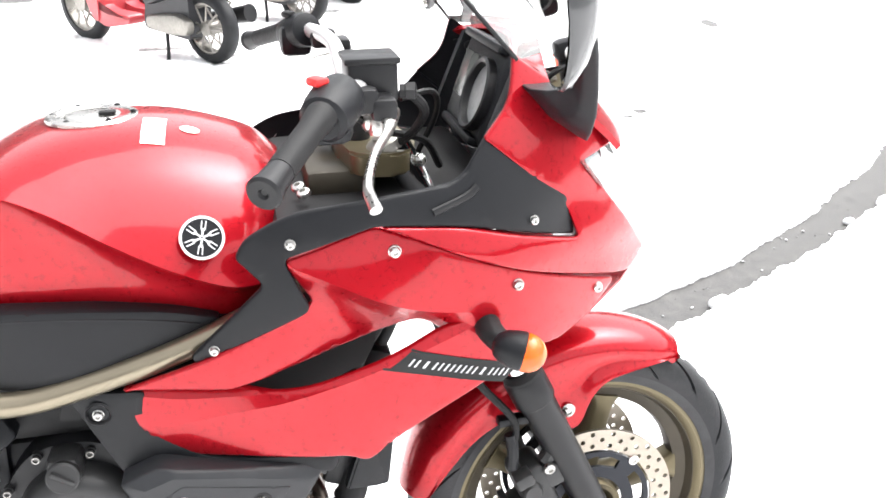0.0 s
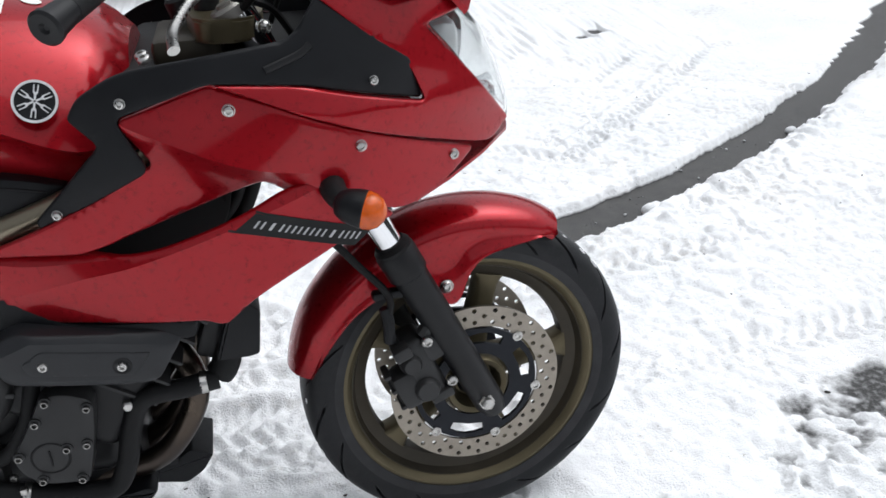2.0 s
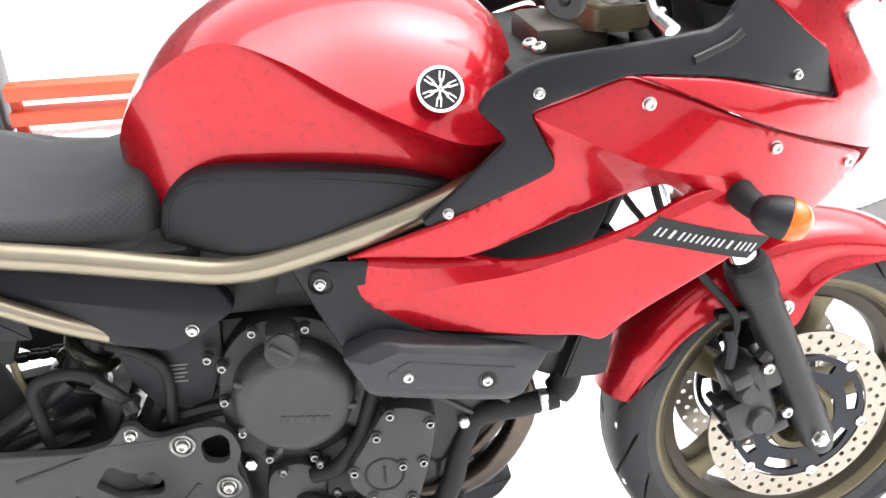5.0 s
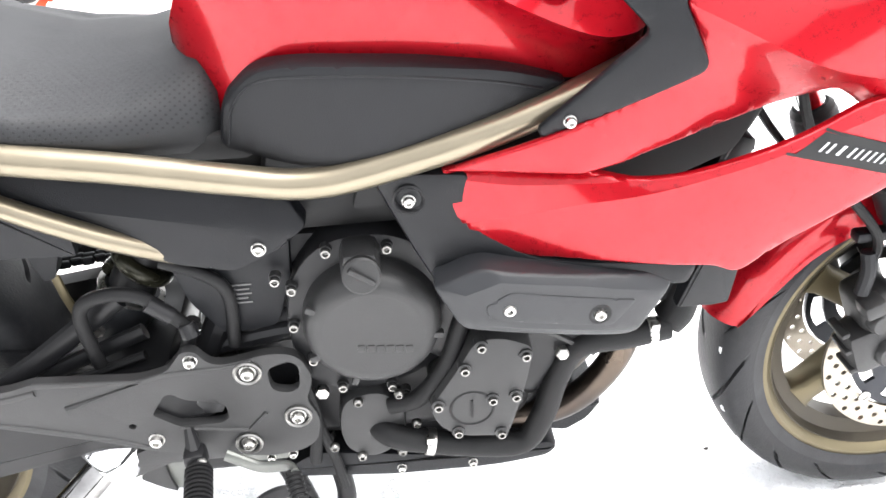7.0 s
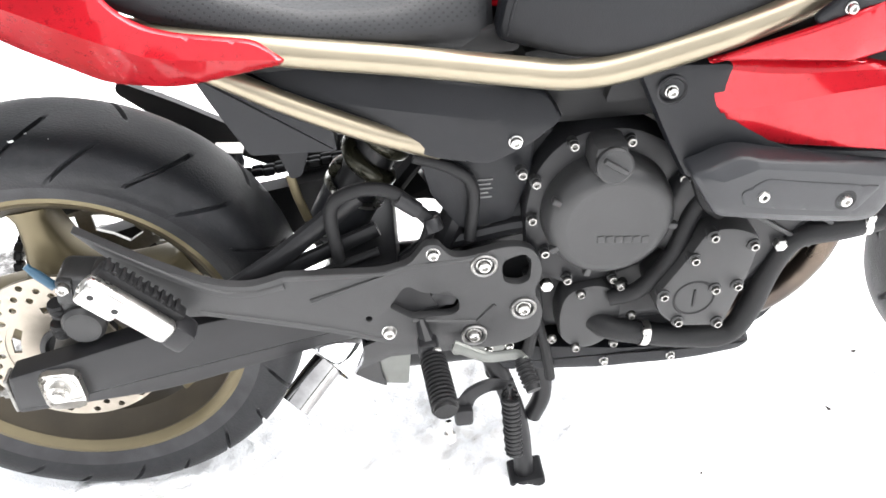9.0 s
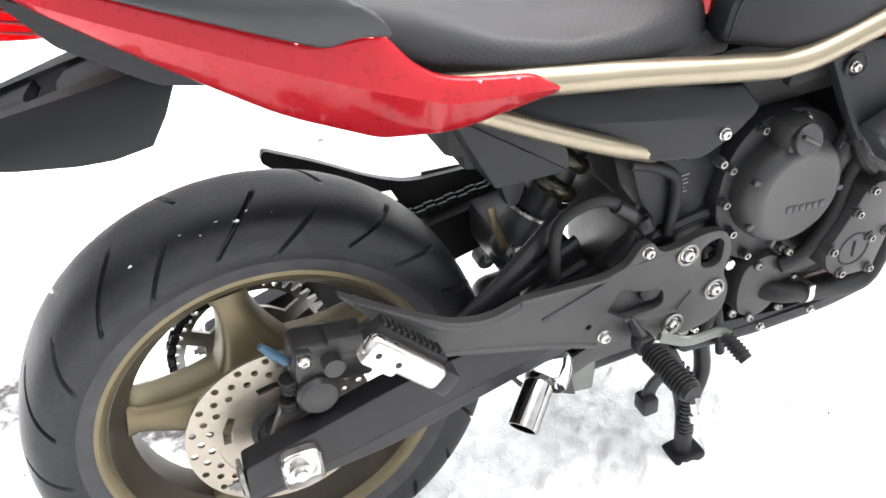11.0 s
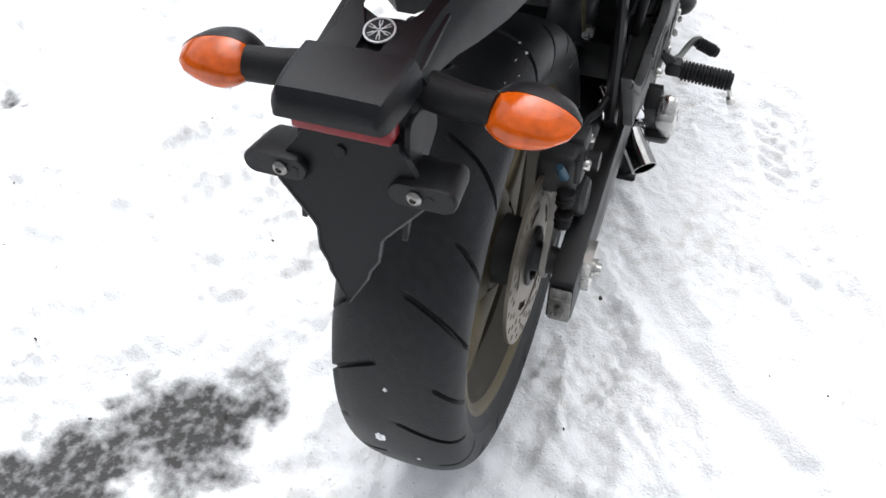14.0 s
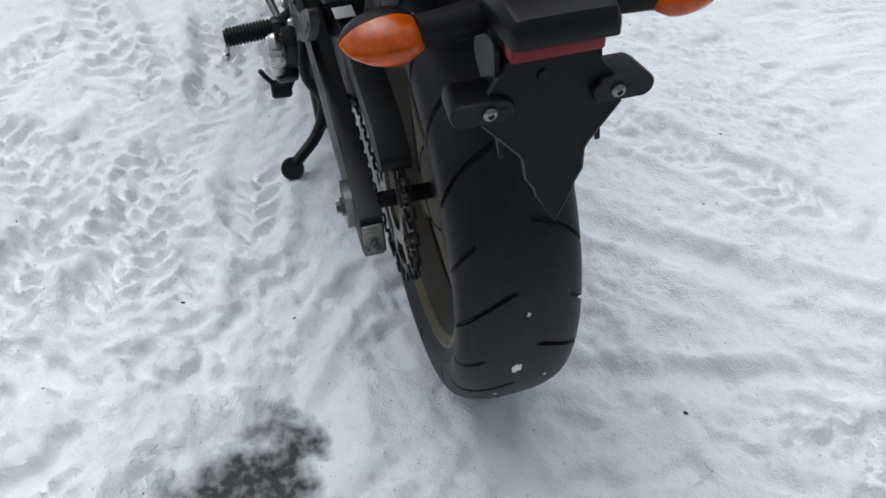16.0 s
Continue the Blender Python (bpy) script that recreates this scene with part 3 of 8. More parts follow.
def snow_material():
    m = bpy.data.materials.new("trodden_snow")
    m.use_nodes = True
    n, l = m.node_tree.nodes, m.node_tree.links
    p = n["Principled BSDF"]
    p.inputs["Roughness"].default_value, p.inputs["Specular IOR Level"].default_value = 0.6, 0.3
    tc = n.new("ShaderNodeTexCoord")
    fine, wide, grit = n.new("ShaderNodeTexNoise"), n.new("ShaderNodeTexNoise"), n.new("ShaderNodeTexNoise")
    for node, s, d in ((fine, 60, 8), (wide, 2.2, 5), (grit, 130, 2)):
        node.inputs["Scale"].default_value, node.inputs["Detail"].default_value = s, d
        l.new(tc.outputs["Object"], node.inputs["Vector"])
    r1 = n.new("ShaderNodeValToRGB")
    r1.color_ramp.elements[0].position, r1.color_ramp.elements[0].color = 0.3, (0.83, 0.84, 0.85, 1)
    r1.color_ramp.elements[1].position, r1.color_ramp.elements[1].color = 0.62, (0.9, 0.9, 0.905, 1)
    l.new(wide.outputs["Fac"], r1.inputs["Fac"])
    r2 = n.new("ShaderNodeValToRGB")
    r2.color_ramp.elements[0].position, r2.color_ramp.elements[0].color = 0.69, (0, 0, 0, 1)
    r2.color_ramp.elements[1].position, r2.color_ramp.elements[1].color = 0.78, (1, 1, 1, 1)
    l.new(grit.outputs["Fac"], r2.inputs["Fac"])
    mix = n.new("ShaderNodeMix")
    mix.data_type = "RGBA"
    mix.inputs["B"].default_value = (0.5, 0.48, 0.44, 1)
    l.new(r2.outputs["Color"], mix.inputs["Factor"])
    l.new(r1.outputs["Color"], mix.inputs["A"])
    # trodden-in dirt
    dirt, where, both, r3 = n.new("ShaderNodeTexNoise"), n.new("ShaderNodeTexNoise"), n.new("ShaderNodeMath"), n.new("ShaderNodeMapRange")
    for node, s, d in ((dirt, 42, 6), (where, 3.1, 3)):
        node.inputs["Scale"].default_value, node.inputs["Detail"].default_value = s, d
        l.new(tc.outputs["Object"], node.inputs["Vector"])
    both.operation = "MULTIPLY"
    l.new(dirt.outputs["Fac"], both.inputs[0])
    l.new(where.outputs["Fac"], both.inputs[1])
    r3.inputs["From Min"].default_value, r3.inputs["From Max"].default_value = 0.3, 0.42
    r3.inputs["To Min"].default_value, r3.inputs["To Max"].default_value = 0.0, 0.42
    l.new(both.outputs[0], r3.inputs["Value"])
    soil = n.new("ShaderNodeMix")
    soil.data_type = "RGBA"
    soil.inputs["B"].default_value = (0.55, 0.52, 0.48, 1)
    l.new(r3.outputs[0], soil.inputs["Factor"])
    l.new(mix.outputs["Result"], soil.inputs["A"])
    mix = soil
    # thin wet snow is grey and glassy
    sep, thin = n.new("ShaderNodeSeparateXYZ"), n.new("ShaderNodeMapRange")
    l.new(tc.outputs["Object"], sep.inputs[0])
    thin.inputs["From Min"].default_value, thin.inputs["From Max"].default_value = 0.0012, 0.01
    thin.inputs["To Min"].default_value, thin.inputs["To Max"].default_value = 0.97, 0.0
    mottle = n.new("ShaderNodeMath")
    mottle.operation = "MULTIPLY_ADD"
    mottle.inputs[1].default_value = 0.009
    drop = n.new("ShaderNodeMath")
    drop.operation = "ADD"
    drop.inputs[1].default_value = -0.0045
    l.new(fine.outputs["Fac"], mottle.inputs[0])
    l.new(sep.outputs["Z"], drop.inputs[0])
    l.new(drop.outputs[0], mottle.inputs[2])
    l.new(mottle.outputs[0], thin.inputs["Value"])
    slush = n.new("ShaderNodeMix")
    slush.data_type = "RGBA"
    slush.inputs["B"].default_value = (0.02, 0.019, 0.018, 1)
    l.new(thin.outputs[0], slush.inputs["Factor"])
    l.new(mix.outputs["Result"], slush.inputs["A"])
    l.new(slush.outputs["Result"], p.inputs["Base Color"])
    crumb, b0 = n.new("ShaderNodeTexNoise"), n.new("ShaderNodeBump")
    crumb.inputs["Scale"].default_value, crumb.inputs["Detail"].default_value = 240, 4
    l.new(tc.outputs["Object"], crumb.inputs["Vector"])
    b0.inputs["Strength"].default_value, b0.inputs["Distance"].default_value = 0.75, 0.003
    l.new(crumb.outputs["Fac"], b0.inputs["Height"])
    b = n.new("ShaderNodeBump")
    b.inputs["Strength"].default_value, b.inputs["Distance"].default_value = 0.45, 0.009
    l.new(fine.outputs["Fac"], b.inputs["Height"])
    l.new(b0.outputs[0], b.inputs["Normal"])
    l.new(b.outputs[0], p.inputs["Normal"])
    return m


SNOW = snow_material()
ASPHALT = material("wet_asphalt", (0.022, 0.021, 0.022), 0.5, vary=0.5, scale=190, bump=0.9, bump_scale=240, rough_vary=0.18, spec=0.3, tint=(0.11, 0.107, 0.103))
CRUMB = material("dark_grit", (0.03, 0.026, 0.022), 0.8, vary=0.4, scale=60)
gx, gy = axis_steps(-1.2, 3.4, 0.0065, 420), axis_steps(-0.9, 2.3, 0.0065, 420)
GX, GY = np.meshgrid(gx, gy, indexing="ij")
snow = sheet_mesh("snow", gx, gy, snow_height(GX, GY), SNOW)
tagged(snow, "trodden white snow with tyre tracks and footprints", "snow", kind="stuff")
ax = axis_steps(-3, 8, 0.6, 420)
ground = sheet_mesh("ground", ax, ax, 0.004 * (fbm(*np.meshgrid(ax, ax, indexing="ij"), 0.5, 2, 81) - 0.5), ASPHALT)
tagged(ground, "dark wet asphalt showing through gaps in snow", "ground", kind="structure")

# grit and leaf crumbs on the snow, and stray snow crumbs on the bare strip
rnd = random.Random(9)
b, w = bmesh.new(), bmesh.new()
xs = np.array([rnd.uniform(-0.8, 3.6) for _ in range(260)])
ys = np.array([rnd.uniform(-0.75, 2.4) for _ in range(260)])
for x, y, z in zip(xs, ys, snow_height(xs, ys)):
    s = rnd.choice((0.0015, 0.002, 0.003, 0.004)) * rnd.uniform(0.6, 1.3)
    bmesh.ops.create_icosphere(b, subdivisions=1, radius=s, matrix=Matrix.Translation((x, y, max(z, 0.0) + s * 0.1)) @ Matrix.Rotation(rnd.uniform(0, 6), 4, "Z") @ Matrix.Diagonal((1.6, 0.8, 0.45, 1)))
line = STRIPS[0][0]
for _ in range(34):
    k = rnd.randrange(0, 4)
    t = rnd.random()
    x = line[k][0] + (line[k + 1][0] - line[k][0]) * t + rnd.uniform(-0.07, 0.07)
    y = line[k][1] + (line[k + 1][1] - line[k][1]) * t + rnd.uniform(-0.07, 0.07)
    s = rnd.choice((0.002, 0.003, 0.003, 0.004, 0.006))
    bmesh.ops.create_icosphere(w, subdivisions=1, radius=s, matrix=Matrix.Translation((x, y, s * 0.6)) @ Matrix.Rotation(rnd.uniform(0, 6), 4, "Z") @ Matrix.Diagonal((1.3, 0.8, 0.7, 1)))
for x, y, s in ((2.33, 1.06, 0.028), (2.36, 1.09, 0.02), (2.47, 1.12, 0.018), (2.51, 1.15, 0.012), (2.8, 1.31, 0.015), (3.15, 1.56, 0.02)):
    bmesh.ops.create_icosphere(w, subdivisions=3, radius=s, matrix=Matrix.Translation((x, y, s * 0.6)) @ Matrix.Diagonal((1.2, 0.9, 0.8, 1)))
for v in w.verts:
    v.co += Vector(noise.noise_vector(v.co * 60)) * 0.002
tagged(part("grit", b, CRUMB), "dark grit and leaf crumbs scattered on the snow", "grit", kind="stuff")
tagged(part("snow_crumbs", w, SNOW), "loose snow crumbs lying on bare asphalt", "snow", kind="stuff")

# ---- the motorcycle, in its own axes: x ahead, y to its left, z up from the tyres' foot; it leans slightly to its left ----
bike = tagged(new("motorcycle"), "red half-faired sport touring motorcycle with bronze wheels parked on snow", "motorcycle")
bike.matrix_basis = pose(0, 0, 0.0225, -2.54, 0, 0)
WB, RF, RR = 1.44, 0.30, 0.312
TF, TR = 0.291, 0.307
HEAD = Vector((1.31, 0, 0.60))
RAKE = Vector((-math.sin(radians(26)), 0, math.cos(radians(26))))
STEER = Matrix.Translation(HEAD) @ Matrix.Rotation(radians(2.9), 4, RAKE) @ Matrix.Translation(-HEAD)


def cutout(loops, y0, y1):
    """A plate in x and z with holes, from y0 to y1."""
    from mathutils.geometry import delaunay_2d_cdt
    verts, edges = [], []
    for loop in loops:
        s = len(verts)
        verts += [Vector(p) for p in loop]
        edges += [(s + i, s + (i + 1) % len(loop)) for i in range(len(loop))]
    v2, e2, f2, *_ = delaunay_2d_cdt(verts, edges, [], 0, 1e-6)
    pts = np.array([tuple(v) for v in v2])
    odd = np.zeros(len(f2), int)
    mid = np.array([pts[list(f)].mean(0) for f in f2])
    for loop in loops:
        a = np.array([tuple(p) for p in loop])
        b = np.roll(a, -1, 0)
        with np.errstate(divide="ignore", invalid="ignore"):
            c = ((a[:, 1] > mid[:, 1:2]) != (b[:, 1] > mid[:, 1:2])) & (mid[:, 0:1] < (b[:, 0] - a[:, 0]) * (mid[:, 1:2] - a[:, 1]) / (b[:, 1] - a[:, 1]) + a[:, 0])
        odd += c.sum(1)
    bm = bmesh.new()
    top = [bm.verts.new((x, y0, z)) for x, z in pts]
    low = [bm.verts.new((x, y1, z)) for x, z in pts]
    for f, k in zip(f2, odd):
        if k % 2:
            bm.faces.new([top[i] for i in f])
            bm.faces.new([low[i] for i in reversed(f)])
    ix = {v: i for i, v in enumerate(top)}
    for i, j in [(ix[e.verts[0]], ix[e.verts[1]]) for e in bm.edges if len(e.link_faces) == 1 and e.verts[0] in ix]:
        bm.faces.new((top[i], top[j], low[j], low[i]))
    bmesh.ops.delete(bm, geom=[v for v in bm.verts if not v.link_faces], context="VERTS")
    return bm


def ring_points(cx, cz, r, n=48, a0=0.0):
    return [(cx + r * math.cos(a0 + 2 * math.pi * i / n), cz + r * math.sin(a0 + 2 * math.pi * i / n)) for i in range(n)]


def tyre(cx, cz, radius, half, bead, pitch, slant=1.0, wide=1.0, deep=1.0, flank=False):
    """A road tyre with real tread grooves; flank: only the smooth band beside the rim."""
    count = round(2 * math.pi * radius / pitch)
    n, k = count * (80 if pitch < 0.2 else 104), 56
    prof = []
    for j in range(k + 1):
        u = -1 + 2 * j / k
        a = u * radians(118)
        # round crown, bulging flank, bead
        y = half * math.sin(min(abs(a), radians(118))) / math.sin(radians(90)) * (1 if u > 0 else -1)
        r = radius - (radius - bead) * (abs(u) ** 2.5) if abs(u) > 0.72 else radius - (radius - bead) * (abs(u) ** 2.5)
        prof.append((y if abs(a) < radians(90) else (1 if u > 0 else -1) * half * (1 - 0.16 * ((abs(a) - radians(90)) / radians(28)) ** 1.5), r, u))
    bm = bmesh.new()
    rings = []
    for i in range(n):
        q = 2 * math.pi * i / n
        ring = []
        for y, r, u in prof:
            s = count * i / n
            w = abs(u)
            sweep = q + slant * (0.34 * w + 0.25 * w * w) * 2 * math.pi / count
            g = 0.0
            # slanted, bowed grooves, staggered left and right: long ones and shorter ones between them
            ph = abs((s + (0.5 if u > 0 else 0.0)) % 1.0 - 0.5)
            if 0.06 < w < 0.76:
                g = 0.0046 * min(1.0, max(0.0, (0.02 * wide - ph) / 0.01)) * min(1.0, (w - 0.06) / 0.06, (0.76 - w) / 0.04)
            ph2 = abs((s + (0.0 if u > 0 else 0.5)) % 1.0 - 0.5)
            if 0.34 < w < 0.84:
                g = max(g, 0.004 * min(1.0, max(0.0, (0.017 * wide - ph2) / 0.01)) * min(1.0, (w - 0.34) / 0.05, (0.84 - w) / 0.04))
            lean = min(w * radians(118), radians(88))
            rr = r - g * deep * math.cos(lean)
            yy = y - math.copysign(g * deep * math.sin(lean), u)
            ring.append(bm.verts.new((cx + rr * math.cos(sweep), yy, cz + rr * math.sin(sweep))))
        rings.append(ring)
    for i in range(n):
        a, b = rings[i], rings[(i + 1) % n]
        for j in range(k):
            if (max(abs(prof[j][2]), abs(prof[j + 1][2])) > 0.91) == flank:
                bm.faces.new((a[j], a[j + 1], b[j + 1], b[j]))
    bmesh.ops.delete(bm, geom=[v for v in bm.verts if not v.link_faces], context="VERTS")
    return bm


def rim(cx, cz, half, hub, lip=0.2285):
    bm = bmesh.new()
    prof = [(lip, -half), (lip, -half + 0.006), (lip - 0.012, -half + 0.011), (lip - 0.022, -half + 0.03), (lip - 0.034, -half * 0.3), (lip - 0.034, half * 0.3), (lip - 0.022, half - 0.03), (lip - 0.012, half - 0.011), (lip, half - 0.006), (lip, half),
            (lip - 0.008, half + 0.001), (lip - 0.016, half - 0.004), (lip - 0.024, half - 0.022), (lip - 0.044, half * 0.35), (lip - 0.047, 0), (lip - 0.044, -half * 0.35), (lip - 0.024, -half + 0.022), (lip - 0.016, -half + 0.004), (lip - 0.008, -half - 0.001)]
    lathe(bm, prof, (cx, 0, cz), (0, 1, 0), 96, loop=True)
    lathe(bm, [(0, -0.04), (hub * 0.72, -0.04), (hub * 0.8, -0.035), (hub, -0.02), (hub, 0.02), (hub * 0.8, 0.035), (hub * 0.72, 0.04), (0, 0.04)], (cx, 0, cz), (0, 1, 0), 40)
    return bm


def barrel(cx, cz, half, lip=0.2285):
    bm = bmesh.new()
    out = [(lip - 0.0197, half - 0.009), (lip - 0.0262, half - 0.0225), (lip - 0.0455, half * 0.35), (lip - 0.0485, 0), (lip - 0.0455, -half * 0.35), (lip - 0.0262, -half + 0.0225), (lip - 0.0197, -half + 0.009)]
    lathe(bm, out + [(r + 0.003, y) for r, y in reversed(out)], (cx, 0, cz), (0, 1, 0), 96, loop=True)
    return bm


def spoke(cx, cz, hub, a, width, lip=0.2285, flare=(1.5, 1.1, 0.75), root=0.026):
    bm = bmesh.new()
    rad, tan = Vector((math.cos(a), 0, math.sin(a))), Vector((-math.sin(a), 0, math.cos(a)))
    rings = []
    for t in (0, 0.1, 0.2, 0.35, 0.5, 0.7, 0.88, 0.96, 1.0):
        r = hub * 0.7 + (lip - 0.044 - hub * 0.7) * t
        w = width * (flare[0] - flare[1] * t + flare[2] * t * t) + 0.02 * max(0, (t - 0.85) / 0.15) ** 2
        d = root * (1.0 - 0.35 * t) + 0.004
        c = Vector((cx, 0, cz)) + rad * r
        rings.append([bm.verts.new(c + tan * w * 0.5 * math.copysign(abs(math.cos(q)) ** 0.5, math.cos(q)) + Vector((0, 1, 0)) * d * math.copysign(abs(math.sin(q)) ** 0.5, math.sin(q))) for q in (2 * math.pi * j / 16 for j in range(16))])
    bridge(bm, rings)
    return bm


def drilled_disc(cx, cz, ro, ri, y, thick, rows, slots, wave=0.0):
    outer = [(cx + (ro + wave * math.cos(10 * a)) * math.cos(a), cz + (ro + wave * math.cos(10 * a)) * math.sin(a)) for a in (2 * math.pi * i / 120 for i in range(120))]
    loops = [outer, ring_points(cx, cz, ri, 60)]
    for r, n, off, hr in rows:
        for i in range(n):
            a = off + 2 * math.pi * i / n
            loops.append(ring_points(cx + r * math.cos(a), cz + r * math.sin(a), hr, 8))
    return cutout(loops, y - thick / 2, y + thick / 2)


# front wheel
front_wheel = part("front_wheel", rim(WB, RF, 0.047, 0.042), BRONZE, bike, "bronze painted cast five-spoke front wheel")
front_wheel.matrix_basis = STEER
part("rim_barrel", barrel(WB, RF, 0.047), DARK_BRONZE, front_wheel, "bronze rim barrel, its shade and brake dust in a darker brown")
for k in range(5):
    part("spoke", spoke(WB, RF, 0.042, radians(76 + 72 * k), 0.036), BRONZE, front_wheel)
part("tyre", tyre(WB, RF, TF, 0.058, 0.226, 0.24, -1.3, 1.15, 1.5), RUBBER, front_wheel, "black front tyre with snow on its tread")
part("sidewall", tyre(WB, RF, TF, 0.058, 0.226, 0.24, flank=True), SIDEWALL, front_wheel, "grey dusty tyre sidewall")
for s in (-1, 1):
    rows = [(0.1415 - 0.011 * k, 24, 0.131 * k, 0.0043) for k in range(3)]
    disc = part("brake_disc", drilled_disc(WB, RF, 0.149, 0.112, s * 0.066, 0.005, rows, 0), DISC, front_wheel, "drilled steel brake disc", smooth=False)
    carrier = cutout([ring_points(WB, RF, 0.108, 60), ring_points(WB, RF, 0.060, 40)] + [[(WB + r * math.cos(a), RF + r * math.sin(a)) for r, a in [(0.097, c - 0.33), (0.099, c - 0.16), (0.1, c), (0.099, c + 0.16), (0.097, c + 0.33), (0.082, c + 0.34), (0.08, c), (0.082, c - 0.34)]] for c in (2 * math.pi * k / 6 + 0.3 for k in range(6))], s * 0.063, s * 0.069)
    part("disc_carrier", carrier, BLUE, front_wheel, "dark blue-black disc carrier", smooth=False)
    for k in range(6):
        a = 2 * math.pi * k / 6 + 0.82
        b = bmesh.new()
        lathe(b, [(0, 0), (0.009, 0), (0.0088, 0.003), (0.005, 0.004), (0.0045, 0.002), (0, 0.002)], (WB + 0.11 * math.cos(a), s * 0.068, RF + 0.11 * math.sin(a)), (0, s, 0), 14)
        part("disc_button", b, STEEL, front_wheel)

# rear wheel
rear_wheel = part("rear_wheel", rim(0, RR, 0.066, 0.078), BRONZE, bike, "bronze painted cast five-spoke rear wheel")
part("rim_barrel", barrel(0, RR, 0.066), DARK_BRONZE, rear_wheel, "bronze rim barrel, its shade and brake dust in a darker brown")
for k in range(5):
    part("spoke", spoke(0, RR, 0.078, radians(96.5 + 72 * k), 0.036, flare=(3.4, 4.7, 2.5), root=0.038), BRONZE, rear_wheel)
part("tyre", tyre(0, RR, TR, 0.079, 0.226, 0.175, wide=1.15, deep=1.2), RUBBER, rear_wheel, "wide black rear tyre with snow in its grooves")
part("sidewall", tyre(0, RR, TR, 0.079, 0.226, 0.175, flank=True), SIDEWALL, rear_wheel, "grey dusty tyre sidewall")
b = bmesh.new()
lathe(b, [(0.0, 0.03), (0.05, 0.03), (0.047, 0.06), (0.041, 0.075), (0.041, 0.088), (0.034, 0.09), (0.031, 0.083), (0.022, 0.083), (0.02, 0.09), (0.018, 0.122), (0, 0.122)], (0, 0, RR), (0, -1, 0), 32)
part("hub_boss", b, ENGINE, rear_wheel, "black rear hub boss and spacer")
rows = [(0.114 - 0.011 * k, 20, 0.157 * k, 0.0048) for k in range(3)]
part("brake_disc", drilled_disc(0, RR, 0.1225, 0.084, -0.083, 0.005, rows, 0), DISC, rear_wheel, "drilled rear brake disc", smooth=False)
part("disc_carrier", cutout([ring_points(0, RR, 0.086, 60), ring_points(0, RR, 0.04, 30)] + [[(r * math.cos(a), RR + r * math.sin(a)) for r, a in [(0.076, c - 0.3), (0.077, c), (0.076, c + 0.3), (0.066, c + 0.3), (0.065, c), (0.066, c - 0.3)]] for c in (2 * math.pi * k / 5 + 0.3 for k in range(5))], -0.08, -0.084), DISC, rear_wheel, "slotted steel disc carrier", smooth=False)


# body
def cowl(x, z):
    return -0.5 * (z - 0.75) ** 2 + ramp(x, [0.5, 0.74, 0.89, 1.0, 1.1, 1.25, 1.39, 1.5, 1.56], [0.17, 0.2, 0.235, 0.26, 0.263, 0.24, 0.163, 0.075, 0.02])


LOWER = [(0.773, 0.7035, 0.004), (0.777, 0.67, 0.01), (0.784, 0.65, 0.012), (0.808, 0.622, 0.016), (0.845, 0.607, 0.02), (1.036, 0.600), (1.061, 0.587), (1.099, 0.62, 0.03), (1.166, 0.657, 0.05), (1.235, 0.69), (1.30, 0.70), (1.207, 0.7745, 0.003), (1.158, 0.767, 0.02), (1.107, 0.7425, 0.03), (1.05, 0.7235, 0.03), (0.992, 0.7055, 0.03), (0.95, 0.6995, 0.02), (0.912, 0.704, 0.02)]
UPPER = [(0.773, 0.7055, 0.003), (0.912, 0.7075, 0.01), (0.94, 0.714, 0.02), (0.967, 0.7235, 0.03), (1.023, 0.739, 0.03), (1.08, 0.755, 0.02), (1.109, 0.766, 0.01), (1.132, 0.776, 0.008), (1.15, 0.764, 0.004), (1.168, 0.75, 0.003), (1.208, 0.756, 0.003), (1.31, 0.703, 0.03), (1.379, 0.722, 0.03), (1.43, 0.755), (1.287, 0.815, 0.06), (1.206, 0.85, 0.06), (1.136, 0.882, 0.04), (1.085, 0.903), (1.057, 0.897, 0.03), (0.975, 0.872), (1.008, 0.812), (0.862, 0.743, 0.03)]
NOSE = [(1.085, 0.905), (1.136, 0.884, 0.04), (1.206, 0.852, 0.06), (1.287, 0.817, 0.06), (1.437, 0.759, 0.02), (1.464, 0.752, 0.02), (1.497, 0.775, 0.006), (1.441, 0.845, 0.02), (1.392, 0.902, 0.02), (1.362, 0.936, 0.008), (1.42, 0.946, 0.01), (1.385, 0.995, 0.03), (1.265, 1.078, 0.004), (1.255, 1.025, 0.02), (1.218, 0.989, 0.004), (1.33, 0.895, 0.02), (1.35, 0.845, 0.01), (1.19, 0.893, 0.03)]
DASH = [(0.935, 0.898, 0.02), (0.985, 0.926, 0.03), (1.04, 0.932, 0.02), (1.185, 0.945, 0.02), (1.221, 0.991, 0.006), (1.336, 0.9, 0.01), (1.3475, 0.8475, 0.008), (1.19, 0.8945, 0.04), (1.08, 0.906), (0.975, 0.875), (1.004, 0.812, 0.012), (0.925, 0.771, 0.02), (0.864, 0.742), (0.86, 0.752), (0.952, 0.845, 0.008), (0.922, 0.876, 0.006)]


def smooth_line(points):
    return [(p[0], p[1]) for p in curve([(x, 0, z) for x, z in points], 8) for p in [(p.x, p.z)]]


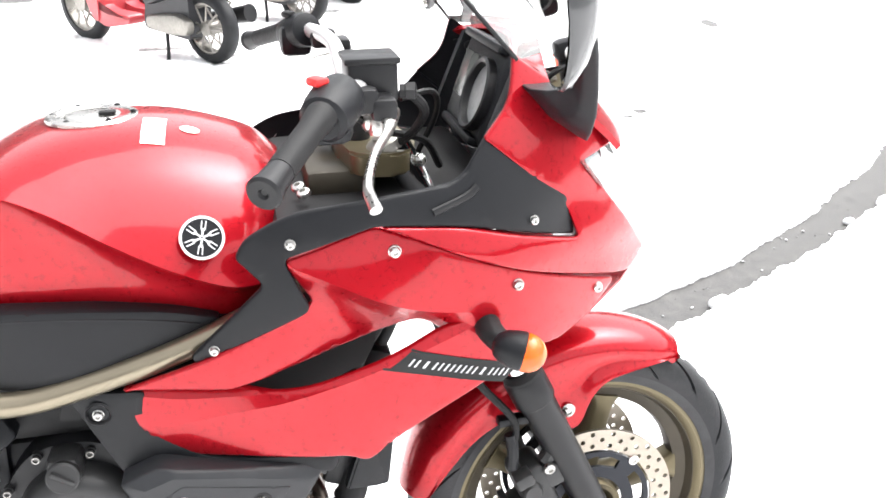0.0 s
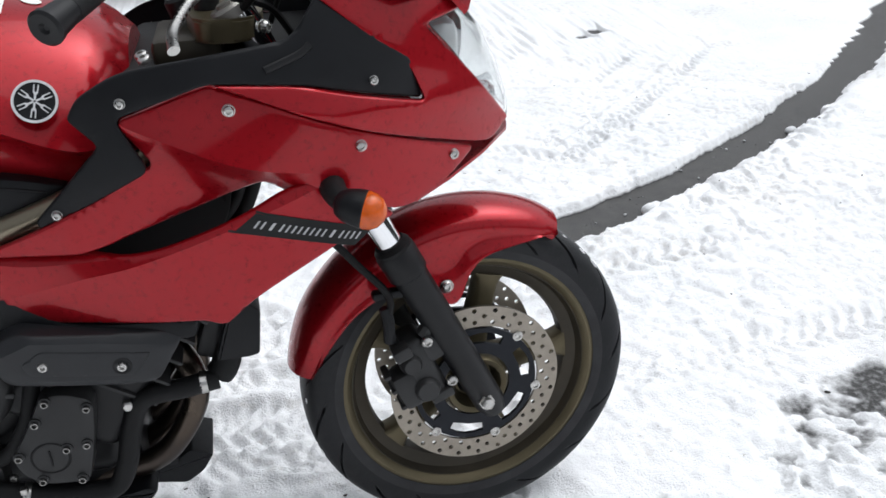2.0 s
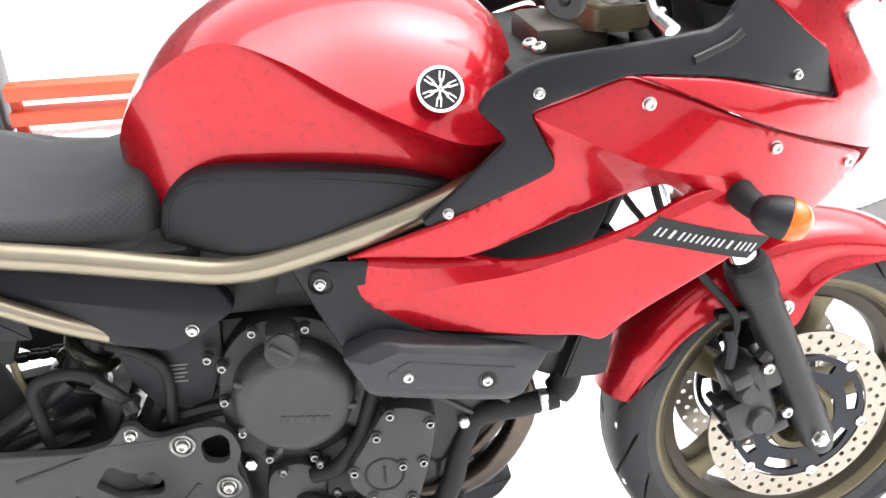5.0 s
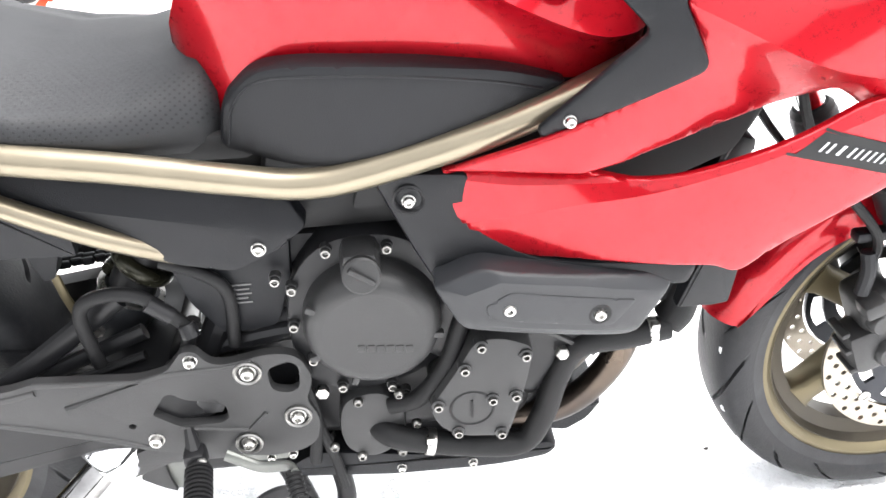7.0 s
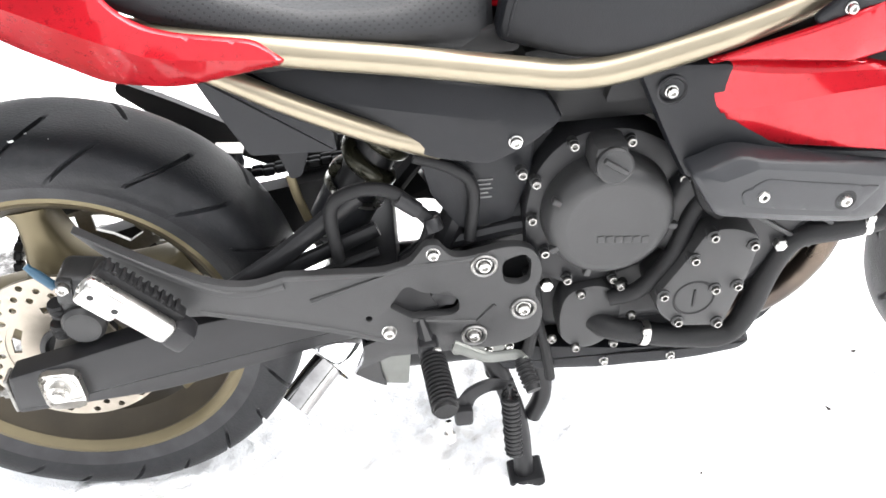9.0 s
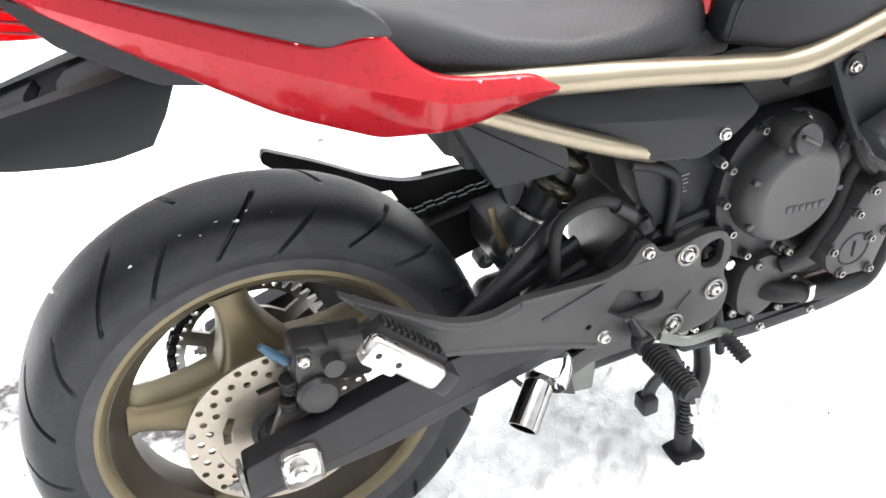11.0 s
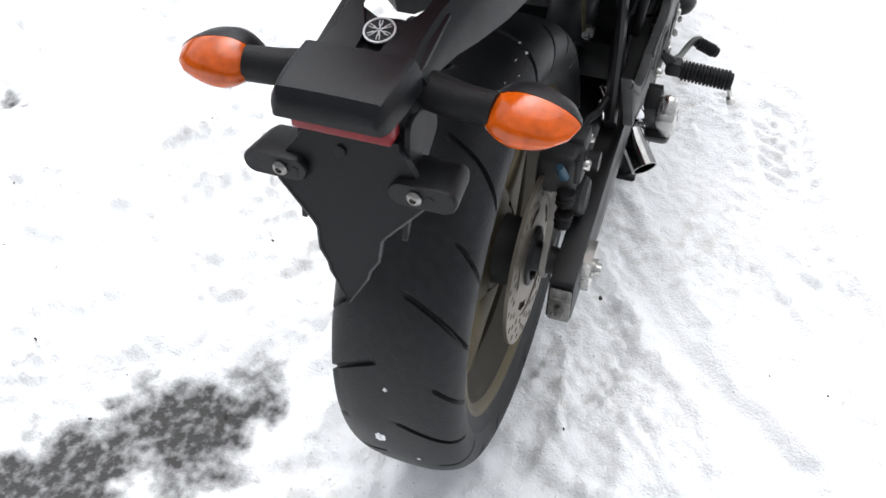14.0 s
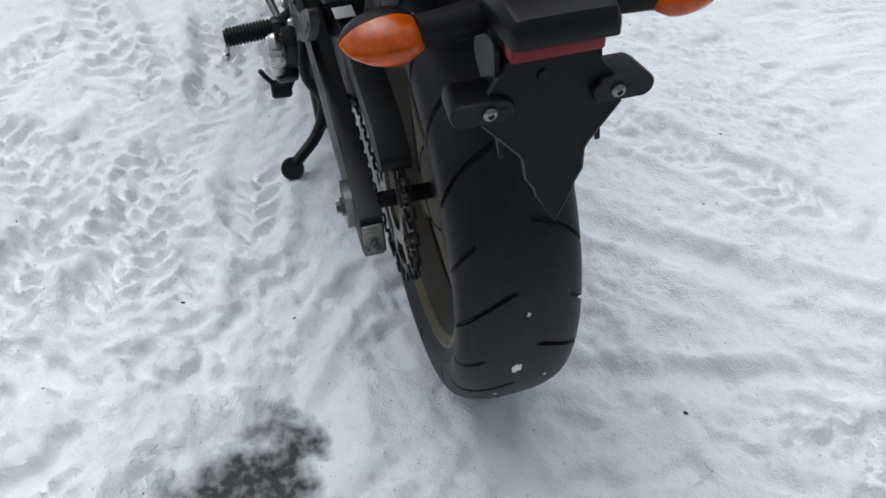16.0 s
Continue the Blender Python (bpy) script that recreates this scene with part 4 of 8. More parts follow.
CREASE = smooth_line([(0.755, 0.637), (0.827, 0.653), (0.898, 0.672), (0.953, 0.685), (1.014, 0.704), (1.106, 0.733), (1.215, 0.77)])
LIP = smooth_line([(0.76, 0.698), (0.833, 0.689), (0.91, 0.694), (0.945, 0.699), (0.97, 0.712)])
RIDGE = smooth_line([(0.968, 0.874), (1.027, 0.845), (1.088, 0.814), (1.136, 0.797), (1.197, 0.785), (1.215, 0.778)])


def height(x, line):
    return float(np.interp(x, [p[0] for p in line], [p[1] for p in line]))


def low_skin(x, z):
    """The lower fairing: a flat flank with a crease, above which it turns in to the air opening, and a lip on top."""
    lip = max(0, z - height(x, LIP)) if x < 0.955 else 0
    return cowl(x, z) - 0.002 - 0.42 * max(0, z - height(x, CREASE)) * ramp(x, [0.77, 0.87, 0.97], [0.2, 0.6, 1]) - 0.55 * lip


def up_skin(x, z):
    """The upper fairing: below a ridge it falls in towards the air opening."""
    fall = max(0, height(x, RIDGE) - z) * ramp(x, [0.9, 0.98, 1.05, 1.17, 1.215], [0.0, 0.25, 0.55, 0.5, 0.0])
    return cowl(x, z) + 0.003 - 0.03 * (1 - math.exp(-fall / 0.03)) - 0.14 * max(0, z - height(x, RIDGE)) * ramp(x, [0.95, 1.0, 1.1, 1.2], [0.5, 1, 0.8, 0.0]) - 0.1 * max(0, z - 0.87) - 0.1 * max(0, 0.735 - z) * (x < 1.0) - 0.03 * ramp(x, [0.94, 1.1, 1.14, 1.2], [0, 1, 1, 0]) * ramp(height(x, RIDGE) - z, [0.0, 0.03, 0.06], [0, 0.6, 1])


def nose_skin(x, z):
    swell = 0.010 * math.exp(-(((z - 0.845 + 0.1 * (x - 1.3)) / 0.03) ** 2))
    return cowl(x, z) + 0.004 + swell - 0.06 * max(0, z - 0.87)


def dash_skin(x, z):
    return cowl(x, z) + 0.003 - 0.1 * max(0, z - 0.9) - 0.05 * max(0, 0.84 - z)


for s in (-1, 1):
    part("side_fairing", panel(LOWER, low_skin, side=s, roll=0.003, step=0.012, lines=(CREASE, LIP)), RED, bike, "glossy red lower side fairing", 60)
    part("upper_fairing", panel(UPPER, up_skin, side=s, roll=0.003, step=0.012, lines=(RIDGE,)), RED, bike, "glossy red upper fairing with air opening", 60)
    part("nose_fairing", panel(NOSE, nose_skin, side=s, roll=0.003, step=0.014), RED, bike, "glossy red nose fairing beside headlight", 60)
    part("nose_liner", panel(NOSE, lambda x, z: nose_skin(x, z) - 0.0065, side=s, roll=0.002, thick=0.002, step=0.02), PLASTIC, bike, "matt black inside of the nose fairing", 60)
    part("inner_fairing", panel(DASH, dash_skin, side=s, roll=0.003, step=0.014), PLASTIC, bike, "matt black inner fairing panel", 60)

# tank
TX = [0.512, 0.525, 0.555, 0.6, 0.66, 0.72, 0.79, 0.85, 0.915, 0.955, 0.985]
TANK = {
    "top": [0.80, 0.852, 0.905, 0.95, 0.98, 0.994, 0.997, 0.992, 0.975, 0.958, 0.93],
    "crease": [0.79, 0.838, 0.888, 0.928, 0.952, 0.934, 0.893, 0.86, 0.832, 0.828, 0.83],
    "wide": [0.05, 0.098, 0.132, 0.158, 0.178, 0.194, 0.209, 0.216, 0.214, 0.198, 0.155],
    "foot": [0.765, 0.755, 0.75, 0.76, 0.785, 0.79, 0.788, 0.785, 0.775, 0.78, 0.79],
    "narrow": [0.045, 0.09, 0.12, 0.145, 0.16, 0.166, 0.17, 0.17, 0.165, 0.15, 0.12],
}


def tank_top(x, y):
    """The height of the tank's skin above its crease."""
    T, Zc, Wc = (ramp(x, TX, TANK[k]) for k in ("top", "crease", "wide"))
    t = min(1, abs(y) / Wc)
    return Zc + (T - Zc) * (1 - 0.3 * t * t - 0.7 * t ** 3.2)


bm = bmesh.new()
rings = []
for x in [0.512 + 0.473 * j / 44 for j in range(45)]:
    T, Zc, Wc, Zb, Wb = (ramp(x, TX, TANK[k]) for k in ("top", "crease", "wide", "foot", "narrow"))
    half = []
    for j in range(13):
        t = (j / 12) ** 0.85
        half.append((Wc * t, Zc + (T - Zc) * (1 - 0.3 * t * t - 0.7 * t ** 3.2)))
    for t in (0.06, 0.2, 0.4, 0.6, 0.8, 1.0):
        half.append((Wc + (Wb - Wc) * (t ** 0.55) - 0.006 * math.sin(math.pi * t), Zc + (Zb - Zc) * t))
    rings.append([bm.verts.new((x, y, z)) for y, z in half + [(-y, z) for y, z in reversed(half[1:])]])
bridge(bm, rings)
tank = part("fuel_tank", bm, RED, bike, "glossy red fuel tank with a sharp side crease", sharp=24)

# tank side pads
PAD = [(0.571, 0.777), (0.605, 0.812, 0.03), (0.65, 0.818, 0.05), (0.74, 0.814, 0.05), (0.84, 0.8, 0.05), (0.9, 0.779), (0.865, 0.762, 0.03), (0.785, 0.73, 0.05), (0.66, 0.706, 0.06), (0.561, 0.728)]
for s in (-1, 1):
    part("tank_side_cover", panel(PAD, lambda x, z: ramp(x, [0.55, 0.65, 0.75, 0.9], [0.16, 0.19, 0.197, 0.185]), side=s, thick=0.02), PLASTIC, bike, "matt black side cover under the tank")
    b = bmesh.new()
    tube(b, curve([(x, s * (ramp(x, [0.55, 0.65, 0.75, 0.9], [0.16, 0.19, 0.197, 0.185]) + 0.0002), z) for x, z in ((0.572, 0.735), (0.583, 0.776), (0.61, 0.8), (0.66, 0.8055), (0.74, 0.8015), (0.82, 0.789), (0.872, 0.776))], 6), 0.0013, 6)
    part("cover_seam", b, PLASTIC, bike)

# frame tubes
for s in (-1, 1):
    b = bmesh.new()
    tube(b, curve([(0.17, s * 0.13, 0.762), (0.34, s * 0.168, 0.741), (0.46, s * 0.178, 0.724), (0.57, s * 0.188, 0.707), (0.64, s * 0.192, 0.698), (0.71, s * 0.194, 0.708), (0.85, s * 0.192, 0.747), (1.0, s * 0.16, 0.80), (1.12, s * 0.1, 0.85)]), 0.0155, 16)
    part("frame_tube", b, CHAMPAGNE, bike, "champagne painted upper frame tube")
    b = bmesh.new()
    tube(b, curve([(0.2, s * 0.13, 0.745), (0.273, s * 0.15, 0.715), (0.34, s * 0.16, 0.681), (0.42, s * 0.16, 0.64), (0.478, s * 0.15, 0.61), (0.5, s * 0.142, 0.598)]), 0.0118, 14)
    part("subframe_tube", b, CHAMPAGNE, bike, "champagne painted subframe tube")

# seat
bm = bmesh.new()
rings = []
for x, T, W, Zb in [(-0.02, 0.905, 0.09, 0.87), (0.05, 0.90, 0.125, 0.85), (0.14, 0.885, 0.145, 0.81), (0.22, 0.86, 0.155, 0.775), (0.30, 0.815, 0.165, 0.755), (0.38, 0.79, 0.17, 0.742), (0.46, 0.79, 0.168, 0.73), (0.51, 0.803, 0.16, 0.722), (0.545, 0.815, 0.15, 0.718), (0.562, 0.80, 0.14, 0.718)]:
    half = [(0, T), (W * 0.5, T - 0.004), (W * 0.8, T - 0.018), (W * 0.95, T * 0.5 + Zb * 0.5 + 0.004), (W, Zb + 0.012), (W * 0.97, Zb)]
    rings.append([bm.verts.new((x, y, z)) for y, z in half + [(-y, z) for y, z in reversed(half[1:])]])
bridge(bm, rings)
bmesh.ops.subdivide_edges(bm, edges=bm.edges[:], cuts=1, use_grid_fill=True, smooth=0.8)
part("seat", bm, DIMPLED, bike, "black dimpled vinyl dual seat", sharp=60)

# tail
TAIL_FOLD = smooth_line([(-0.16, 0.93), (-0.125, 0.912), (-0.04, 0.87), (0.09, 0.81), (0.2, 0.764), (0.245, 0.75), (0.36, 0.738)])


def tail_skin(x, z):
    """The tail side: widest along a ridge, below which it turns in sharply."""
    fold = height(x, TAIL_FOLD)
    return ramp(x, [-0.15, 0, 0.1, 0.2, 0.34], [0.115, 0.15, 0.171, 0.189, 0.189]) - 0.3 * max(0, z - fold) - 0.62 * max(0, fold - z)


TAIL = [(0.353, 0.738, 0.004), (0.348, 0.731, 0.004), (0.247, 0.708, 0.02), (0.165, 0.71, 0.012), (0.075, 0.752, 0.03), (-0.045, 0.842, 0.02), (-0.095, 0.882, 0.01), (-0.13, 0.913, 0.004), (-0.118, 0.924, 0.008), (-0.085, 0.917, 0.01), (0.1, 0.836, 0.02), (0.13, 0.831, 0.01), (0.175, 0.831, 0.008), (0.2, 0.797, 0.01), (0.222, 0.78, 0.02), (0.252, 0.7705, 0.03), (0.325, 0.7575, 0.01)]
GRAB = [(-0.095, 0.922, 0.01), (0.05, 0.862, 0.02), (0.118, 0.832, 0.01), (0.145, 0.838, 0.01), (0.18, 0.832, 0.006), (0.172, 0.85, 0.02), (0.135, 0.885, 0.03), (0.03, 0.93, 0.03), (-0.09, 0.968, 0.01)]


def grab_skin(x, z):
    crown = 0.878 - 0.2 * (x - 0.1)
    return ramp(x, [-0.1, 0.0, 0.1, 0.18], [0.137, 0.168, 0.188, 0.192]) - 0.8 * max(0, z - crown) - 0.25 * max(0, crown - 0.028 - z)


for s in (-1, 1):
    part("seat_side_cover", panel(GRAB, grab_skin, side=s, thick=0.012, roll=0.004, step=0.014), GREY, bike, "charcoal satin cover between pillion seat and tail", 50)
for s in (-1, 1):
    part("tail_panel", panel(TAIL, tail_skin, side=s, roll=0.004, step=0.014, lines=(TAIL_FOLD,)), RED, bike, "glossy red tail side panel")

# ---- front end ----


def steered(name, bm, mat, label="", sharp=35.0, parent=None):
    o = part(name, bm, mat, parent or bike, label, sharp)
    if not parent:
        o.matrix_basis = STEER
    return o


for s in (-1, 1):
    b = bmesh.new()
    foot, top = Vector((1.452, s * 0.1, 0.285)), Vector((1.305, s * 0.1, 0.592))
    tube(b, [foot + (foot - top).normalized() * 0.022, foot, foot.lerp(top, 0.3), foot.lerp(top, 0.85), foot.lerp(top, 0.86), foot.lerp(top, 0.985), top], lambda t: [0.018, 0.026, 0.027, 0.028, 0.032, 0.032, 0.029][min(6, int(t * 6.01))], 24)
    leg = steered("fork_leg", b, SATIN, "satin black fork slider")
    b = bmesh.new()
    up = Vector((1.125, s * 0.1, 0.958))
    tube(b, [top, top.lerp(up, 0.1), up], 0.0205, 20)
    part("stanchion", b, CHROME, leg, "polished chrome fork tube")
    b = bmesh.new()
    lathe(b, [(0, -0.008), (0.03, -0.008), (0.03, 0.004), (0.024, 0.012), (0, 0.012)], top, up - top, 24)
    part("dust_seal", b, GRIP, leg)
    b = bmesh.new()
    lathe(b, [(0, 0), (0.014, 0), (0.014, 0.004), (0.011, 0.004), (0.011, 0.012), (0.007, 0.015), (0, 0.015)], (1.44, s * 0.122, 0.3), (0, s, 0), 6 if s < 0 else 16)
    part("axle_end", b, STEEL, leg, "bright steel axle end")
    # caliper, behind the leg
    b = bmesh.new()
    turn = Matrix.Translation((1.335, s * 0.085, 0.375)) @ Matrix.Rotation(radians(-22), 4, "Y")
    box(b, (0, 0, 0), (0.055, 0.07, 0.12), 0.014, turn, 3)
    box(b, (0.02, -s * 0.005 + s * 0.02, 0.03), (0.07, 0.035, 0.05), 0.01, turn)
    box(b, (-0.03, s * 0.012, -0.02), (0.045, 0.05, 0.07), 0.012, turn)
    lathe(b, [(0, 0), (0.021, 0), (0.021, 0.02), (0.017, 0.026), (0, 0.026)], turn @ Vector((-0.005, s * 0.02, -0.03)), (0, s, 0), 20)
    lathe(b, [(0, 0), (0.017, 0), (0.017, 0.018), (0.013, 0.024), (0, 0.024)], turn @ Vector((-0.008, s * 0.02, 0.025)), (0, s, 0), 20)
    tube(b, [turn @ Vector((0.03, s * 0.02, 0.055)), turn @ Vector((0.075, s * 0.022, 0.085))], 0.013, 10)
    cal = steered("brake_caliper", b, ENGINE, "black twin-piston brake caliper")
    for c0, size in (((-0.012, s * 0.03, 0.052), (0.03, 0.03, 0.022)), ((0.012, s * 0.03, -0.055), (0.04, 0.022, 0.018))):
        c = bmesh.new()
        box(c, c0, size, 0.005, turn)
        part("caliper_lug", c, ENGINE, cal)
    for dz in (-0.045, -0.01, 0.02):
        c = bmesh.new()
        box(c, (-0.052, s * 0.012, dz), (0.012, 0.04, 0.008), 0.003, turn)
        part("caliper_fin", c, ENGINE, cal)
    for bx, bz in ((1.345, 0.432), (1.383, 0.352), (1.375, 0.445)):
        c = bmesh.new()
        bolt(c, (bx, s * 0.118, bz), 0.0095, 0.008, (0, s, 0))
        part("caliper_bolt", c, STEEL, cal)
    b = bmesh.new()
    tube(b, curve([(1.30, s * 0.1, 0.43), (1.285, s * 0.115, 0.47), (1.29, s * 0.112, 0.52), (1.24, s * 0.1, 0.585), (1.19, s * 0.09, 0.66), (1.15, s * 0.08, 0.8)]), 0.006, 8)
    steered("brake_hose", b, GRIP, "black rubber brake hose")
    b = bmesh.new()
    tube(b, curve([(1.283, s * 0.112, 0.50), (1.287, s * 0.115, 0.475), (1.287, s * 0.112, 0.44)]), 0.0095, 10)
    box(b, (1.292, s * 0.1, 0.517), (0.05, 0.02, 0.014), 0.004)
    steered("hose_guide", b, PLASTIC)

# hub details
b = bmesh.new()
lathe(b, [(0.0, 0.046), (0.034, 0.046), (0.037, 0.06), (0.043, 0.074), (0.052, 0.077), (0.055, 0.072), (0.055, 0.04), (0.0, 0.04)], (WB, 0, RF), (0, -1, 0), 40)
part("hub_ring", b, BRONZE, front_wheel, "bronze hub ring")
b = bmesh.new()
lathe(b, [(0, 0.095), (0.018, 0.095), (0.02, 0.06), (0.03, 0.05), (0, 0.05)], (WB, 0, RF), (0, -1, 0), 20)
part("axle_spacer", b, SATIN, front_wheel)
b = bmesh.new()
lathe(b, [(0, -0.095), (0.018, -0.095), (0.02, -0.06), (0.03, -0.05), (0, -0.05)], (WB, 0, RF), (0, -1, 0), 20)
part("axle_spacer", b, SATIN, front_wheel)

# mudguard: crown over the tyre, skirts that reach the fork legs
bm = bmesh.new()
rings = []
for k in range(57):
    deg = 59 + 109 * k / 56
    a = radians(deg)
    skirt = ramp(deg, [60, 68, 77, 86, 92, 97, 103, 109, 116, 135, 152, 168], [0.295, 0.272, 0.254, 0.236, 0.21, 0.176, 0.168, 0.188, 0.228, 0.256, 0.268, 0.282])
    w = 0.066 * ramp(deg, [60, 65, 78, 150, 162, 168], [0.8, 0.9, 1.0, 1.0, 0.9, 0.75])
    crown = 0.32 - 0.0025 * max(0, (70 - deg) / 9) ** 2 - 0.006 * max(0, (deg - 150) / 18)
    drop = 0.034
    loop = [(w * math.sin(q), crown - drop * (1 - math.cos(q))) for q in [radians(-90 + 180 * j / 12) for j in range(13)]]
    low = crown - drop
    dip = 0.006 * ramp(deg, [70, 84, 100, 112, 125], [0, 1, 1, 0.6, 0])
    flank = [(0.12, 0.0), (0.3, -dip), (0.55, -dip * 0.8), (0.7, 0.002), (1.0, 0.004)]
    left = [(-(w + o), low + (skirt - low) * t) for t, o in reversed(flank)]
    right = [(w + o, low + (skirt - low) * t) for t, o in flank]
    loop = left + loop + right
    inner = [(y * 0.945, rr - 0.003) for y, rr in reversed(loop)]
    rings.append([bm.verts.new((WB + rr * math.cos(a), y, RF + rr * math.sin(a))) for y, rr in loop + inner])
bridge(bm, rings)
guard = steered("front_mudguard", bm, RED, "glossy red front mudguard", 50)
for s in (-1, 1):
    b = bmesh.new()
    lathe(b, [(0, 0), (0.012, 0), (0.012, 0.002), (0.009, 0.004), (0.008, 0.006), (0.005, 0.007), (0.004, 0.004), (0, 0.004)], (1.394, s * 0.0695, 0.497), (0, s, 0), 18)
    part("mudguard_screw", b, STEEL, guard)

# front indicators
for s in (-1, 1):
    b = bmesh.new()
    tube(b, curve([(1.215, s * 0.235, 0.765), (1.216, s * 0.262, 0.76), (1.227, s * 0.285, 0.752)], 5), lambda t: 0.0175 - 0.003 * t, 14)
    pod = part("front_indicator", b, GRIP, bike, "black front indicator with amber lens")
    b = bmesh.new()
    axis = Vector((0.9, s * 0.34, -0.24)).normalized()
    base = Vector((1.212, s * 0.285, 0.757))
    lathe(b, [(0.006, 0), (0.014, 0.004), (0.0205, 0.014), (0.0235, 0.027), (0.0245, 0.037), (0.023, 0.039)], base, axis, 28)
    part("indicator_body", b, PLASTIC, pod)
    b = bmesh.new()
    lathe(b, [(0.0235, 0.0385), (0.0245, 0.041), (0.0228, 0.05), (0.018, 0.0585), (0.0095, 0.0645), (0, 0.0665)], base, axis, 28)
    part("indicator_lens", b, AMBER, pod, "amber plastic lens")

# headlight
bm = bmesh.new()
rings = []
for z, x, w, f in [(0.938, 1.442, 0.170, 0.083), (0.90, 1.472, 0.155, 0.082), (0.845, 1.497, 0.117, 0.058), (0.80, 1.51, 0.09, 0.032), (0.772, 1.514, 0.073, 0.02)]:
    rings.append([bm.verts.new((x - f * (abs(u) ** 2.2), w * u, z)) for u in [-1 + 2 * j / 12 for j in range(13)]] + [bm.verts.new((x - 0.006 - f * (abs(u) ** 2.2), w * u * 0.96, z)) for u in [1 - 2 * j / 12 for j in range(13)]])
bridge(bm, rings)
lamp = part("headlight", bm, CLEAR, bike, "clear ribbed headlight lens", 60)
b = bmesh.new()
for z, x in [(0.9, 1.4), (0.8, 1.45)]:
    lathe(b, [(0.0, 0), (0.02, 0.002), (0.032, 0.016), (0.04, 0.035), (0.038, 0.036), (0.03, 0.016), (0.0, 0.004)], (x, 0, z - 0.015), (1, 0, -0.1), 24)
part("reflector", b, CHROME, lamp, "chrome reflector bowls")
for s in (-1, 1):
    for k in range(24):
        b = bmesh.new()
        t = k / 23
        box(b, (1.362 + 0.122 * t, s * (0.15 - 0.092 * t), 0.922 - 0.142 * t), (0.022 - 0.012 * t, 0.014, 0.0034), 0.001)
        part("reflector_rib", b, SILVER, lamp)
b = bmesh.new()
box(b, (1.395, 0, 0.85), (0.05, 0.2, 0.15), 0.02)
part("lamp_housing", b, SILVER, lamp, "silvered lamp housing")
# nose bridge between the cowl halves, above and below the lamp
b = bmesh.new()
rings = []
for x, z, w in [(1.275, 1.062, 0.172), (1.33, 1.03, 0.155), (1.385, 0.985, 0.148), (1.41, 0.962, 0.142), (1.425, 0.945, 0.138)]:
    rings.append([b.verts.new((x + 0.03 * (1 - u * u), w * u, z + 0.02 * (1 - u * u))) for u in [-1 + 2 * j / 10 for j in range(11)]] + [b.verts.new((x - 0.006 + 0.03 * (1 - u * u), w * u, z - 0.006 + 0.02 * (1 - u * u))) for u in [1 - 2 * j / 10 for j in range(11)]])
bridge(b, rings)
part("nose_bridge", b, RED, bike, "glossy red nose above headlight", 60)
b = bmesh.new()
rings = []
for x, z, w in [(1.5, 0.752, 0.06), (1.45, 0.738, 0.11), (1.39, 0.722, 0.155), (1.33, 0.71, 0.195)]:
    rings.append([b.verts.new((x + 0.012 * (1 - u * u), w * u, z)) for u in [-1 + 2 * j / 10 for j in range(11)]] + [b.verts.new((x + 0.012 * (1 - u * u), w * u, z - 0.005)) for u in [1 - 2 * j / 10 for j in range(11)]])
bridge(b, rings)
part("chin_panel", b, RED, bike, "glossy red chin below headlight", 60)

# windscreen
bm = bmesh.new()
rings = []
for t in [j / 8 for j in range(9)]:
    x, z, w = 1.27 - 0.15 * t - 0.02 * t * t, 1.07 + 0.19 * t, 0.172 - 0.05 * t
    rings.append([bm.verts.new((x + 0.105 * (1 - u * u), w * u, z)) for u in [-1 + 2 * j / 14 for j in range(15)]] + [bm.verts.new((x - 0.0035 + 0.105 * (1 - u * u), w * u * 0.985, z)) for u in [1 - 2 * j / 14 for j in range(15)]])
bridge(bm, rings)
screen = part("windscreen", bm, CLEAR, bike, "clear curved windscreen", 60)
screen.visible_shadow = False
for s in (-1, 1):
    b = bmesh.new()
    tube(b, [(1.27, s * 0.173, 1.07), (1.19, s * 0.147, 1.165), (1.1, s * 0.122, 1.26)], 0.0028, 8)
    part("screen_trim", b, SATIN, screen)

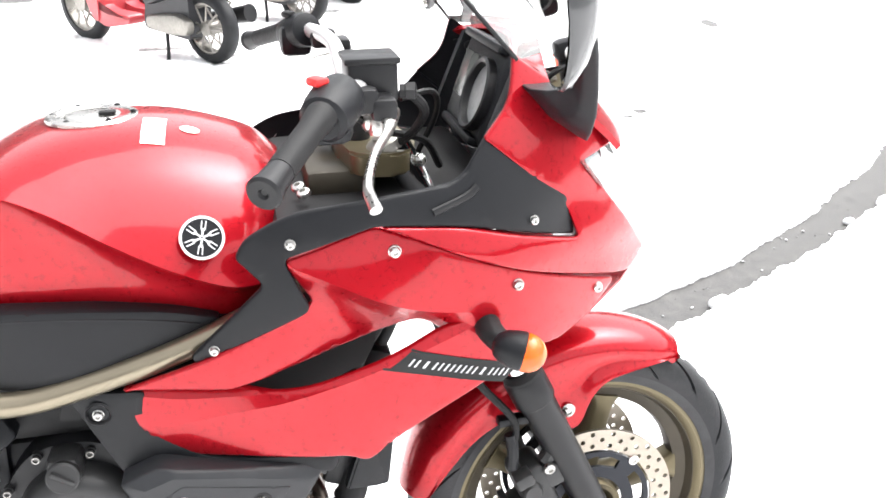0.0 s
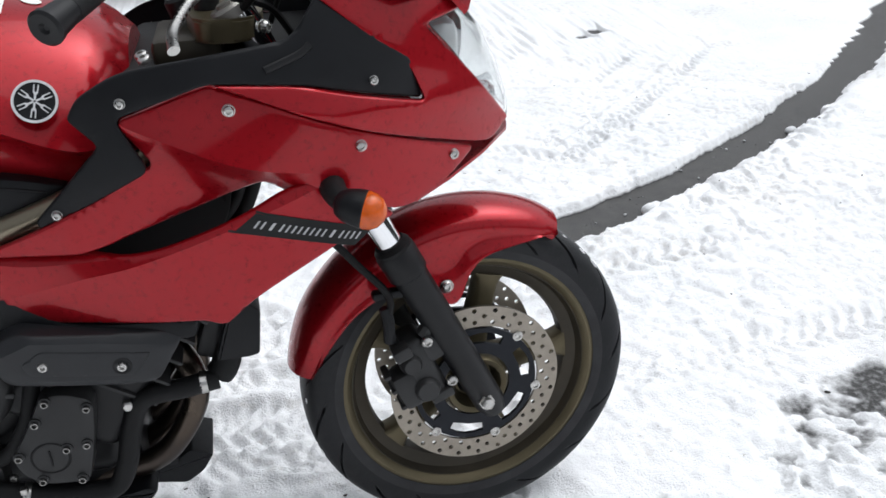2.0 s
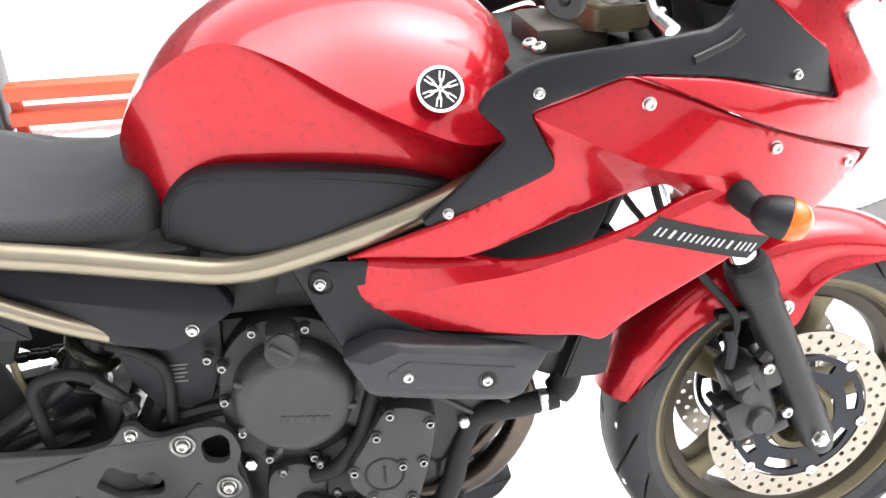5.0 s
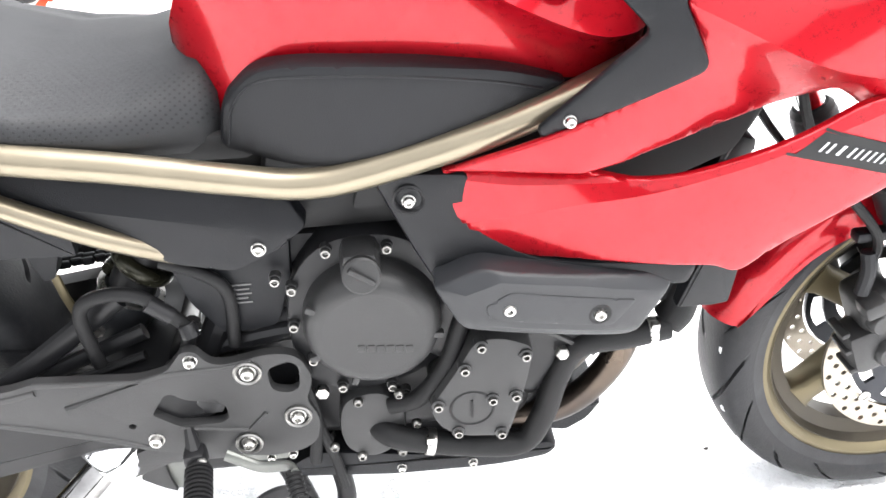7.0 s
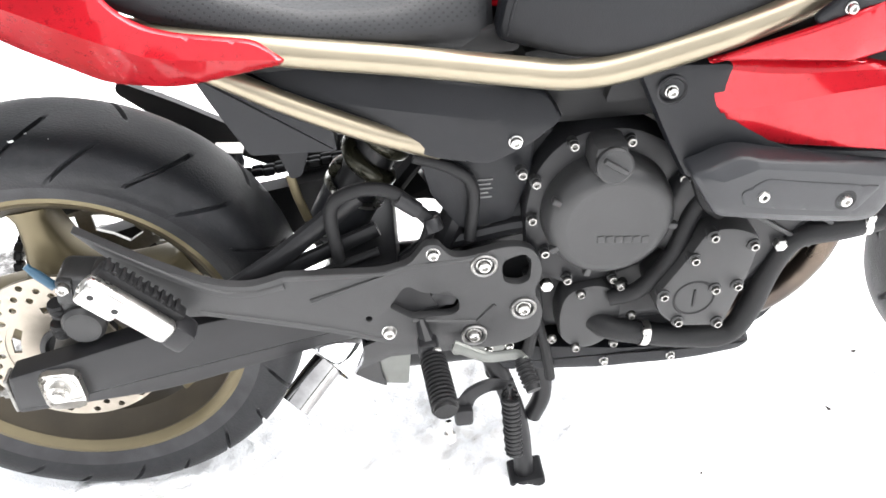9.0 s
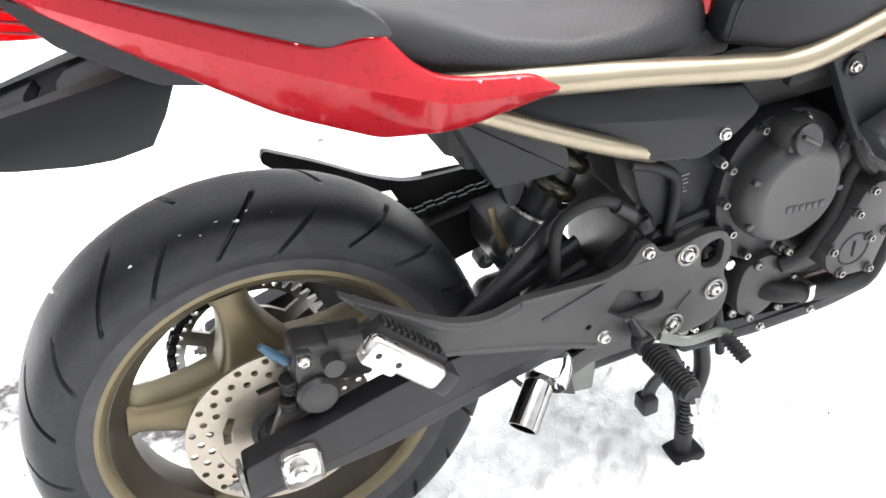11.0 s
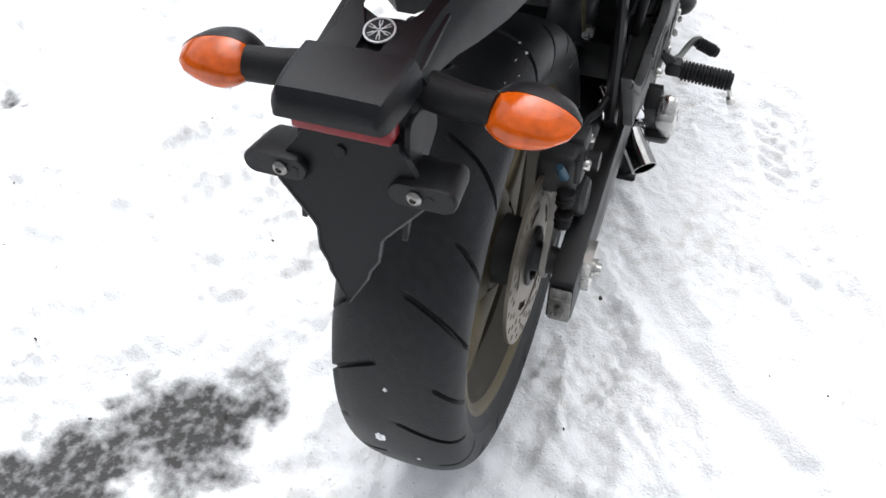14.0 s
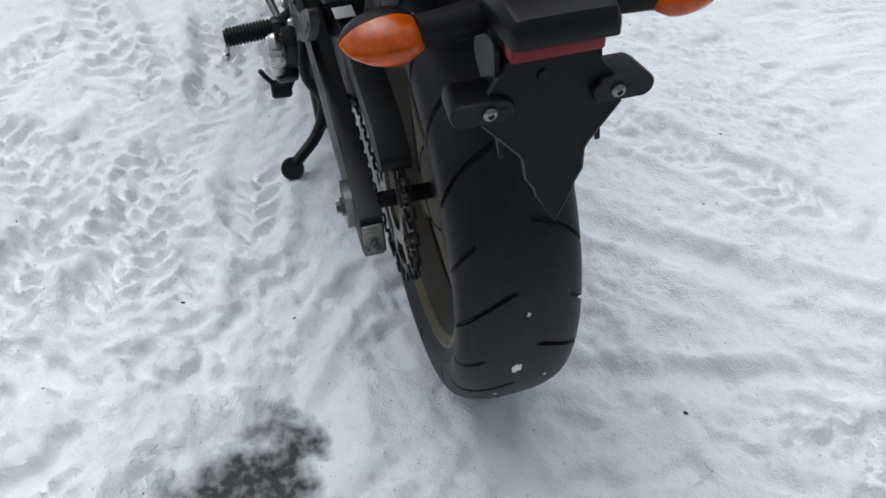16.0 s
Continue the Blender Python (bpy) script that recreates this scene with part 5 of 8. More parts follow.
# mirrors
for s in (-1, 1):
    b = bmesh.new()
    rings = []
    for y, four in ((0.16, ((1.268, 1.045), (1.352, 1.036), (1.36, 0.965), (1.31, 1.0))), (0.2, ((1.275, 1.042), (1.35, 1.032), (1.354, 0.971), (1.312, 1.0))), (0.218, ((1.29, 1.043), (1.349, 1.034), (1.351, 0.985), (1.318, 1.006))), (0.232, ((1.316, 1.048), (1.35, 1.036), (1.35, 1.008), (1.328, 1.02))), (0.25, ((1.314, 1.066), (1.343, 1.056), (1.344, 1.04), (1.322, 1.05))), (0.29, ((1.299, 1.11), (1.325, 1.1), (1.325, 1.088), (1.305, 1.098))), (0.32, ((1.28, 1.145), (1.308, 1.135), (1.308, 1.125), (1.286, 1.133)))):
        loop = rounded([p + (0.006,) for p in four], 0.006, 4)
        rings.append([b.verts.new((p[0], s * y, p[1])) for p in loop])
    bridge(b, rings)
    mirror = part("mirror", b, PLASTIC, bike, "black fairing mirror on wedge-shaped foot", 50)
    b = bmesh.new()
    rings = []
    face = Vector((-0.99, s * 0.03, -0.1)).normalized()
    side = face.cross(Vector((0, 0, 1))).normalized()
    up = side.cross(face).normalized()
    c = Vector((1.254, s * 0.335, 1.142))

    def oval(d, k, lean=0.0):
        return [b.verts.new(c - face * d + side * (0.05 * k * (1 - 0.3 * max(0, -math.sin(q))) * math.copysign(abs(math.cos(q)) ** 0.8, math.cos(q))) + up * (0.076 * k * math.copysign(abs(math.sin(q)) ** 0.8, math.sin(q)) - lean)) for q in (2 * math.pi * j / 28 for j in range(28))]

    rings = [oval(0.004, 0.94), oval(0.0, 0.97), oval(0.004, 1.0), oval(0.012, 0.98, -0.002), oval(0.028, 0.84, -0.008), oval(0.04, 0.6, -0.014), oval(0.045, 0.25, -0.018)]
    bridge(b, rings)
    part("mirror_shell", b, GLOSS, mirror, "black mirror shell")
    b = bmesh.new()
    b.faces.new(oval(-0.0008, 0.92))
    b.faces.new(oval(0.0025, 0.92)[::-1])
    part("mirror_glass", b, MIRROR, mirror, "silvered mirror glass", smooth=False)

# instruments
b = bmesh.new()
turn = Matrix.Translation((1.276, 0.0, 1.0)) @ Matrix.Rotation(radians(20), 4, "Y")
box(b, (0, 0, 0), (0.032, 0.205, 0.132), 0.014, turn, 3)
box(b, (-0.014, 0, 0.064), (0.03, 0.18, 0.012), 0.004, turn)
box(b, (-0.012, 0, -0.062), (0.025, 0.16, 0.012), 0.004, turn)
dash = part("instrument_panel", b, PLASTIC, bike, "black instrument pod with dark screens")
b = bmesh.new()
lathe(b, [(0.04, 0.0), (0.05, 0.0), (0.05, 0.012), (0.047, 0.014), (0.043, 0.012), (0.04, 0.0)], turn @ Vector((-0.015, -0.044, -0.004)), turn.to_3x3() @ Vector((-1, 0, 0)), 40)
part("gauge_bezel", b, SATIN, dash)
b = bmesh.new()
lathe(b, [(0, 0.0), (0.042, 0.0), (0.042, 0.002), (0, 0.002)], turn @ Vector((-0.016, -0.044, -0.004)), turn.to_3x3() @ Vector((-1, 0, 0)), 32)
part("gauge_face", b, material("pale_gauge_face", (0.2, 0.2, 0.2), 0.35, vary=0.4, scale=90), dash, "pale round dial")
b = bmesh.new()
box(b, (-0.017, 0.048, 0.008), (0.004, 0.07, 0.065), 0.0015, turn)
part("display", b, material("grey_display", (0.07, 0.074, 0.07), 0.25, vary=0.2), dash, "grey digital display")
for s in (-1, 1):
    PANEL = [(1.235, 0.955), (1.29, 0.93), (1.31, 1.05), (1.282, 1.066)]
    part("cockpit_side", slab(PANEL, 0.13, 0.15, 0.003, 0.008, side=s), PLASTIC, bike, "black cockpit side panel")
    b = bmesh.new()
    bolt(b, (1.285, s * 0.128, 1.04), 0.007, 0.003, (0, -s, 0))
    part("cockpit_screw", b, SATIN, bike)

# cockpit floor: the tray round the steering head, near-black with shade in its colour
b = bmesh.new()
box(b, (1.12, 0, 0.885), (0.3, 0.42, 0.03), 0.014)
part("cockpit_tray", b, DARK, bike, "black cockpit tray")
# air-duct slots on the inner fairing
for s in (-1, 1):
    b = bmesh.new()
    tube(b, curve([(x, s * (dash_skin(x, z) + 0.001), z) for x, z in ((1.15, 0.915), (1.19, 0.928), (1.206, 0.938))], 5), 0.005, 8, flat=0.6)
    part("duct_lip", b, SATIN, bike)

# ---- handlebar and controls ----
b = bmesh.new()
line = curve([(0.975, -0.405, 1.022), (1.025, -0.31, 1.05), (1.062, -0.235, 1.055), (1.085, -0.17, 1.045), (1.09, -0.12, 1.015), (1.09, -0.06, 1.005), (1.09, 0.06, 1.005), (1.09, 0.12, 1.015), (1.085, 0.17, 1.045), (1.062, 0.235, 1.055), (1.025, 0.31, 1.05), (0.975, 0.405, 1.022)], 6)
tube(b, line, 0.0115, 14)
handlebar = part("handlebar", b, SILVER, bike, "silver tubular handlebar")
for s in (-1, 1):
    g0, g1 = Vector((0.978, s * 0.40, 1.024)), Vector((1.026, s * 0.305, 1.05))
    b = bmesh.new()
    tube(b, [g0, g0.lerp(g1, 0.04), g0.lerp(g1, 0.1)] + [g0.lerp(g1, t) for t in (0.3, 0.5, 0.7, 0.92, 0.93, 1.0)], lambda t: 0.0138 if t < 0.7 else 0.0165, 18)
    part("grip", b, GRIP, handlebar, "black rubber handlebar grip")
    b = bmesh.new()
    lathe(b, [(0.003, 0.004), (0.0055, 0.001), (0.0145, 0.0), (0.0172, 0.003), (0.0168, 0.009), (0.0155, 0.01), (0.0132, 0.04), (0.006, 0.042)], g0 + (g0 - g1).normalized() * 0.04, g1 - g0, 22)
    part("bar_end", b, SATIN, handlebar, "black bar-end weight")
    b = bmesh.new()
    c = Vector((1.04, s * 0.272, 1.05))
    d = (g1 - g0).normalized()
    lathe(b, [(0.0, -0.034), (0.02, -0.034), (0.026, -0.028), (0.0285, -0.01), (0.029, 0.012), (0.026, 0.028), (0.016, 0.032), (0, 0.032)], c, d, 20)
    box(b, (0, 0, 0), (0.05, 0.045, 0.05), 0.012, Matrix.Translation(c + Vector((-0.006, 0, -0.012))))
    sw = part("switch_housing", b, PLASTIC, handlebar, "black switch housing")
    b = bmesh.new()
    box(b, (0, 0, 0), (0.017, 0.023, 0.01), 0.004, Matrix.Translation(c + Vector((-0.014, 0, 0.028))) @ Matrix.Rotation(0.5, 4, "Z"))
    part("switch", b, material("red_switch", (0.6, 0.02, 0.02), 0.4, vary=0.1) if s < 0 else GRIP, sw, "red stop switch" if s < 0 else "")
    # lever and perch
    b = bmesh.new()
    box(b, (1.10, s * 0.215, 1.035), (0.03, 0.05, 0.026), 0.007)
    box(b, (1.075, s * 0.225, 1.045), (0.04, 0.026, 0.03), 0.008)
    perch = part("lever_perch", b, SATIN, handlebar)
    b = bmesh.new()
    tube(b, curve([(1.108, s * 0.215, 1.03), (1.1, s * 0.25, 1.016), (1.078, s * 0.3, 1.003), (1.063, s * 0.355, 0.988), (1.064, s * 0.40, 0.979)], 7), lambda t: 0.0068 - 0.0022 * math.sin(t * 3.0) * 0.6 + 0.007 * max(0, 1 - 3.5 * t), 12, flat=0.7)
    lathe(b, [(0, -0.010), (0.007, -0.0085), (0.009, 0), (0.007, 0.0085), (0, 0.010)], (1.066, s * 0.402, 0.978), (0, 0.3, 1), 14)
    part("lever", b, STEEL, perch, "bright aluminium hand lever")
    b = bmesh.new()
    box(b, (1.098, s * 0.185, 1.012), (0.036, 0.04, 0.022), 0.007, None, 3)
    lathe(b, [(0, -0.014), (0.013, -0.014), (0.0145, -0.01), (0.0145, 0.01), (0.013, 0.014), (0, 0.014)], (1.1, s * 0.2, 1.012), (0, 0.2, 1), 20)
    part("lever_pivot", b, STEEL, perch, "bright lever pivot")
b = bmesh.new()
box(b, (1.093, -0.172, 1.06), (0.058, 0.062, 0.05), 0.006)
box(b, (1.093, -0.172, 1.083), (0.064, 0.068, 0.008), 0.003)
res = part("brake_reservoir", b, SATIN, bike, "black box-shaped brake fluid reservoir")
b = bmesh.new()
lathe(b, [(0, 0), (0.009, 0), (0.009, 0.006), (0.011, 0.007), (0.011, 0.018), (0.006, 0.02), (0, 0.02)], (1.125, -0.188, 1.045), (1, -0.2, 0), 6)
part("hose_union", b, SATIN, res)
b = bmesh.new()
tube(b, curve([(1.135, -0.19, 1.045), (1.155, -0.18, 1.02), (1.15, -0.14, 0.985), (1.13, -0.1, 0.95), (1.15, -0.06, 0.9)], 6), 0.006, 8)
tube(b, curve([(1.13, -0.16, 1.03), (1.175, -0.13, 1.03), (1.19, -0.08, 0.99), (1.17, -0.05, 0.93)], 6), 0.004, 6)
tube(b, curve([(1.06, -0.22, 1.03), (1.12, -0.14, 0.985), (1.17, -0.1, 0.96), (1.2, -0.05, 0.91)], 6), 0.005, 6)
part("control_cable", b, GRIP, bike, "black brake hose and cables")
# fork clamp
b = bmesh.new()
CLAMP = rounded([(1.06, -0.03), (1.075, -0.125, 0.02), (1.14, -0.135, 0.02), (1.165, -0.08, 0.03), (1.15, 0.0), (1.165, 0.08, 0.03), (1.14, 0.135, 0.02), (1.075, 0.125, 0.02), (1.06, 0.03)], 0.02, 5)
lo = [b.verts.new((p[0], p[1], 0.925)) for p in CLAMP]
hi = [b.verts.new((p[0], p[1], 0.955)) for p in CLAMP]
bridge(b, [lo, hi])
bmesh.ops.bevel(b, geom=[e for e in b.edges if abs(e.verts[0].co.z - e.verts[1].co.z) < 1e-6], offset=0.004, segments=2, affect="EDGES")
clamp = part("top_clamp", b, BRONZE, bike, "champagne cast fork clamp", 40)
for s in (-1, 1):
    b = bmesh.new()
    lathe(b, [(0, 0), (0.026, 0), (0.026, 0.012), (0.022, 0.016), (0.012, 0.016), (0.012, 0.02), (0, 0.02)], (1.122, s * 0.1, 0.953), (-0.44, 0, 0.9), 20)
    part("fork_cap", b, ALU, clamp)
    b = bmesh.new()
    bolt(b, (1.158, s * 0.115, 0.94), 0.009, 0.01, (0.7, s * 0.7, 0))
    part("clamp_bolt", b, STEEL, clamp)
    b = bmesh.new()
    tube(b, [(1.09, s * 0.045, 0.955), (1.09, s * 0.045, 1.005)], 0.017, 14)
    box(b, (1.09, s * 0.045, 1.008), (0.042, 0.03, 0.03), 0.008)
    part("bar_riser", b, SATIN, clamp)
b = bmesh.new()
lathe(b, [(0, 0), (0.022, 0), (0.022, 0.02), (0.018, 0.024), (0.008, 0.024), (0, 0.02)], (1.06, 0, 0.945), (-0.3, 0, 1), 20)
part("ignition_lock", b, SATIN, clamp)
# steering head takes the darker bronze instead of the frame's champagne
b = bmesh.new()
box(b, (1.06, -0.03, 0.905), (0.09, 0.15, 0.05), 0.01)
part("frame_head", b, DARK_BRONZE, bike, "cast steering head of the frame")
for x, y in ((1.005, -0.12), (1.01, -0.145)):
    b = bmesh.new()
    bolt(b, (x, y, 0.915), 0.009, 0.007, (-0.3, -0.3, 1))
    part("head_bolt", b, STEEL, bike)

# ---- fittings on the body ----


def screws(places, s, r, parent, h=0.006, name="screw", out=0.0):
    r *= 0.72
    for x, y, z in places:
        b = bmesh.new()
        lathe(b, [(0, -0.004), (r * 1.15, -0.004), (r * 1.15, 0.0005), (r, 0.001), (r, h * 0.4), (r * 0.85, h * 0.85), (r * 0.55, h), (r * 0.45, h), (r * 0.42, h * 0.45), (0, h * 0.45)], (x, s * (y + out), z), (0, s, 0), 16)
        part(name, b, STEEL, parent)


for s in (-1, 1):
    screws([(x, up_skin(x, z) + 0.001, z) for x, z in ((1.103, 0.873), (1.256, 0.809), (1.392, 0.757))], s, 0.0095, bike, name="fairing_screw")
    screws([(x, dash_skin(x, z) + 0.001, z) for x, z in ((0.985, 0.893), (0.888, 0.762), (1.28, 0.885))], s, 0.0075, bike, name="fairing_screw")

# stripe decal on the side fairing: a dark band with thin lines and slanted silver bars
for s in (-1, 1):
    def skin(x, z, out):
        return (x, s * (low_skin(x, z) + out), z)

    def band(x0, x1, zmid, slope, half, out, mat, name, parent, taper=0.0, lean=0.35):
        b = bmesh.new()
        n = 10
        top = []
        low = []
        for i in range(n + 1):
            x = x0 + (x1 - x0) * i / n
            z = zmid + slope * (x - x0)
            h = half * (1 - taper * (1 - i / n))
            top.append(b.verts.new(skin(x + h * lean, z + h, out)))
            low.append(b.verts.new(skin(x - h * lean, z - h, out)))
        for i in range(n):
            b.faces.new((low[i], low[i + 1], top[i + 1], top[i]))
        return part(name, b, mat, parent)

    decal = band(1.104, 1.253, 0.734, -0.33, 0.0105, 0.0012, DARK, "stripe_decal", bike, 0.1, 1.5)
    decal["label"] = "black stripe decal with slanted silver bars"
    band(1.118, 1.25, 0.7455, -0.35, 0.0013, 0.0012, DARK, "decal_line", decal)
    band(1.082, 1.235, 0.7265, -0.31, 0.0013, 0.0012, DARK, "decal_line", decal)
    for k in range(9):
        x = 1.116 + 0.0148 * k
        for dx, w in ((0.0, 0.0026), (0.0075, 0.0024)) if k not in (1, 6) else ((0.003, 0.0036),):
            band(x + dx, x + dx + w, 0.734 - 0.33 * (x + dx - 1.104), -0.33, 0.0043, 0.002, PRINT, "decal_bar", decal, lean=0.9)


def emblem(c, axis, r, parent, name="badge", dark=PLASTIC, bright=SILVER):
    """A round badge: a bright ring round a dark face with six bright spokes."""
    axis = Vector(axis).normalized()
    b = bmesh.new()
    lathe(b, [(0, 0), (r, 0), (r, 0.0015), (r * 0.98, 0.002), (0, 0.002)], c, axis, 40)
    o = part(name, b, dark, parent, "round badge with bright ring and spokes")
    b = bmesh.new()
    lathe(b, [(r * 0.88, 0.0015), (r, 0.0015), (r, 0.003), (r * 0.88, 0.003)], c, axis, 40, loop=True)
    part("badge_ring", b, bright, o)
    u = axis.cross(Vector((0.2, 0.1, 1))).normalized()
    v = axis.cross(u)
    for k in range(6):
        a = radians(60 * k + 30)
        d, e = u * math.cos(a) + v * math.sin(a), -u * math.sin(a) + v * math.cos(a)
        b = bmesh.new()
        quad = [d * r * a + e * r * c for a, c in ((0.05, 0.04), (0.3, 0.045), (0.4, 0.11), (0.76, 0.12), (0.78, 0.07), (0.46, 0.055), (0.42, 0.0), (0.46, -0.055), (0.78, -0.07), (0.76, -0.12), (0.4, -0.11), (0.3, -0.045), (0.05, -0.04))]
        bridge(b, [[b.verts.new(Vector(c) + q + axis * 0.0015) for q in quad], [b.verts.new(Vector(c) + q + axis * 0.0032) for q in quad]])
        part("badge_spoke", b, bright, o)
    return o


for s in (-1, 1):
    emblem((0.888, s * 0.2055, 0.893), (0.05, s * 0.86, 0.5), 0.0255, bike)

# filler cap, sticker
b = bmesh.new()
lathe(b, [(0, 0), (0.058, 0), (0.058, 0.004), (0.054, 0.007), (0.046, 0.007), (0.044, 0.004), (0.036, 0.004), (0.034, 0.006), (0, 0.008)], (0.757, 0, 0.992), (0.03, 0, 1), 48)
capo = part("filler_cap", b, STEEL, bike, "silver round fuel filler cap")
for k in range(6):
    b = bmesh.new()
    bolt(b, (0.757 + 0.05 * math.cos(k * 1.047), 0.05 * math.sin(k * 1.047), 0.998), 0.004, 0.003, (0, 0, 1), 10)
    part("cap_screw", b, SATIN, capo)
b = bmesh.new()
box(b, (0.776, -0.008, 1.0005), (0.02, 0.012, 0.004), 0.001)
part("key_slot", b, DARK, capo)
b = bmesh.new()
rows = [[b.verts.new((x, y, tank_top(x, y) + 0.0012)) for x in (0.822, 0.831, 0.84, 0.85)] for y in [-0.1 + 0.01 * k for k in range(8)]]
for r0, r1 in zip(rows, rows[1:]):
    for k in range(3):
        b.faces.new((r0[k], r0[k + 1], r1[k + 1], r1[k]))
part("warning_sticker", b, WHITE, bike, "cream warning sticker on the tank")
b = bmesh.new()
ring = [b.verts.new((0.878 + 0.012 * math.cos(q), -0.055 + 0.01 * math.sin(q), tank_top(0.878 + 0.012 * math.cos(q), -0.055 + 0.01 * math.sin(q)) + 0.0012)) for q in (2 * math.pi * j / 18 for j in range(18))]
b.faces.new(ring)
part("round_sticker", b, WHITE, bike, "small round cream sticker")

# black panel between fairing and engine, with its recessed screw
for s in (-1, 1):
    BRK = [(0.7, 0.7), (0.8, 0.702), (0.8, 0.655, 0.02), (0.832, 0.622, 0.02), (0.865, 0.606, 0.02), (1.03, 0.595), (1.02, 0.565), (0.82, 0.575), (0.765, 0.56, 0.01), (0.735, 0.62, 0.03)]
    p = part("engine_side_panel", panel(BRK, lambda x, z: ramp(x, [0.7, 0.78, 0.9, 1.03], [0.185, 0.2, 0.225, 0.235]), side=s, r=0.01), PLASTIC, bike, "matt black engine side panel")
    b = bmesh.new()
    lathe(b, [(0.013, 0.0015), (0.0145, 0.003), (0.0165, 0.0015), (0.0145, -0.002), (0.012, -0.002)], (0.739, s * 0.1935, 0.672), (0, s, 0), 20, loop=True)
    part("screw_cup", b, SATIN, p)
    screws([(0.739, 0.1935, 0.67)], s, 0.0085, p)
    # crash pad
    PADO = [(0.756, 0.590, 0.006), (0.806, 0.612, 0.012), (1.003, 0.583, 0.006), (1.002, 0.572, 0.004), (0.962, 0.514, 0.014), (0.93, 0.516, 0.01), (0.786, 0.54, 0.012)]
    top_fold = [(0.74, 0.5935), (0.787, 0.587), (0.822, 0.601), (0.9, 0.589), (0.98, 0.5705), (1.02, 0.561)]
    low_fold = [(0.74, 0.557), (0.8, 0.55), (0.9, 0.5335), (0.985, 0.521)]

    def pad_skin(x, z):
        out = ramp(x, [0.75, 0.79, 0.95, 1.0], [0.228, 0.247, 0.247, 0.238])
        return out - 0.75 * max(0, z - height(x, top_fold)) - 0.55 * max(0, height(x, low_fold) - z)

    pad = part("crash_pad", panel(PADO, pad_skin, side=s, thick=0.03, roll=0.003, step=0.012, lines=(top_fold, low_fold)), GREY, bike, "black faceted crash pad on engine side", 50)
    INS = [(0.806, 0.573, 0.006), (0.832, 0.589, 0.006), (0.962, 0.564, 0.005), (0.938, 0.534, 0.008), (0.812, 0.556, 0.006)]
    part("pad_inset", panel(INS, lambda x, z: pad_skin(x, min(z, height(x, top_fold) - 0.001)) + 0.0012, side=s, thick=0.004, roll=0.0012, step=0.012), GREY, pad)
    for x, z in ((0.831, 0.567), (0.924, 0.551)):
        b = bmesh.new()
        lathe(b, [(0.0075, 0.0), (0.0125, 0.0), (0.0125, 0.0016), (0.0115, 0.0022), (0.0075, 0.0016)], (x, s * 0.2478, z), (0, s, 0), 24, loop=True)
        part("screw_well", b, DARK, pad)
    screws([(0.831, 0.248, 0.567), (0.924, 0.248, 0.551)], s, 0.0095, pad)

# ---- engine ----
# block and flange are blacker than the covers: recess shade in the colour
b = bmesh.new()
box(b, (0.70, 0, 0.40), (0.36, 0.26, 0.22), 0.03, None, 3)
box(b, (0.0, 0, 0.0), (0.19, 0.34, 0.26), 0.02, Matrix.Translation((0.87, 0, 0.52)) @ Matrix.Rotation(radians(35), 4, "Y"), 3)
box(b, (0.60, 0, 0.53), (0.14, 0.24, 0.14), 0.02)
box(b, (0.78, 0, 0.29), (0.24, 0.2, 0.09), 0.02)
engine = part("engine", b, SATIN, bike, "black four-cylinder engine block")
# right crankcase flange behind the clutch cover
b = slab([(0.6, 0.42, 0.02), (0.592, 0.5, 0.03), (0.605, 0.565, 0.03), (0.645, 0.607, 0.03), (0.715, 0.612, 0.03), (0.775, 0.575, 0.03), (0.79, 0.52, 0.03), (0.785, 0.45, 0.03), (0.74, 0.41, 0.02), (0.66, 0.385, 0.02)], 0.10, 0.152, 0.008, 0.03)
part("crankcase_flange", b, SATIN, engine)
b = bmesh.new()
lathe(b, [(0, -0.01), (0.078, -0.01), (0.077, 0.014), (0.073, 0.027), (0.066, 0.034), (0.056, 0.0375), (0.054, 0.037), (0, 0.037)], (0.69, -0.155, 0.505), (0, -1, 0.0), 64)
clutch = part("clutch_cover", b, ENGINE, engine, "round black clutch cover with raised worn lettering band")
for k in range(6):
    b = bmesh.new()
    box(b, (0.676 + 0.0105 * k, -0.1922, 0.488 - 0.0012 * k), (0.0085, 0.002, 0.0095), 0.0006)
    part("cover_mark", b, ENGINE, clutch)
for a in (100, 152, 205, 250, 350):
    b = bmesh.new()
    ca, sa = math.cos(radians(a)), math.sin(radians(a))
    box(b, (0, 0, 0), (0.014, 0.01, 0.008), 0.002, Matrix.Translation((0.69 + 0.072 * ca, -0.182, 0.505 + 0.072 * sa)) @ Matrix.Rotation(radians(-a), 4, "Y"))
    part("cover_rib", b, ENGINE, clutch)
b = bmesh.new()
box(b, (0.684, -0.165, 0.586), (0.042, 0.05, 0.046), 0.012)
lathe(b, [(0, 0), (0.0205, 0), (0.0205, 0.01), (0.018, 0.012), (0, 0.012)], (0.685, -0.188, 0.586), (0, -1, 0.25), 28)
box(b, (0, 0, 0), (0.032, 0.007, 0.006), 0.002, Matrix.Translation((0.685, -0.2005, 0.5895)) @ Matrix.Rotation(radians(35), 4, "Y"))
part("oil_filler_cap", b, ENGINE, engine, "black slotted oil filler cap")
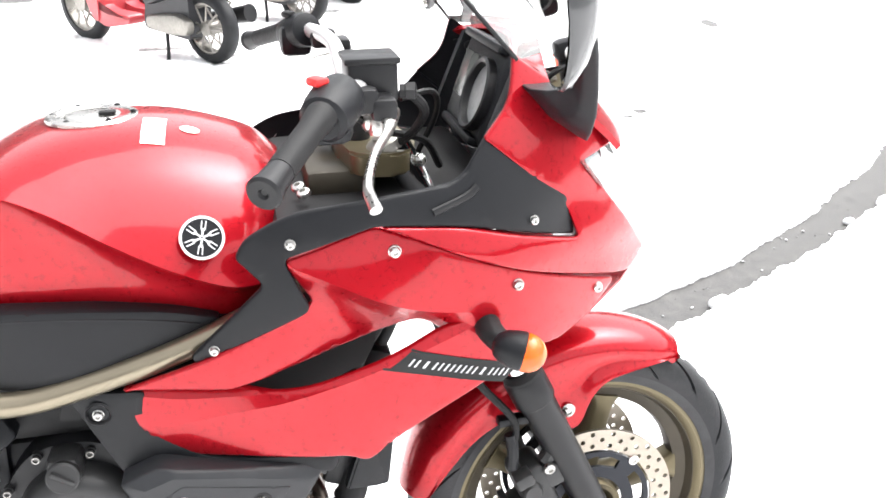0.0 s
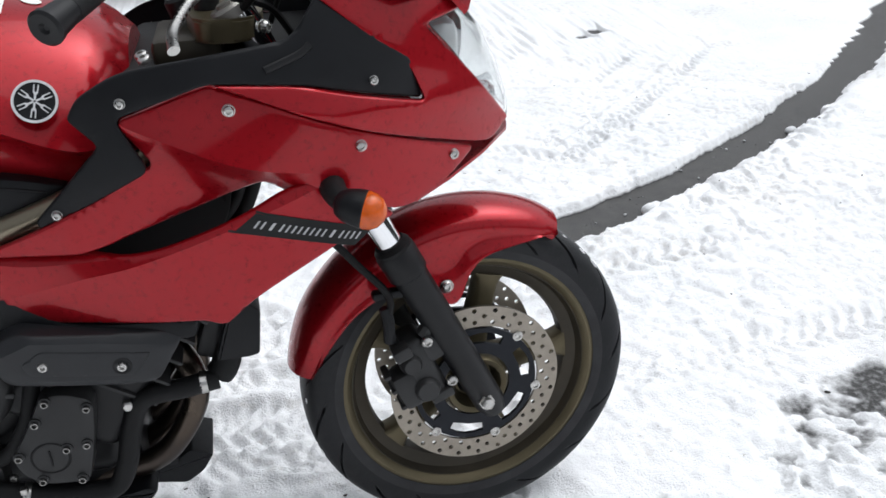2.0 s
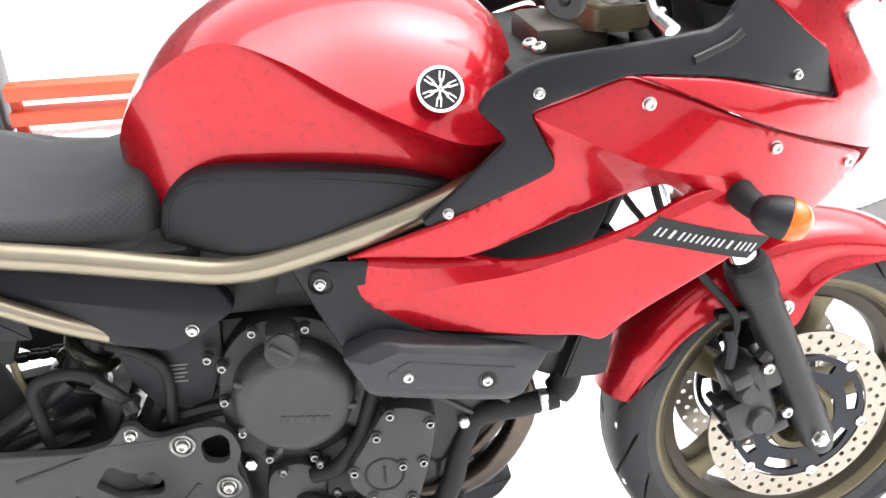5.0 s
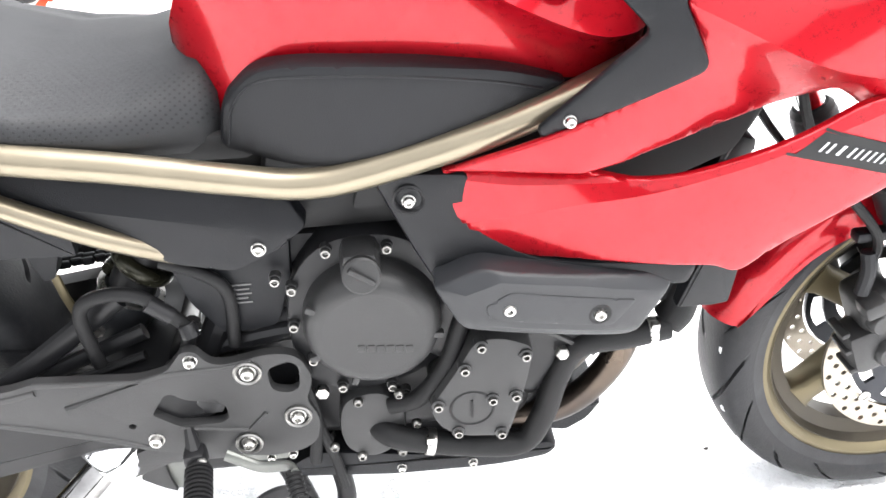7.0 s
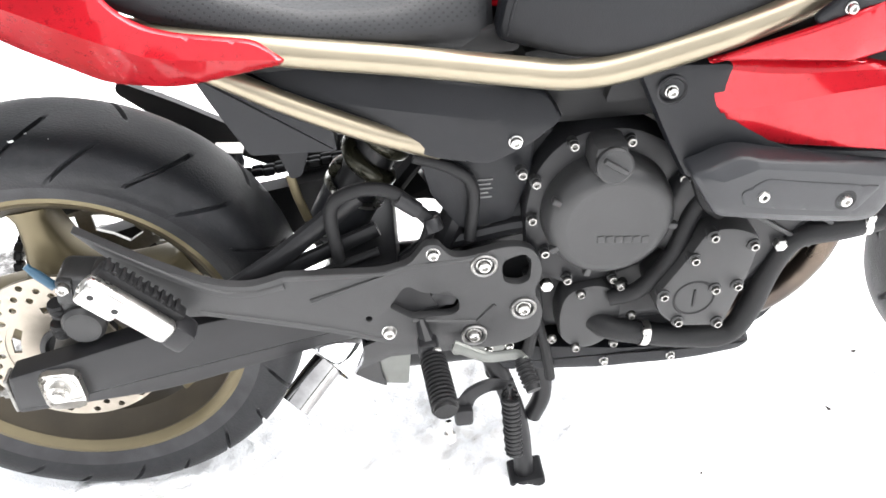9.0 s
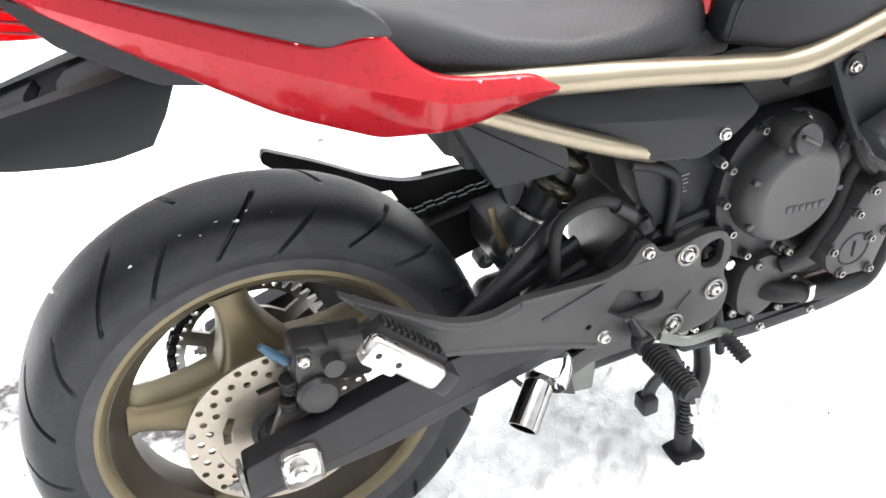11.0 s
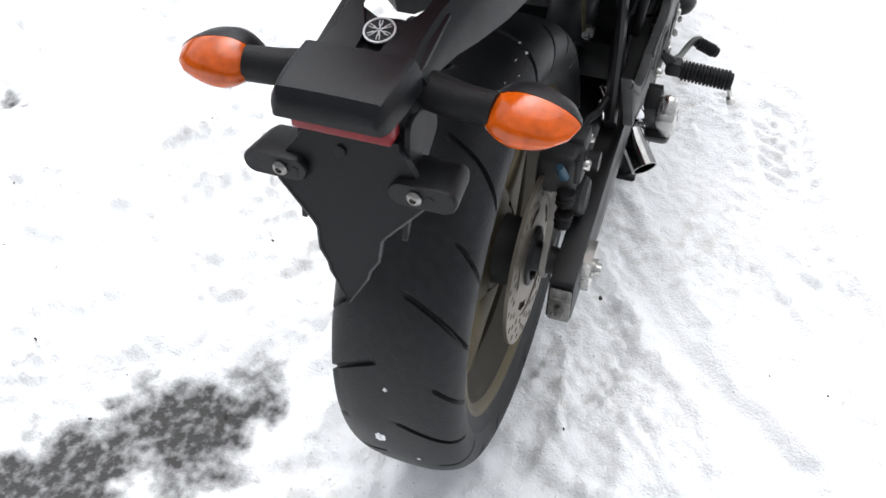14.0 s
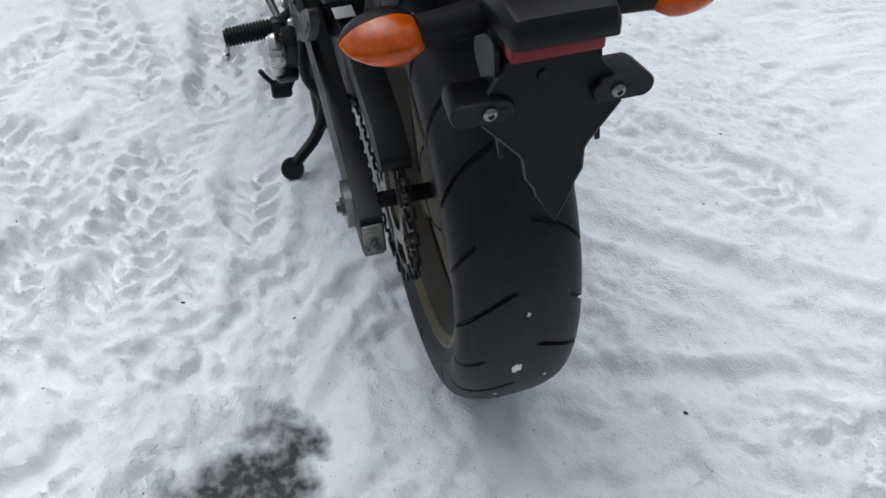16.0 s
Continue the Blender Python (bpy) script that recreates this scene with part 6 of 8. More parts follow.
for x, z in ((0.606, 0.551), (0.602, 0.501), (0.618, 0.451), (0.647, 0.406), (0.648, 0.596), (0.713, 0.595), (0.778, 0.54), (0.705, 0.4), (0.59, 0.565), (0.72, 0.385)):
    b = bmesh.new()
    lathe(b, [(0, -0.008), (0.0068, -0.008), (0.0068, 0.002), (0.0055, 0.002), (0.0055, 0.006), (0, 0.006)], (x, -0.155, z), (0, -1, 0), 16)
    part("bolt_boss", b, ENGINE, engine)
    b = bmesh.new()
    lathe(b, [(0.0027, 0.006), (0.0052, 0.006), (0.005, 0.0085), (0.0032, 0.0085), (0.0027, 0.006)], (x, -0.155, z), (0, -1, 0), 14)
    part("cover_bolt", b, BOLT, engine)
# pick-up cover
b = slab([(0.745, 0.395, 0.02), (0.782, 0.455, 0.02), (0.8, 0.49, 0.015), (0.83, 0.492), (0.868, 0.475, 0.015), (0.858, 0.41, 0.03), (0.838, 0.34, 0.012), (0.78, 0.346, 0.015), (0.755, 0.365, 0.02)], 0.12, 0.2, 0.006, 0.015)
cover = part("pickup_cover", b, ENGINE, engine, "black ignition pick-up cover")
b = bmesh.new()
lathe(b, [(0.023, 0), (0.025, 0.0015), (0.027, 0)], (0.795, -0.2, 0.391), (0, -1, 0), 32, loop=True)
box(b, (0.795, -0.2008, 0.391), (0.003, 0.002, 0.026), 0.0005)
part("inspection_plug", b, DARK, cover)
for x, z in ((0.807, 0.483), (0.857, 0.465), (0.788, 0.452), (0.756, 0.401), (0.778, 0.357), (0.829, 0.349), (0.846, 0.406), (0.819, 0.404)):
    b = bmesh.new()
    lathe(b, [(0, -0.01), (0.008, -0.01), (0.008, 0.002), (0.006, 0.003), (0, 0.003)], (x, -0.2, z), (0, -1, 0), 14)
    part("bolt_boss", b, ENGINE, cover)
    b = bmesh.new()
    lathe(b, [(0.0027, 0.003), (0.0052, 0.003), (0.005, 0.0075), (0.0032, 0.0075), (0.0027, 0.003)], (x, -0.2, z), (0, -1, 0), 14)
    part("cover_bolt", b, BOLT, cover)
# water pump and hoses
b = slab([(0.635, 0.35, 0.02), (0.645, 0.39, 0.02), (0.69, 0.4, 0.02), (0.72, 0.37, 0.02), (0.715, 0.31, 0.02), (0.675, 0.285, 0.02), (0.64, 0.305, 0.02)], 0.10, 0.165, 0.01, 0.02)
pump = part("water_pump", b, ENGINE, engine, "black water pump housing")
for x, z in ((0.663, 0.388), (0.628, 0.318), (0.66, 0.298), (0.712, 0.395), (0.71, 0.3), (0.73, 0.345)):
    b = bmesh.new()
    bolt(b, (x, -0.166, z), 0.0062, 0.007)
    part("cover_bolt", b, BOLT, pump)
b = bmesh.new()
tube(b, curve([(0.68, -0.15, 0.335), (0.7, -0.172, 0.332), (0.738, -0.175, 0.321), (0.8, -0.172, 0.303), (0.858, -0.17, 0.298), (0.884, -0.168, 0.335), (0.902, -0.166, 0.4), (0.926, -0.167, 0.443), (0.985, -0.166, 0.45), (1.032, -0.16, 0.453)], 8), 0.0152, 18)
hose = part("coolant_hose", b, GRIP, engine, "thick black coolant hose")
for c, d in (((0.745, -0.175, 0.319), (1, 0, -0.25)), ((1.012, -0.162, 0.452), (1, 0, 0.05))):
    b = bmesh.new()
    lathe(b, [(0.015, -0.005), (0.0167, -0.005), (0.0167, 0.005), (0.015, 0.005)], c, d, 24, loop=True)
    box(b, (c[0], c[1] - 0.012, c[2] + 0.015), (0.01, 0.01, 0.01), 0.002)
    part("hose_clamp", b, STEEL, hose, "bright hose clamp")
b = bmesh.new()
tube(b, curve([(0.70, -0.165, 0.375), (0.735, -0.172, 0.39), (0.77, -0.175, 0.44), (0.79, -0.17, 0.5), (0.81, -0.165, 0.53)], 6), 0.011, 12)
tube(b, curve([(0.60, -0.15, 0.42), (0.61, -0.155, 0.36), (0.6, -0.15, 0.28)], 6), 0.008, 10)
tube(b, curve([(0.785, -0.17, 0.56), (0.80, -0.18, 0.52), (0.82, -0.18, 0.5)], 6), 0.009, 10)
part("breather_hose", b, GRIP, engine)
b = bmesh.new()
lathe(b, [(0, 0), (0.008, 0), (0.008, 0.01), (0, 0.012)], (0.622, -0.15, 0.398), (0, -1, 0), 6)
part("oil_sender", b, STEEL, engine)
b = bmesh.new()
lathe(b, [(0, 0), (0.0085, 0), (0.0085, 0.008), (0.006, 0.01), (0, 0.01)], (0.905, -0.17, 0.44), (0, -1, 0), 6)
part("engine_mount_bolt", b, STEEL, engine)
# cylinder fins and plugs on the slanted block
for k in range(5):
    b = bmesh.new()
    box(b, (0, 0, 0), (0.2, 0.35, 0.006), 0.002, Matrix.Translation((0.862 + 0.022 * k, 0, 0.49 + 0.03 * k)) @ Matrix.Rotation(radians(35), 4, "Y"))
    part("cylinder_fin", b, ENGINE, engine)
# exhaust headers
b = bmesh.new()
for y in (-0.12, -0.045, 0.045, 0.12):
    tube(b, curve([(0.94, y, 0.52), (0.985, y, 0.475), (0.995, y, 0.41), (0.965, y, 0.345), (0.915, y * 0.9, 0.292), (0.83, y * 0.7, 0.262), (0.7, y * 0.5, 0.25)], 6), 0.0185, 14)
part("exhaust_header", b, HEAT, engine, "heat-tinted steel exhaust headers")
# belly pan
for s in (-1, 1):
    b = slab([(0.56, 0.262, 0.01), (0.6, 0.285), (0.74, 0.262, 0.02), (0.86, 0.257, 0.02), (0.9, 0.264, 0.008), (0.914, 0.252, 0.008), (0.9, 0.236, 0.01), (0.83, 0.226, 0.03), (0.7, 0.228), (0.57, 0.242)], 0.05, 0.142, 0.01, 0.012, side=s)
    pan = part("belly_pan", b, PLASTIC, bike, "black plastic belly pan")
    screws([(0.707, 0.143, 0.244), (0.80, 0.143, 0.241)], s, 0.0075, pan)
part("belly_fin", slab([(0.86, 0.235), (0.915, 0.225), (0.958, 0.252, 0.006), (0.995, 0.236, 0.006), (0.975, 0.205, 0.01), (0.945, 0.186, 0.008), (0.86, 0.205)], -0.05, 0.05, 0.006, 0.01), PLASTIC, bike, "black front end of the belly pan")
b = bmesh.new()
box(b, (0.76, 0, 0.243), (0.36, 0.12, 0.02), 0.006)
part("belly_floor", b, PLASTIC, bike)
# radiator
b = bmesh.new()
turn = Matrix.Translation((1.058, 0, 0.585)) @ Matrix.Rotation(radians(20), 4, "Y")
box(b, (0, 0, 0), (0.035, 0.3, 0.22), 0.008, turn)
rad = part("radiator", b, SATIN, bike, "black radiator behind the front wheel")
for k in range(13):
    b = bmesh.new()
    box(b, (0.019, 0, -0.096 + 0.016 * k), (0.006, 0.28, 0.004), 0.001, turn)
    part("radiator_fin", b, DARK, rad)
for s in (-1, 1):
    b = slab([(1.034, 0.488), (1.05, 0.535), (1.07, 0.59), (1.105, 0.56), (1.096, 0.49, 0.004), (1.08, 0.487)], 0.12, 0.172, 0.005, 0.006, side=s)
    part("radiator_cowl", b, PLASTIC, bike, "black radiator side cowl")
    b = bmesh.new()
    tube(b, curve([(1.035, s * 0.15, 0.456), (1.045, s * 0.15, 0.47), (1.055, s * 0.14, 0.5)], 4), 0.021, 14)
    part("radiator_outlet", b, GRIP, bike)
# near-black block fills the gap under the tank; recess shade in its colour
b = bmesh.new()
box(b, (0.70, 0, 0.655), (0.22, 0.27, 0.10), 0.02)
part("cylinder_head_cover", b, DARK, engine, "near-black cylinder head cover filling a gap")
# added filler plates, near-black to pass for the darkness of the gap
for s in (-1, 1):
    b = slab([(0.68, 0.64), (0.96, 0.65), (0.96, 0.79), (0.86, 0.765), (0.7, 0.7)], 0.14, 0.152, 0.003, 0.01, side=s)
    part("gap_plate", b, DARK, bike, "near-black filler plate beside the air box")
# inside of the air opening: frame, air box, hoses; its shade is coloured in
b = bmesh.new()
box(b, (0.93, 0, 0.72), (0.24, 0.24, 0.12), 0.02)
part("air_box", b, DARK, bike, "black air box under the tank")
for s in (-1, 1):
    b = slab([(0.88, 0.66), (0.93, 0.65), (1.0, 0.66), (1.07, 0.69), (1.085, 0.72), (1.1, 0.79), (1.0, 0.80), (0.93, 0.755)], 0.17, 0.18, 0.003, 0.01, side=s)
    part("duct_inner", b, DARK, bike, "near-black backing plate behind fairing opening")
    b = bmesh.new()
    tube(b, curve([(0.9, s * 0.15, 0.66), (1.0, s * 0.15, 0.70), (1.08, s * 0.13, 0.78), (1.12, s * 0.11, 0.86)], 6), 0.016, 12)
    part("down_tube", b, SATIN, bike, "black frame down tube")
    b = bmesh.new()
    tube(b, curve([(1.06, s * 0.17, 0.68), (1.075, s * 0.172, 0.72), (1.088, s * 0.172, 0.765), (1.098, s * 0.165, 0.81)], 6), 0.008, 10)
    tube(b, curve([(1.075, s * 0.125, 0.66), (1.105, s * 0.12, 0.705), (1.123, s * 0.115, 0.75), (1.135, s * 0.1, 0.81)], 6), 0.013, 12)
    tube(b, curve([(1.05, s * 0.14, 0.67), (1.09, s * 0.135, 0.715), (1.105, s * 0.13, 0.76), (1.11, s * 0.12, 0.81)], 6), 0.01, 12)
    part("wiring_loom", b, GRIP, bike, "black hoses inside the fairing opening")

# ---- rear: swing arm, plates, pegs, stand, exhaust ----
for s in (-1, 1):
    b = slab([(-0.065, 0.271), (-0.059, 0.333, 0.006), (0.02, 0.352, 0.02), (0.15, 0.385, 0.05), (0.33, 0.41, 0.05), (0.47, 0.43), (0.5, 0.38), (0.42, 0.35, 0.04), (0.30, 0.325, 0.06), (0.13, 0.285, 0.04)], 0.122, 0.155, 0.006, 0.008, side=s)
    arm = part("swing_arm", b, SATIN, bike, "satin black box-section swing arm")
    b = bmesh.new()
    box(b, (-0.065, s * 0.139, 0.3), (0.006, 0.029, 0.055), 0.003)
    box(b, (-0.068, s * 0.139, 0.312), (0.004, 0.02, 0.012), 0.002)
    box(b, (-0.068, s * 0.139, 0.283), (0.004, 0.022, 0.008), 0.002)
    lathe(b, [(0, 0), (0.007, 0), (0.007, 0.012), (0.004, 0.012), (0.004, 0.018), (0, 0.018)], (-0.066, s * 0.139, 0.296), (-1, 0, 0), 6)
    part("chain_adjuster", b, CAST, arm, "cast aluminium chain adjuster end cap")
    b = bmesh.new()
    box(b, (0.006, s * 0.156, 0.312), (0.05, 0.005, 0.06), 0.012)
    lathe(b, [(0, 0), (0.02, 0), (0.02, 0.003), (0.0135, 0.004), (0.0135, 0.014), (0.009, 0.014), (0.008, 0.02), (0, 0.02)], (0.002, s * 0.157, 0.312), (0, s, 0), 6 if s > 0 else 24)
    part("axle_nut", b, STEEL if s < 0 else BOLT, arm, "bright axle nut and washer plate")
b = bmesh.new()
tube(b, [(0, -0.15, 0.312), (0, 0.15, 0.312)], 0.012, 14)
part("rear_axle", b, SATIN, bike)
b = bmesh.new()
box(b, (0.4, 0, 0.4), (0.09, 0.25, 0.07), 0.015)
part("swing_arm_bridge", b, SATIN, bike)
# swing-arm stays on the upper side
for s in (-1,):
    b = bmesh.new()
    tube(b, [(0.2, s * 0.135, 0.4), (0.3, s * 0.12, 0.455), (0.4, s * 0.1, 0.52)], 0.014, 10, flat=0.7)
    tube(b, [(0.24, s * 0.125, 0.41), (0.33, s * 0.11, 0.44), (0.42, s * 0.1, 0.47)], 0.011, 10, flat=0.7)
    part("swing_arm_stay", b, SATIN, bike, "black swing arm stay")

# rear calliper
b = bmesh.new()
turn = Matrix.Translation((0.05, -0.1, 0.425)) @ Matrix.Rotation(radians(10), 4, "Y")
box(b, (0.004, 0, 0.004), (0.06, 0.056, 0.058), 0.012, turn, 3)
box(b, (0.04, -0.006, 0.026), (0.05, 0.04, 0.03), 0.008, turn)
box(b, (-0.014, -0.026, 0.014), (0.02, 0.012, 0.036), 0.004, turn)
tube(b, [turn @ Vector((0.02, -0.03, 0.012)), turn @ Vector((0.02, -0.046, 0.012))], 0.013, 14)
cal = part("rear_caliper", b, ENGINE, bike, "black rear brake caliper")
b = bmesh.new()
lathe(b, [(0, 0), (0.027, 0), (0.027, 0.016), (0.0225, 0.022), (0.02, 0.0205), (0, 0.0205)], turn @ Vector((0.004, -0.018, -0.034)), (0, -1, 0), 28)
part("piston_cover", b, ENGINE, cal)
b = bmesh.new()
box(b, (0.05, -0.004, 0.012), (0.07, 0.03, 0.03), 0.008, turn)
box(b, (0.055, 0.004, -0.02), (0.06, 0.018, 0.05), 0.008, turn)
part("caliper_bracket", b, ENGINE, cal)
part("torque_plate", slab([(-0.026, 0.306, 0.012), (-0.012, 0.285, 0.012), (0.018, 0.287, 0.012), (0.066, 0.372, 0.01), (0.075, 0.42, 0.008), (0.03, 0.425, 0.008)], 0.099, 0.108, 0.002, 0.006, side=-1), ALU, cal, "dull cast aluminium torque plate")
for p, r in (((-0.014, -0.032, 0.022), 0.0085), ((0.075, -0.02, 0.014), 0.0075)):
    b = bmesh.new()
    bolt(b, turn @ Vector(p), r, 0.008)
    part("caliper_bolt", b, STEEL, cal)
for zz in (-0.012, -0.044):
    b = bmesh.new()
    lathe(b, [(0, 0), (0.011, 0), (0.0125, 0.004), (0.0105, 0.008), (0.0125, 0.012), (0.0105, 0.016), (0.012, 0.02), (0.008, 0.024), (0, 0.024)], turn @ Vector((-0.03, -0.018, zz)), (0, 0.1, -1), 16)
    part("rubber_boot", b, GRIP, cal)
b = bmesh.new()
tube(b, [(-0.003, -0.11, 0.472), (0.0, -0.111, 0.467), (0.006, -0.111, 0.458), (0.022, -0.112, 0.438)], lambda t: 0.0045 if t < 0.5 else 0.0062, 12)
part("bleed_cap", b, material("blue_cap", (0.02, 0.06, 0.1), 0.5, vary=0.2), cal, "blue bleed nipple cap")
b = bmesh.new()
tube(b, curve([turn @ Vector((0.045, -0.012, 0.035)), turn @ Vector((0.075, -0.014, 0.04)), (0.19, -0.12, 0.43), (0.3, -0.125, 0.42), (0.42, -0.12, 0.45)], 6), 0.0055, 8)
part("brake_hose", b, GRIP, cal)

# footpeg plates: cast plate with a long arm back to the pillion peg
for s in (-1, 1):
    tail = [(0.086, 0.553, 0.005), (0.155, 0.501, 0.02), (0.216, 0.461, 0.02), (0.263, 0.449, 0.02), (0.305, 0.46, 0.006)] if s < 0 else [(0.074, 0.55, 0.01), (0.08, 0.567, 0.01), (0.15, 0.529, 0.03), (0.227, 0.48, 0.03), (0.28, 0.457, 0.03), (0.33, 0.455, 0.03)]
    under = [(0.277, 0.391, 0.04), (0.205, 0.415, 0.012), (0.183, 0.414, 0.01), (0.165, 0.447, 0.01)] if s < 0 else [(0.29, 0.4, 0.03), (0.234, 0.43, 0.03), (0.186, 0.458, 0.03), (0.13, 0.498, 0.02)]
    out = rounded(tail + [(0.423, 0.452, 0.02), (0.455, 0.461, 0.01), (0.4745, 0.486, 0.006), (0.489, 0.486, 0.006), (0.503, 0.466, 0.01), (0.52, 0.463, 0.01), (0.573, 0.474, 0.02), (0.603, 0.467, 0.016), (0.616, 0.43, 0.02), (0.603, 0.4, 0.012), (0.617, 0.37, 0.02), (0.61, 0.333, 0.016), (0.588, 0.318, 0.014), (0.544, 0.314, 0.02), (0.494, 0.328, 0.02), (0.435, 0.335, 0.02), (0.405, 0.344, 0.02), (0.359, 0.364, 0.03)] + under, 0.01, 5)
    oval = rounded([(0.566, 0.418, 0.012), (0.564, 0.452, 0.012), (0.592, 0.46, 0.015), (0.601, 0.45, 0.014), (0.599, 0.42, 0.015), (0.588, 0.413, 0.014)], 0.012, 4)
    trap = rounded([(0.425, 0.398, 0.004), (0.444, 0.426, 0.006), (0.453, 0.427, 0.005), (0.464, 0.417), (0.511, 0.405, 0.01), (0.511, 0.382, 0.008), (0.502, 0.376, 0.006), (0.452, 0.376)], 0.008, 3)
    drill = [Vector((0.399 + 0.0045 * math.cos(k * 0.5236), 0.383 + 0.0045 * math.sin(k * 0.5236))) for k in range(12)]
    bm = cutout([[tuple(p) for p in out], [tuple(p) for p in oval], [tuple(p) for p in trap], [tuple(p) for p in drill]], s * 0.155, s * 0.168)
    bmesh.ops.recalc_face_normals(bm, faces=bm.faces)
    rim_edges = [e for e in bm.edges if len(e.link_faces) == 2 and e.calc_face_angle() > 1.2 and abs(e.verts[0].co.y - s * 0.168) < 1e-5 and abs(e.verts[1].co.y - s * 0.168) < 1e-5]
    bmesh.ops.bevel(bm, geom=rim_edges, offset=0.003, segments=2, profile=0.6, affect="EDGES", clamp_overlap=True)
    plate = part("footrest_plate", bm, ENGINE, bike, "black cast footrest plate with pillion arm", 25)
    plate.matrix_basis = pose(0, 0, 0.012 if s > 0 else 0)
    screws([(0.543, 0.1685, 0.449), (0.591, 0.1685, 0.376), (0.528, 0.1685, 0.34), (0.422, 0.1685, 0.359)], s, 0.0115, plate, 0.008, "plate_bolt")
    for x, z in ((0.543, 0.449), (0.591, 0.376), (0.528, 0.34)):
        b = bmesh.new()
        lathe(b, [(0.0125, 0), (0.0165, 0), (0.0165, 0.003), (0.0148, 0.0045), (0.0125, 0.003)], (x, s * 0.168, z), (0, s, 0), 24, loop=True)
        part("bolt_washer", b, BOLT, plate)
    screws([(0.483, 0.168, 0.473)], s, 0.01, plate, 0.008, "plate_bolt")
    b = bmesh.new()
    tube(b, curve([(0.105, s * 0.167, 0.532), (0.165, s * 0.168, 0.487), (0.222, s * 0.168, 0.449), (0.263, s * 0.168, 0.44), (0.305, s * 0.168, 0.447)], 5), 0.0045, 8, flat=0.6)
    tube(b, [(0.305, s * 0.168, 0.4575), (0.423, s * 0.168, 0.4495), (0.333, s * 0.168, 0.42)], 0.004, 8, flat=0.6, closed=True)
    tube(b, curve([(0.423, s * 0.168, 0.4495), (0.456, s * 0.168, 0.457), (0.52, s * 0.168, 0.459), (0.55, s * 0.168, 0.466)], 5), 0.0035, 8, flat=0.6)
    tube(b, [(0.452, s * 0.168, 0.372), (0.531, s * 0.168, 0.361), (0.555, s * 0.168, 0.386)], 0.003, 6)
    if s < 0:
        tube(b, curve([(0.2, s * 0.168, 0.42), (0.277, s * 0.168, 0.396), (0.359, s * 0.168, 0.369), (0.41, s * 0.168, 0.348)], 5), 0.0035, 8, flat=0.6)
    part("plate_rib", b, ENGINE, plate)
    # pillion peg, folded
    b = bmesh.new()
    turn = Matrix.Translation((0.138, s * 0.203, 0.474 + (0.012 if s > 0 else 0))) @ Matrix.Rotation(radians(48), 4, "Y")
    box(b, (0, s * 0.012, 0), (0.115, 0.022, 0.032), 0.01, turn, 3)
    box(b, (-0.03, s * 0.012, -0.004), (0.05, 0.024, 0.034), 0.006, turn)
    peg = part("pillion_peg", b, STEEL, bike, "folded pillion footrest with bright metal underside")
    b = bmesh.new()
    box(b, (0.005, -s * 0.008, 0.008), (0.11, 0.02, 0.03), 0.005, turn)
    for k in range(10 if s < 0 else 0):
        box(b, (-0.045 + 0.01 * k, -s * 0.008, 0.024), (0.005, 0.018, 0.006), 0.001, turn)
    part("peg_rubber", b, GRIP, peg, "ribbed black rubber")
    for dx in (-0.042, -0.012):
        b = bmesh.new()
        lathe(b, [(0, 0), (0.0038, 0), (0.0038, 0.0012), (0, 0.0012)], turn @ Vector((dx, s * 0.0232, -0.002)), (0, s, 0), 14)
        part("peg_hole", b, DARK, peg)
    b = bmesh.new()
    box(b, (0.068, 0, -0.002), (0.03, 0.034, 0.036), 0.008, turn)
    part("peg_hinge", b, SATIN, peg)
    # rider's peg
    b = bmesh.new()
    p0, p1 = Vector((0.472, s * 0.2, 0.34)), Vector((0.48, s * 0.285, 0.33))
    L = (p1 - p0).length
    prof = [(0, 0), (0.0135, 0)]
    for k in range(13):
        c0 = L * (0.08 + 0.07 * k)
        prof += [(0.0135, c0 - 0.0022), (0.0168, c0 - 0.0015), (0.0168, c0 + 0.0015), (0.0135, c0 + 0.0022)]
    lathe(b, prof + [(0.0135, L), (0, L)], p0, p1 - p0, 18)
    peg = part("footpeg", b, GRIP, bike, "ribbed black rubber footpeg")
    b = bmesh.new()
    box(b, (0.468, s * 0.19, 0.346), (0.026, 0.026, 0.026), 0.006)
    tube(b, [(0.462, s * 0.168, 0.372), (0.468, s * 0.188, 0.35)], lambda t: 0.006 + 0.005 * t, 8)
    part("peg_mount", b, SATIN, peg)
    b = bmesh.new()
    bolt(b, (0.478, s * 0.203, 0.352), 0.0055, 0.004, (0, s, 0))
    part("pivot_bolt", b, STEEL, peg)
    b = bmesh.new()
    lathe(b, [(0, 0), (0.004, 0), (0.004, 0.014), (0.007, 0.016), (0.007, 0.026), (0, 0.028)], (0.482, s * 0.284, 0.313), (0.02, s * 0.3, -0.95), 10)
    part("feeler_bolt", b, STEEL, peg, "bright feeler bolt under the peg")
    # pedal
    b = bmesh.new()
    if s < 0:
        tube(b, curve([(0.5, s * 0.18, 0.335), (0.54, s * 0.19, 0.32), (0.575, s * 0.205, 0.333), (0.585, s * 0.22, 0.335)], 6), 0.0085, 10, flat=0.6)
    else:
        tube(b, curve([(0.46, s * 0.18, 0.33), (0.56, s * 0.19, 0.33), (0.63, s * 0.2, 0.34)], 6), 0.007, 10)
    pedal = part("foot_pedal", b, GREENGREY, bike, "grey steel foot pedal")
    b = bmesh.new()
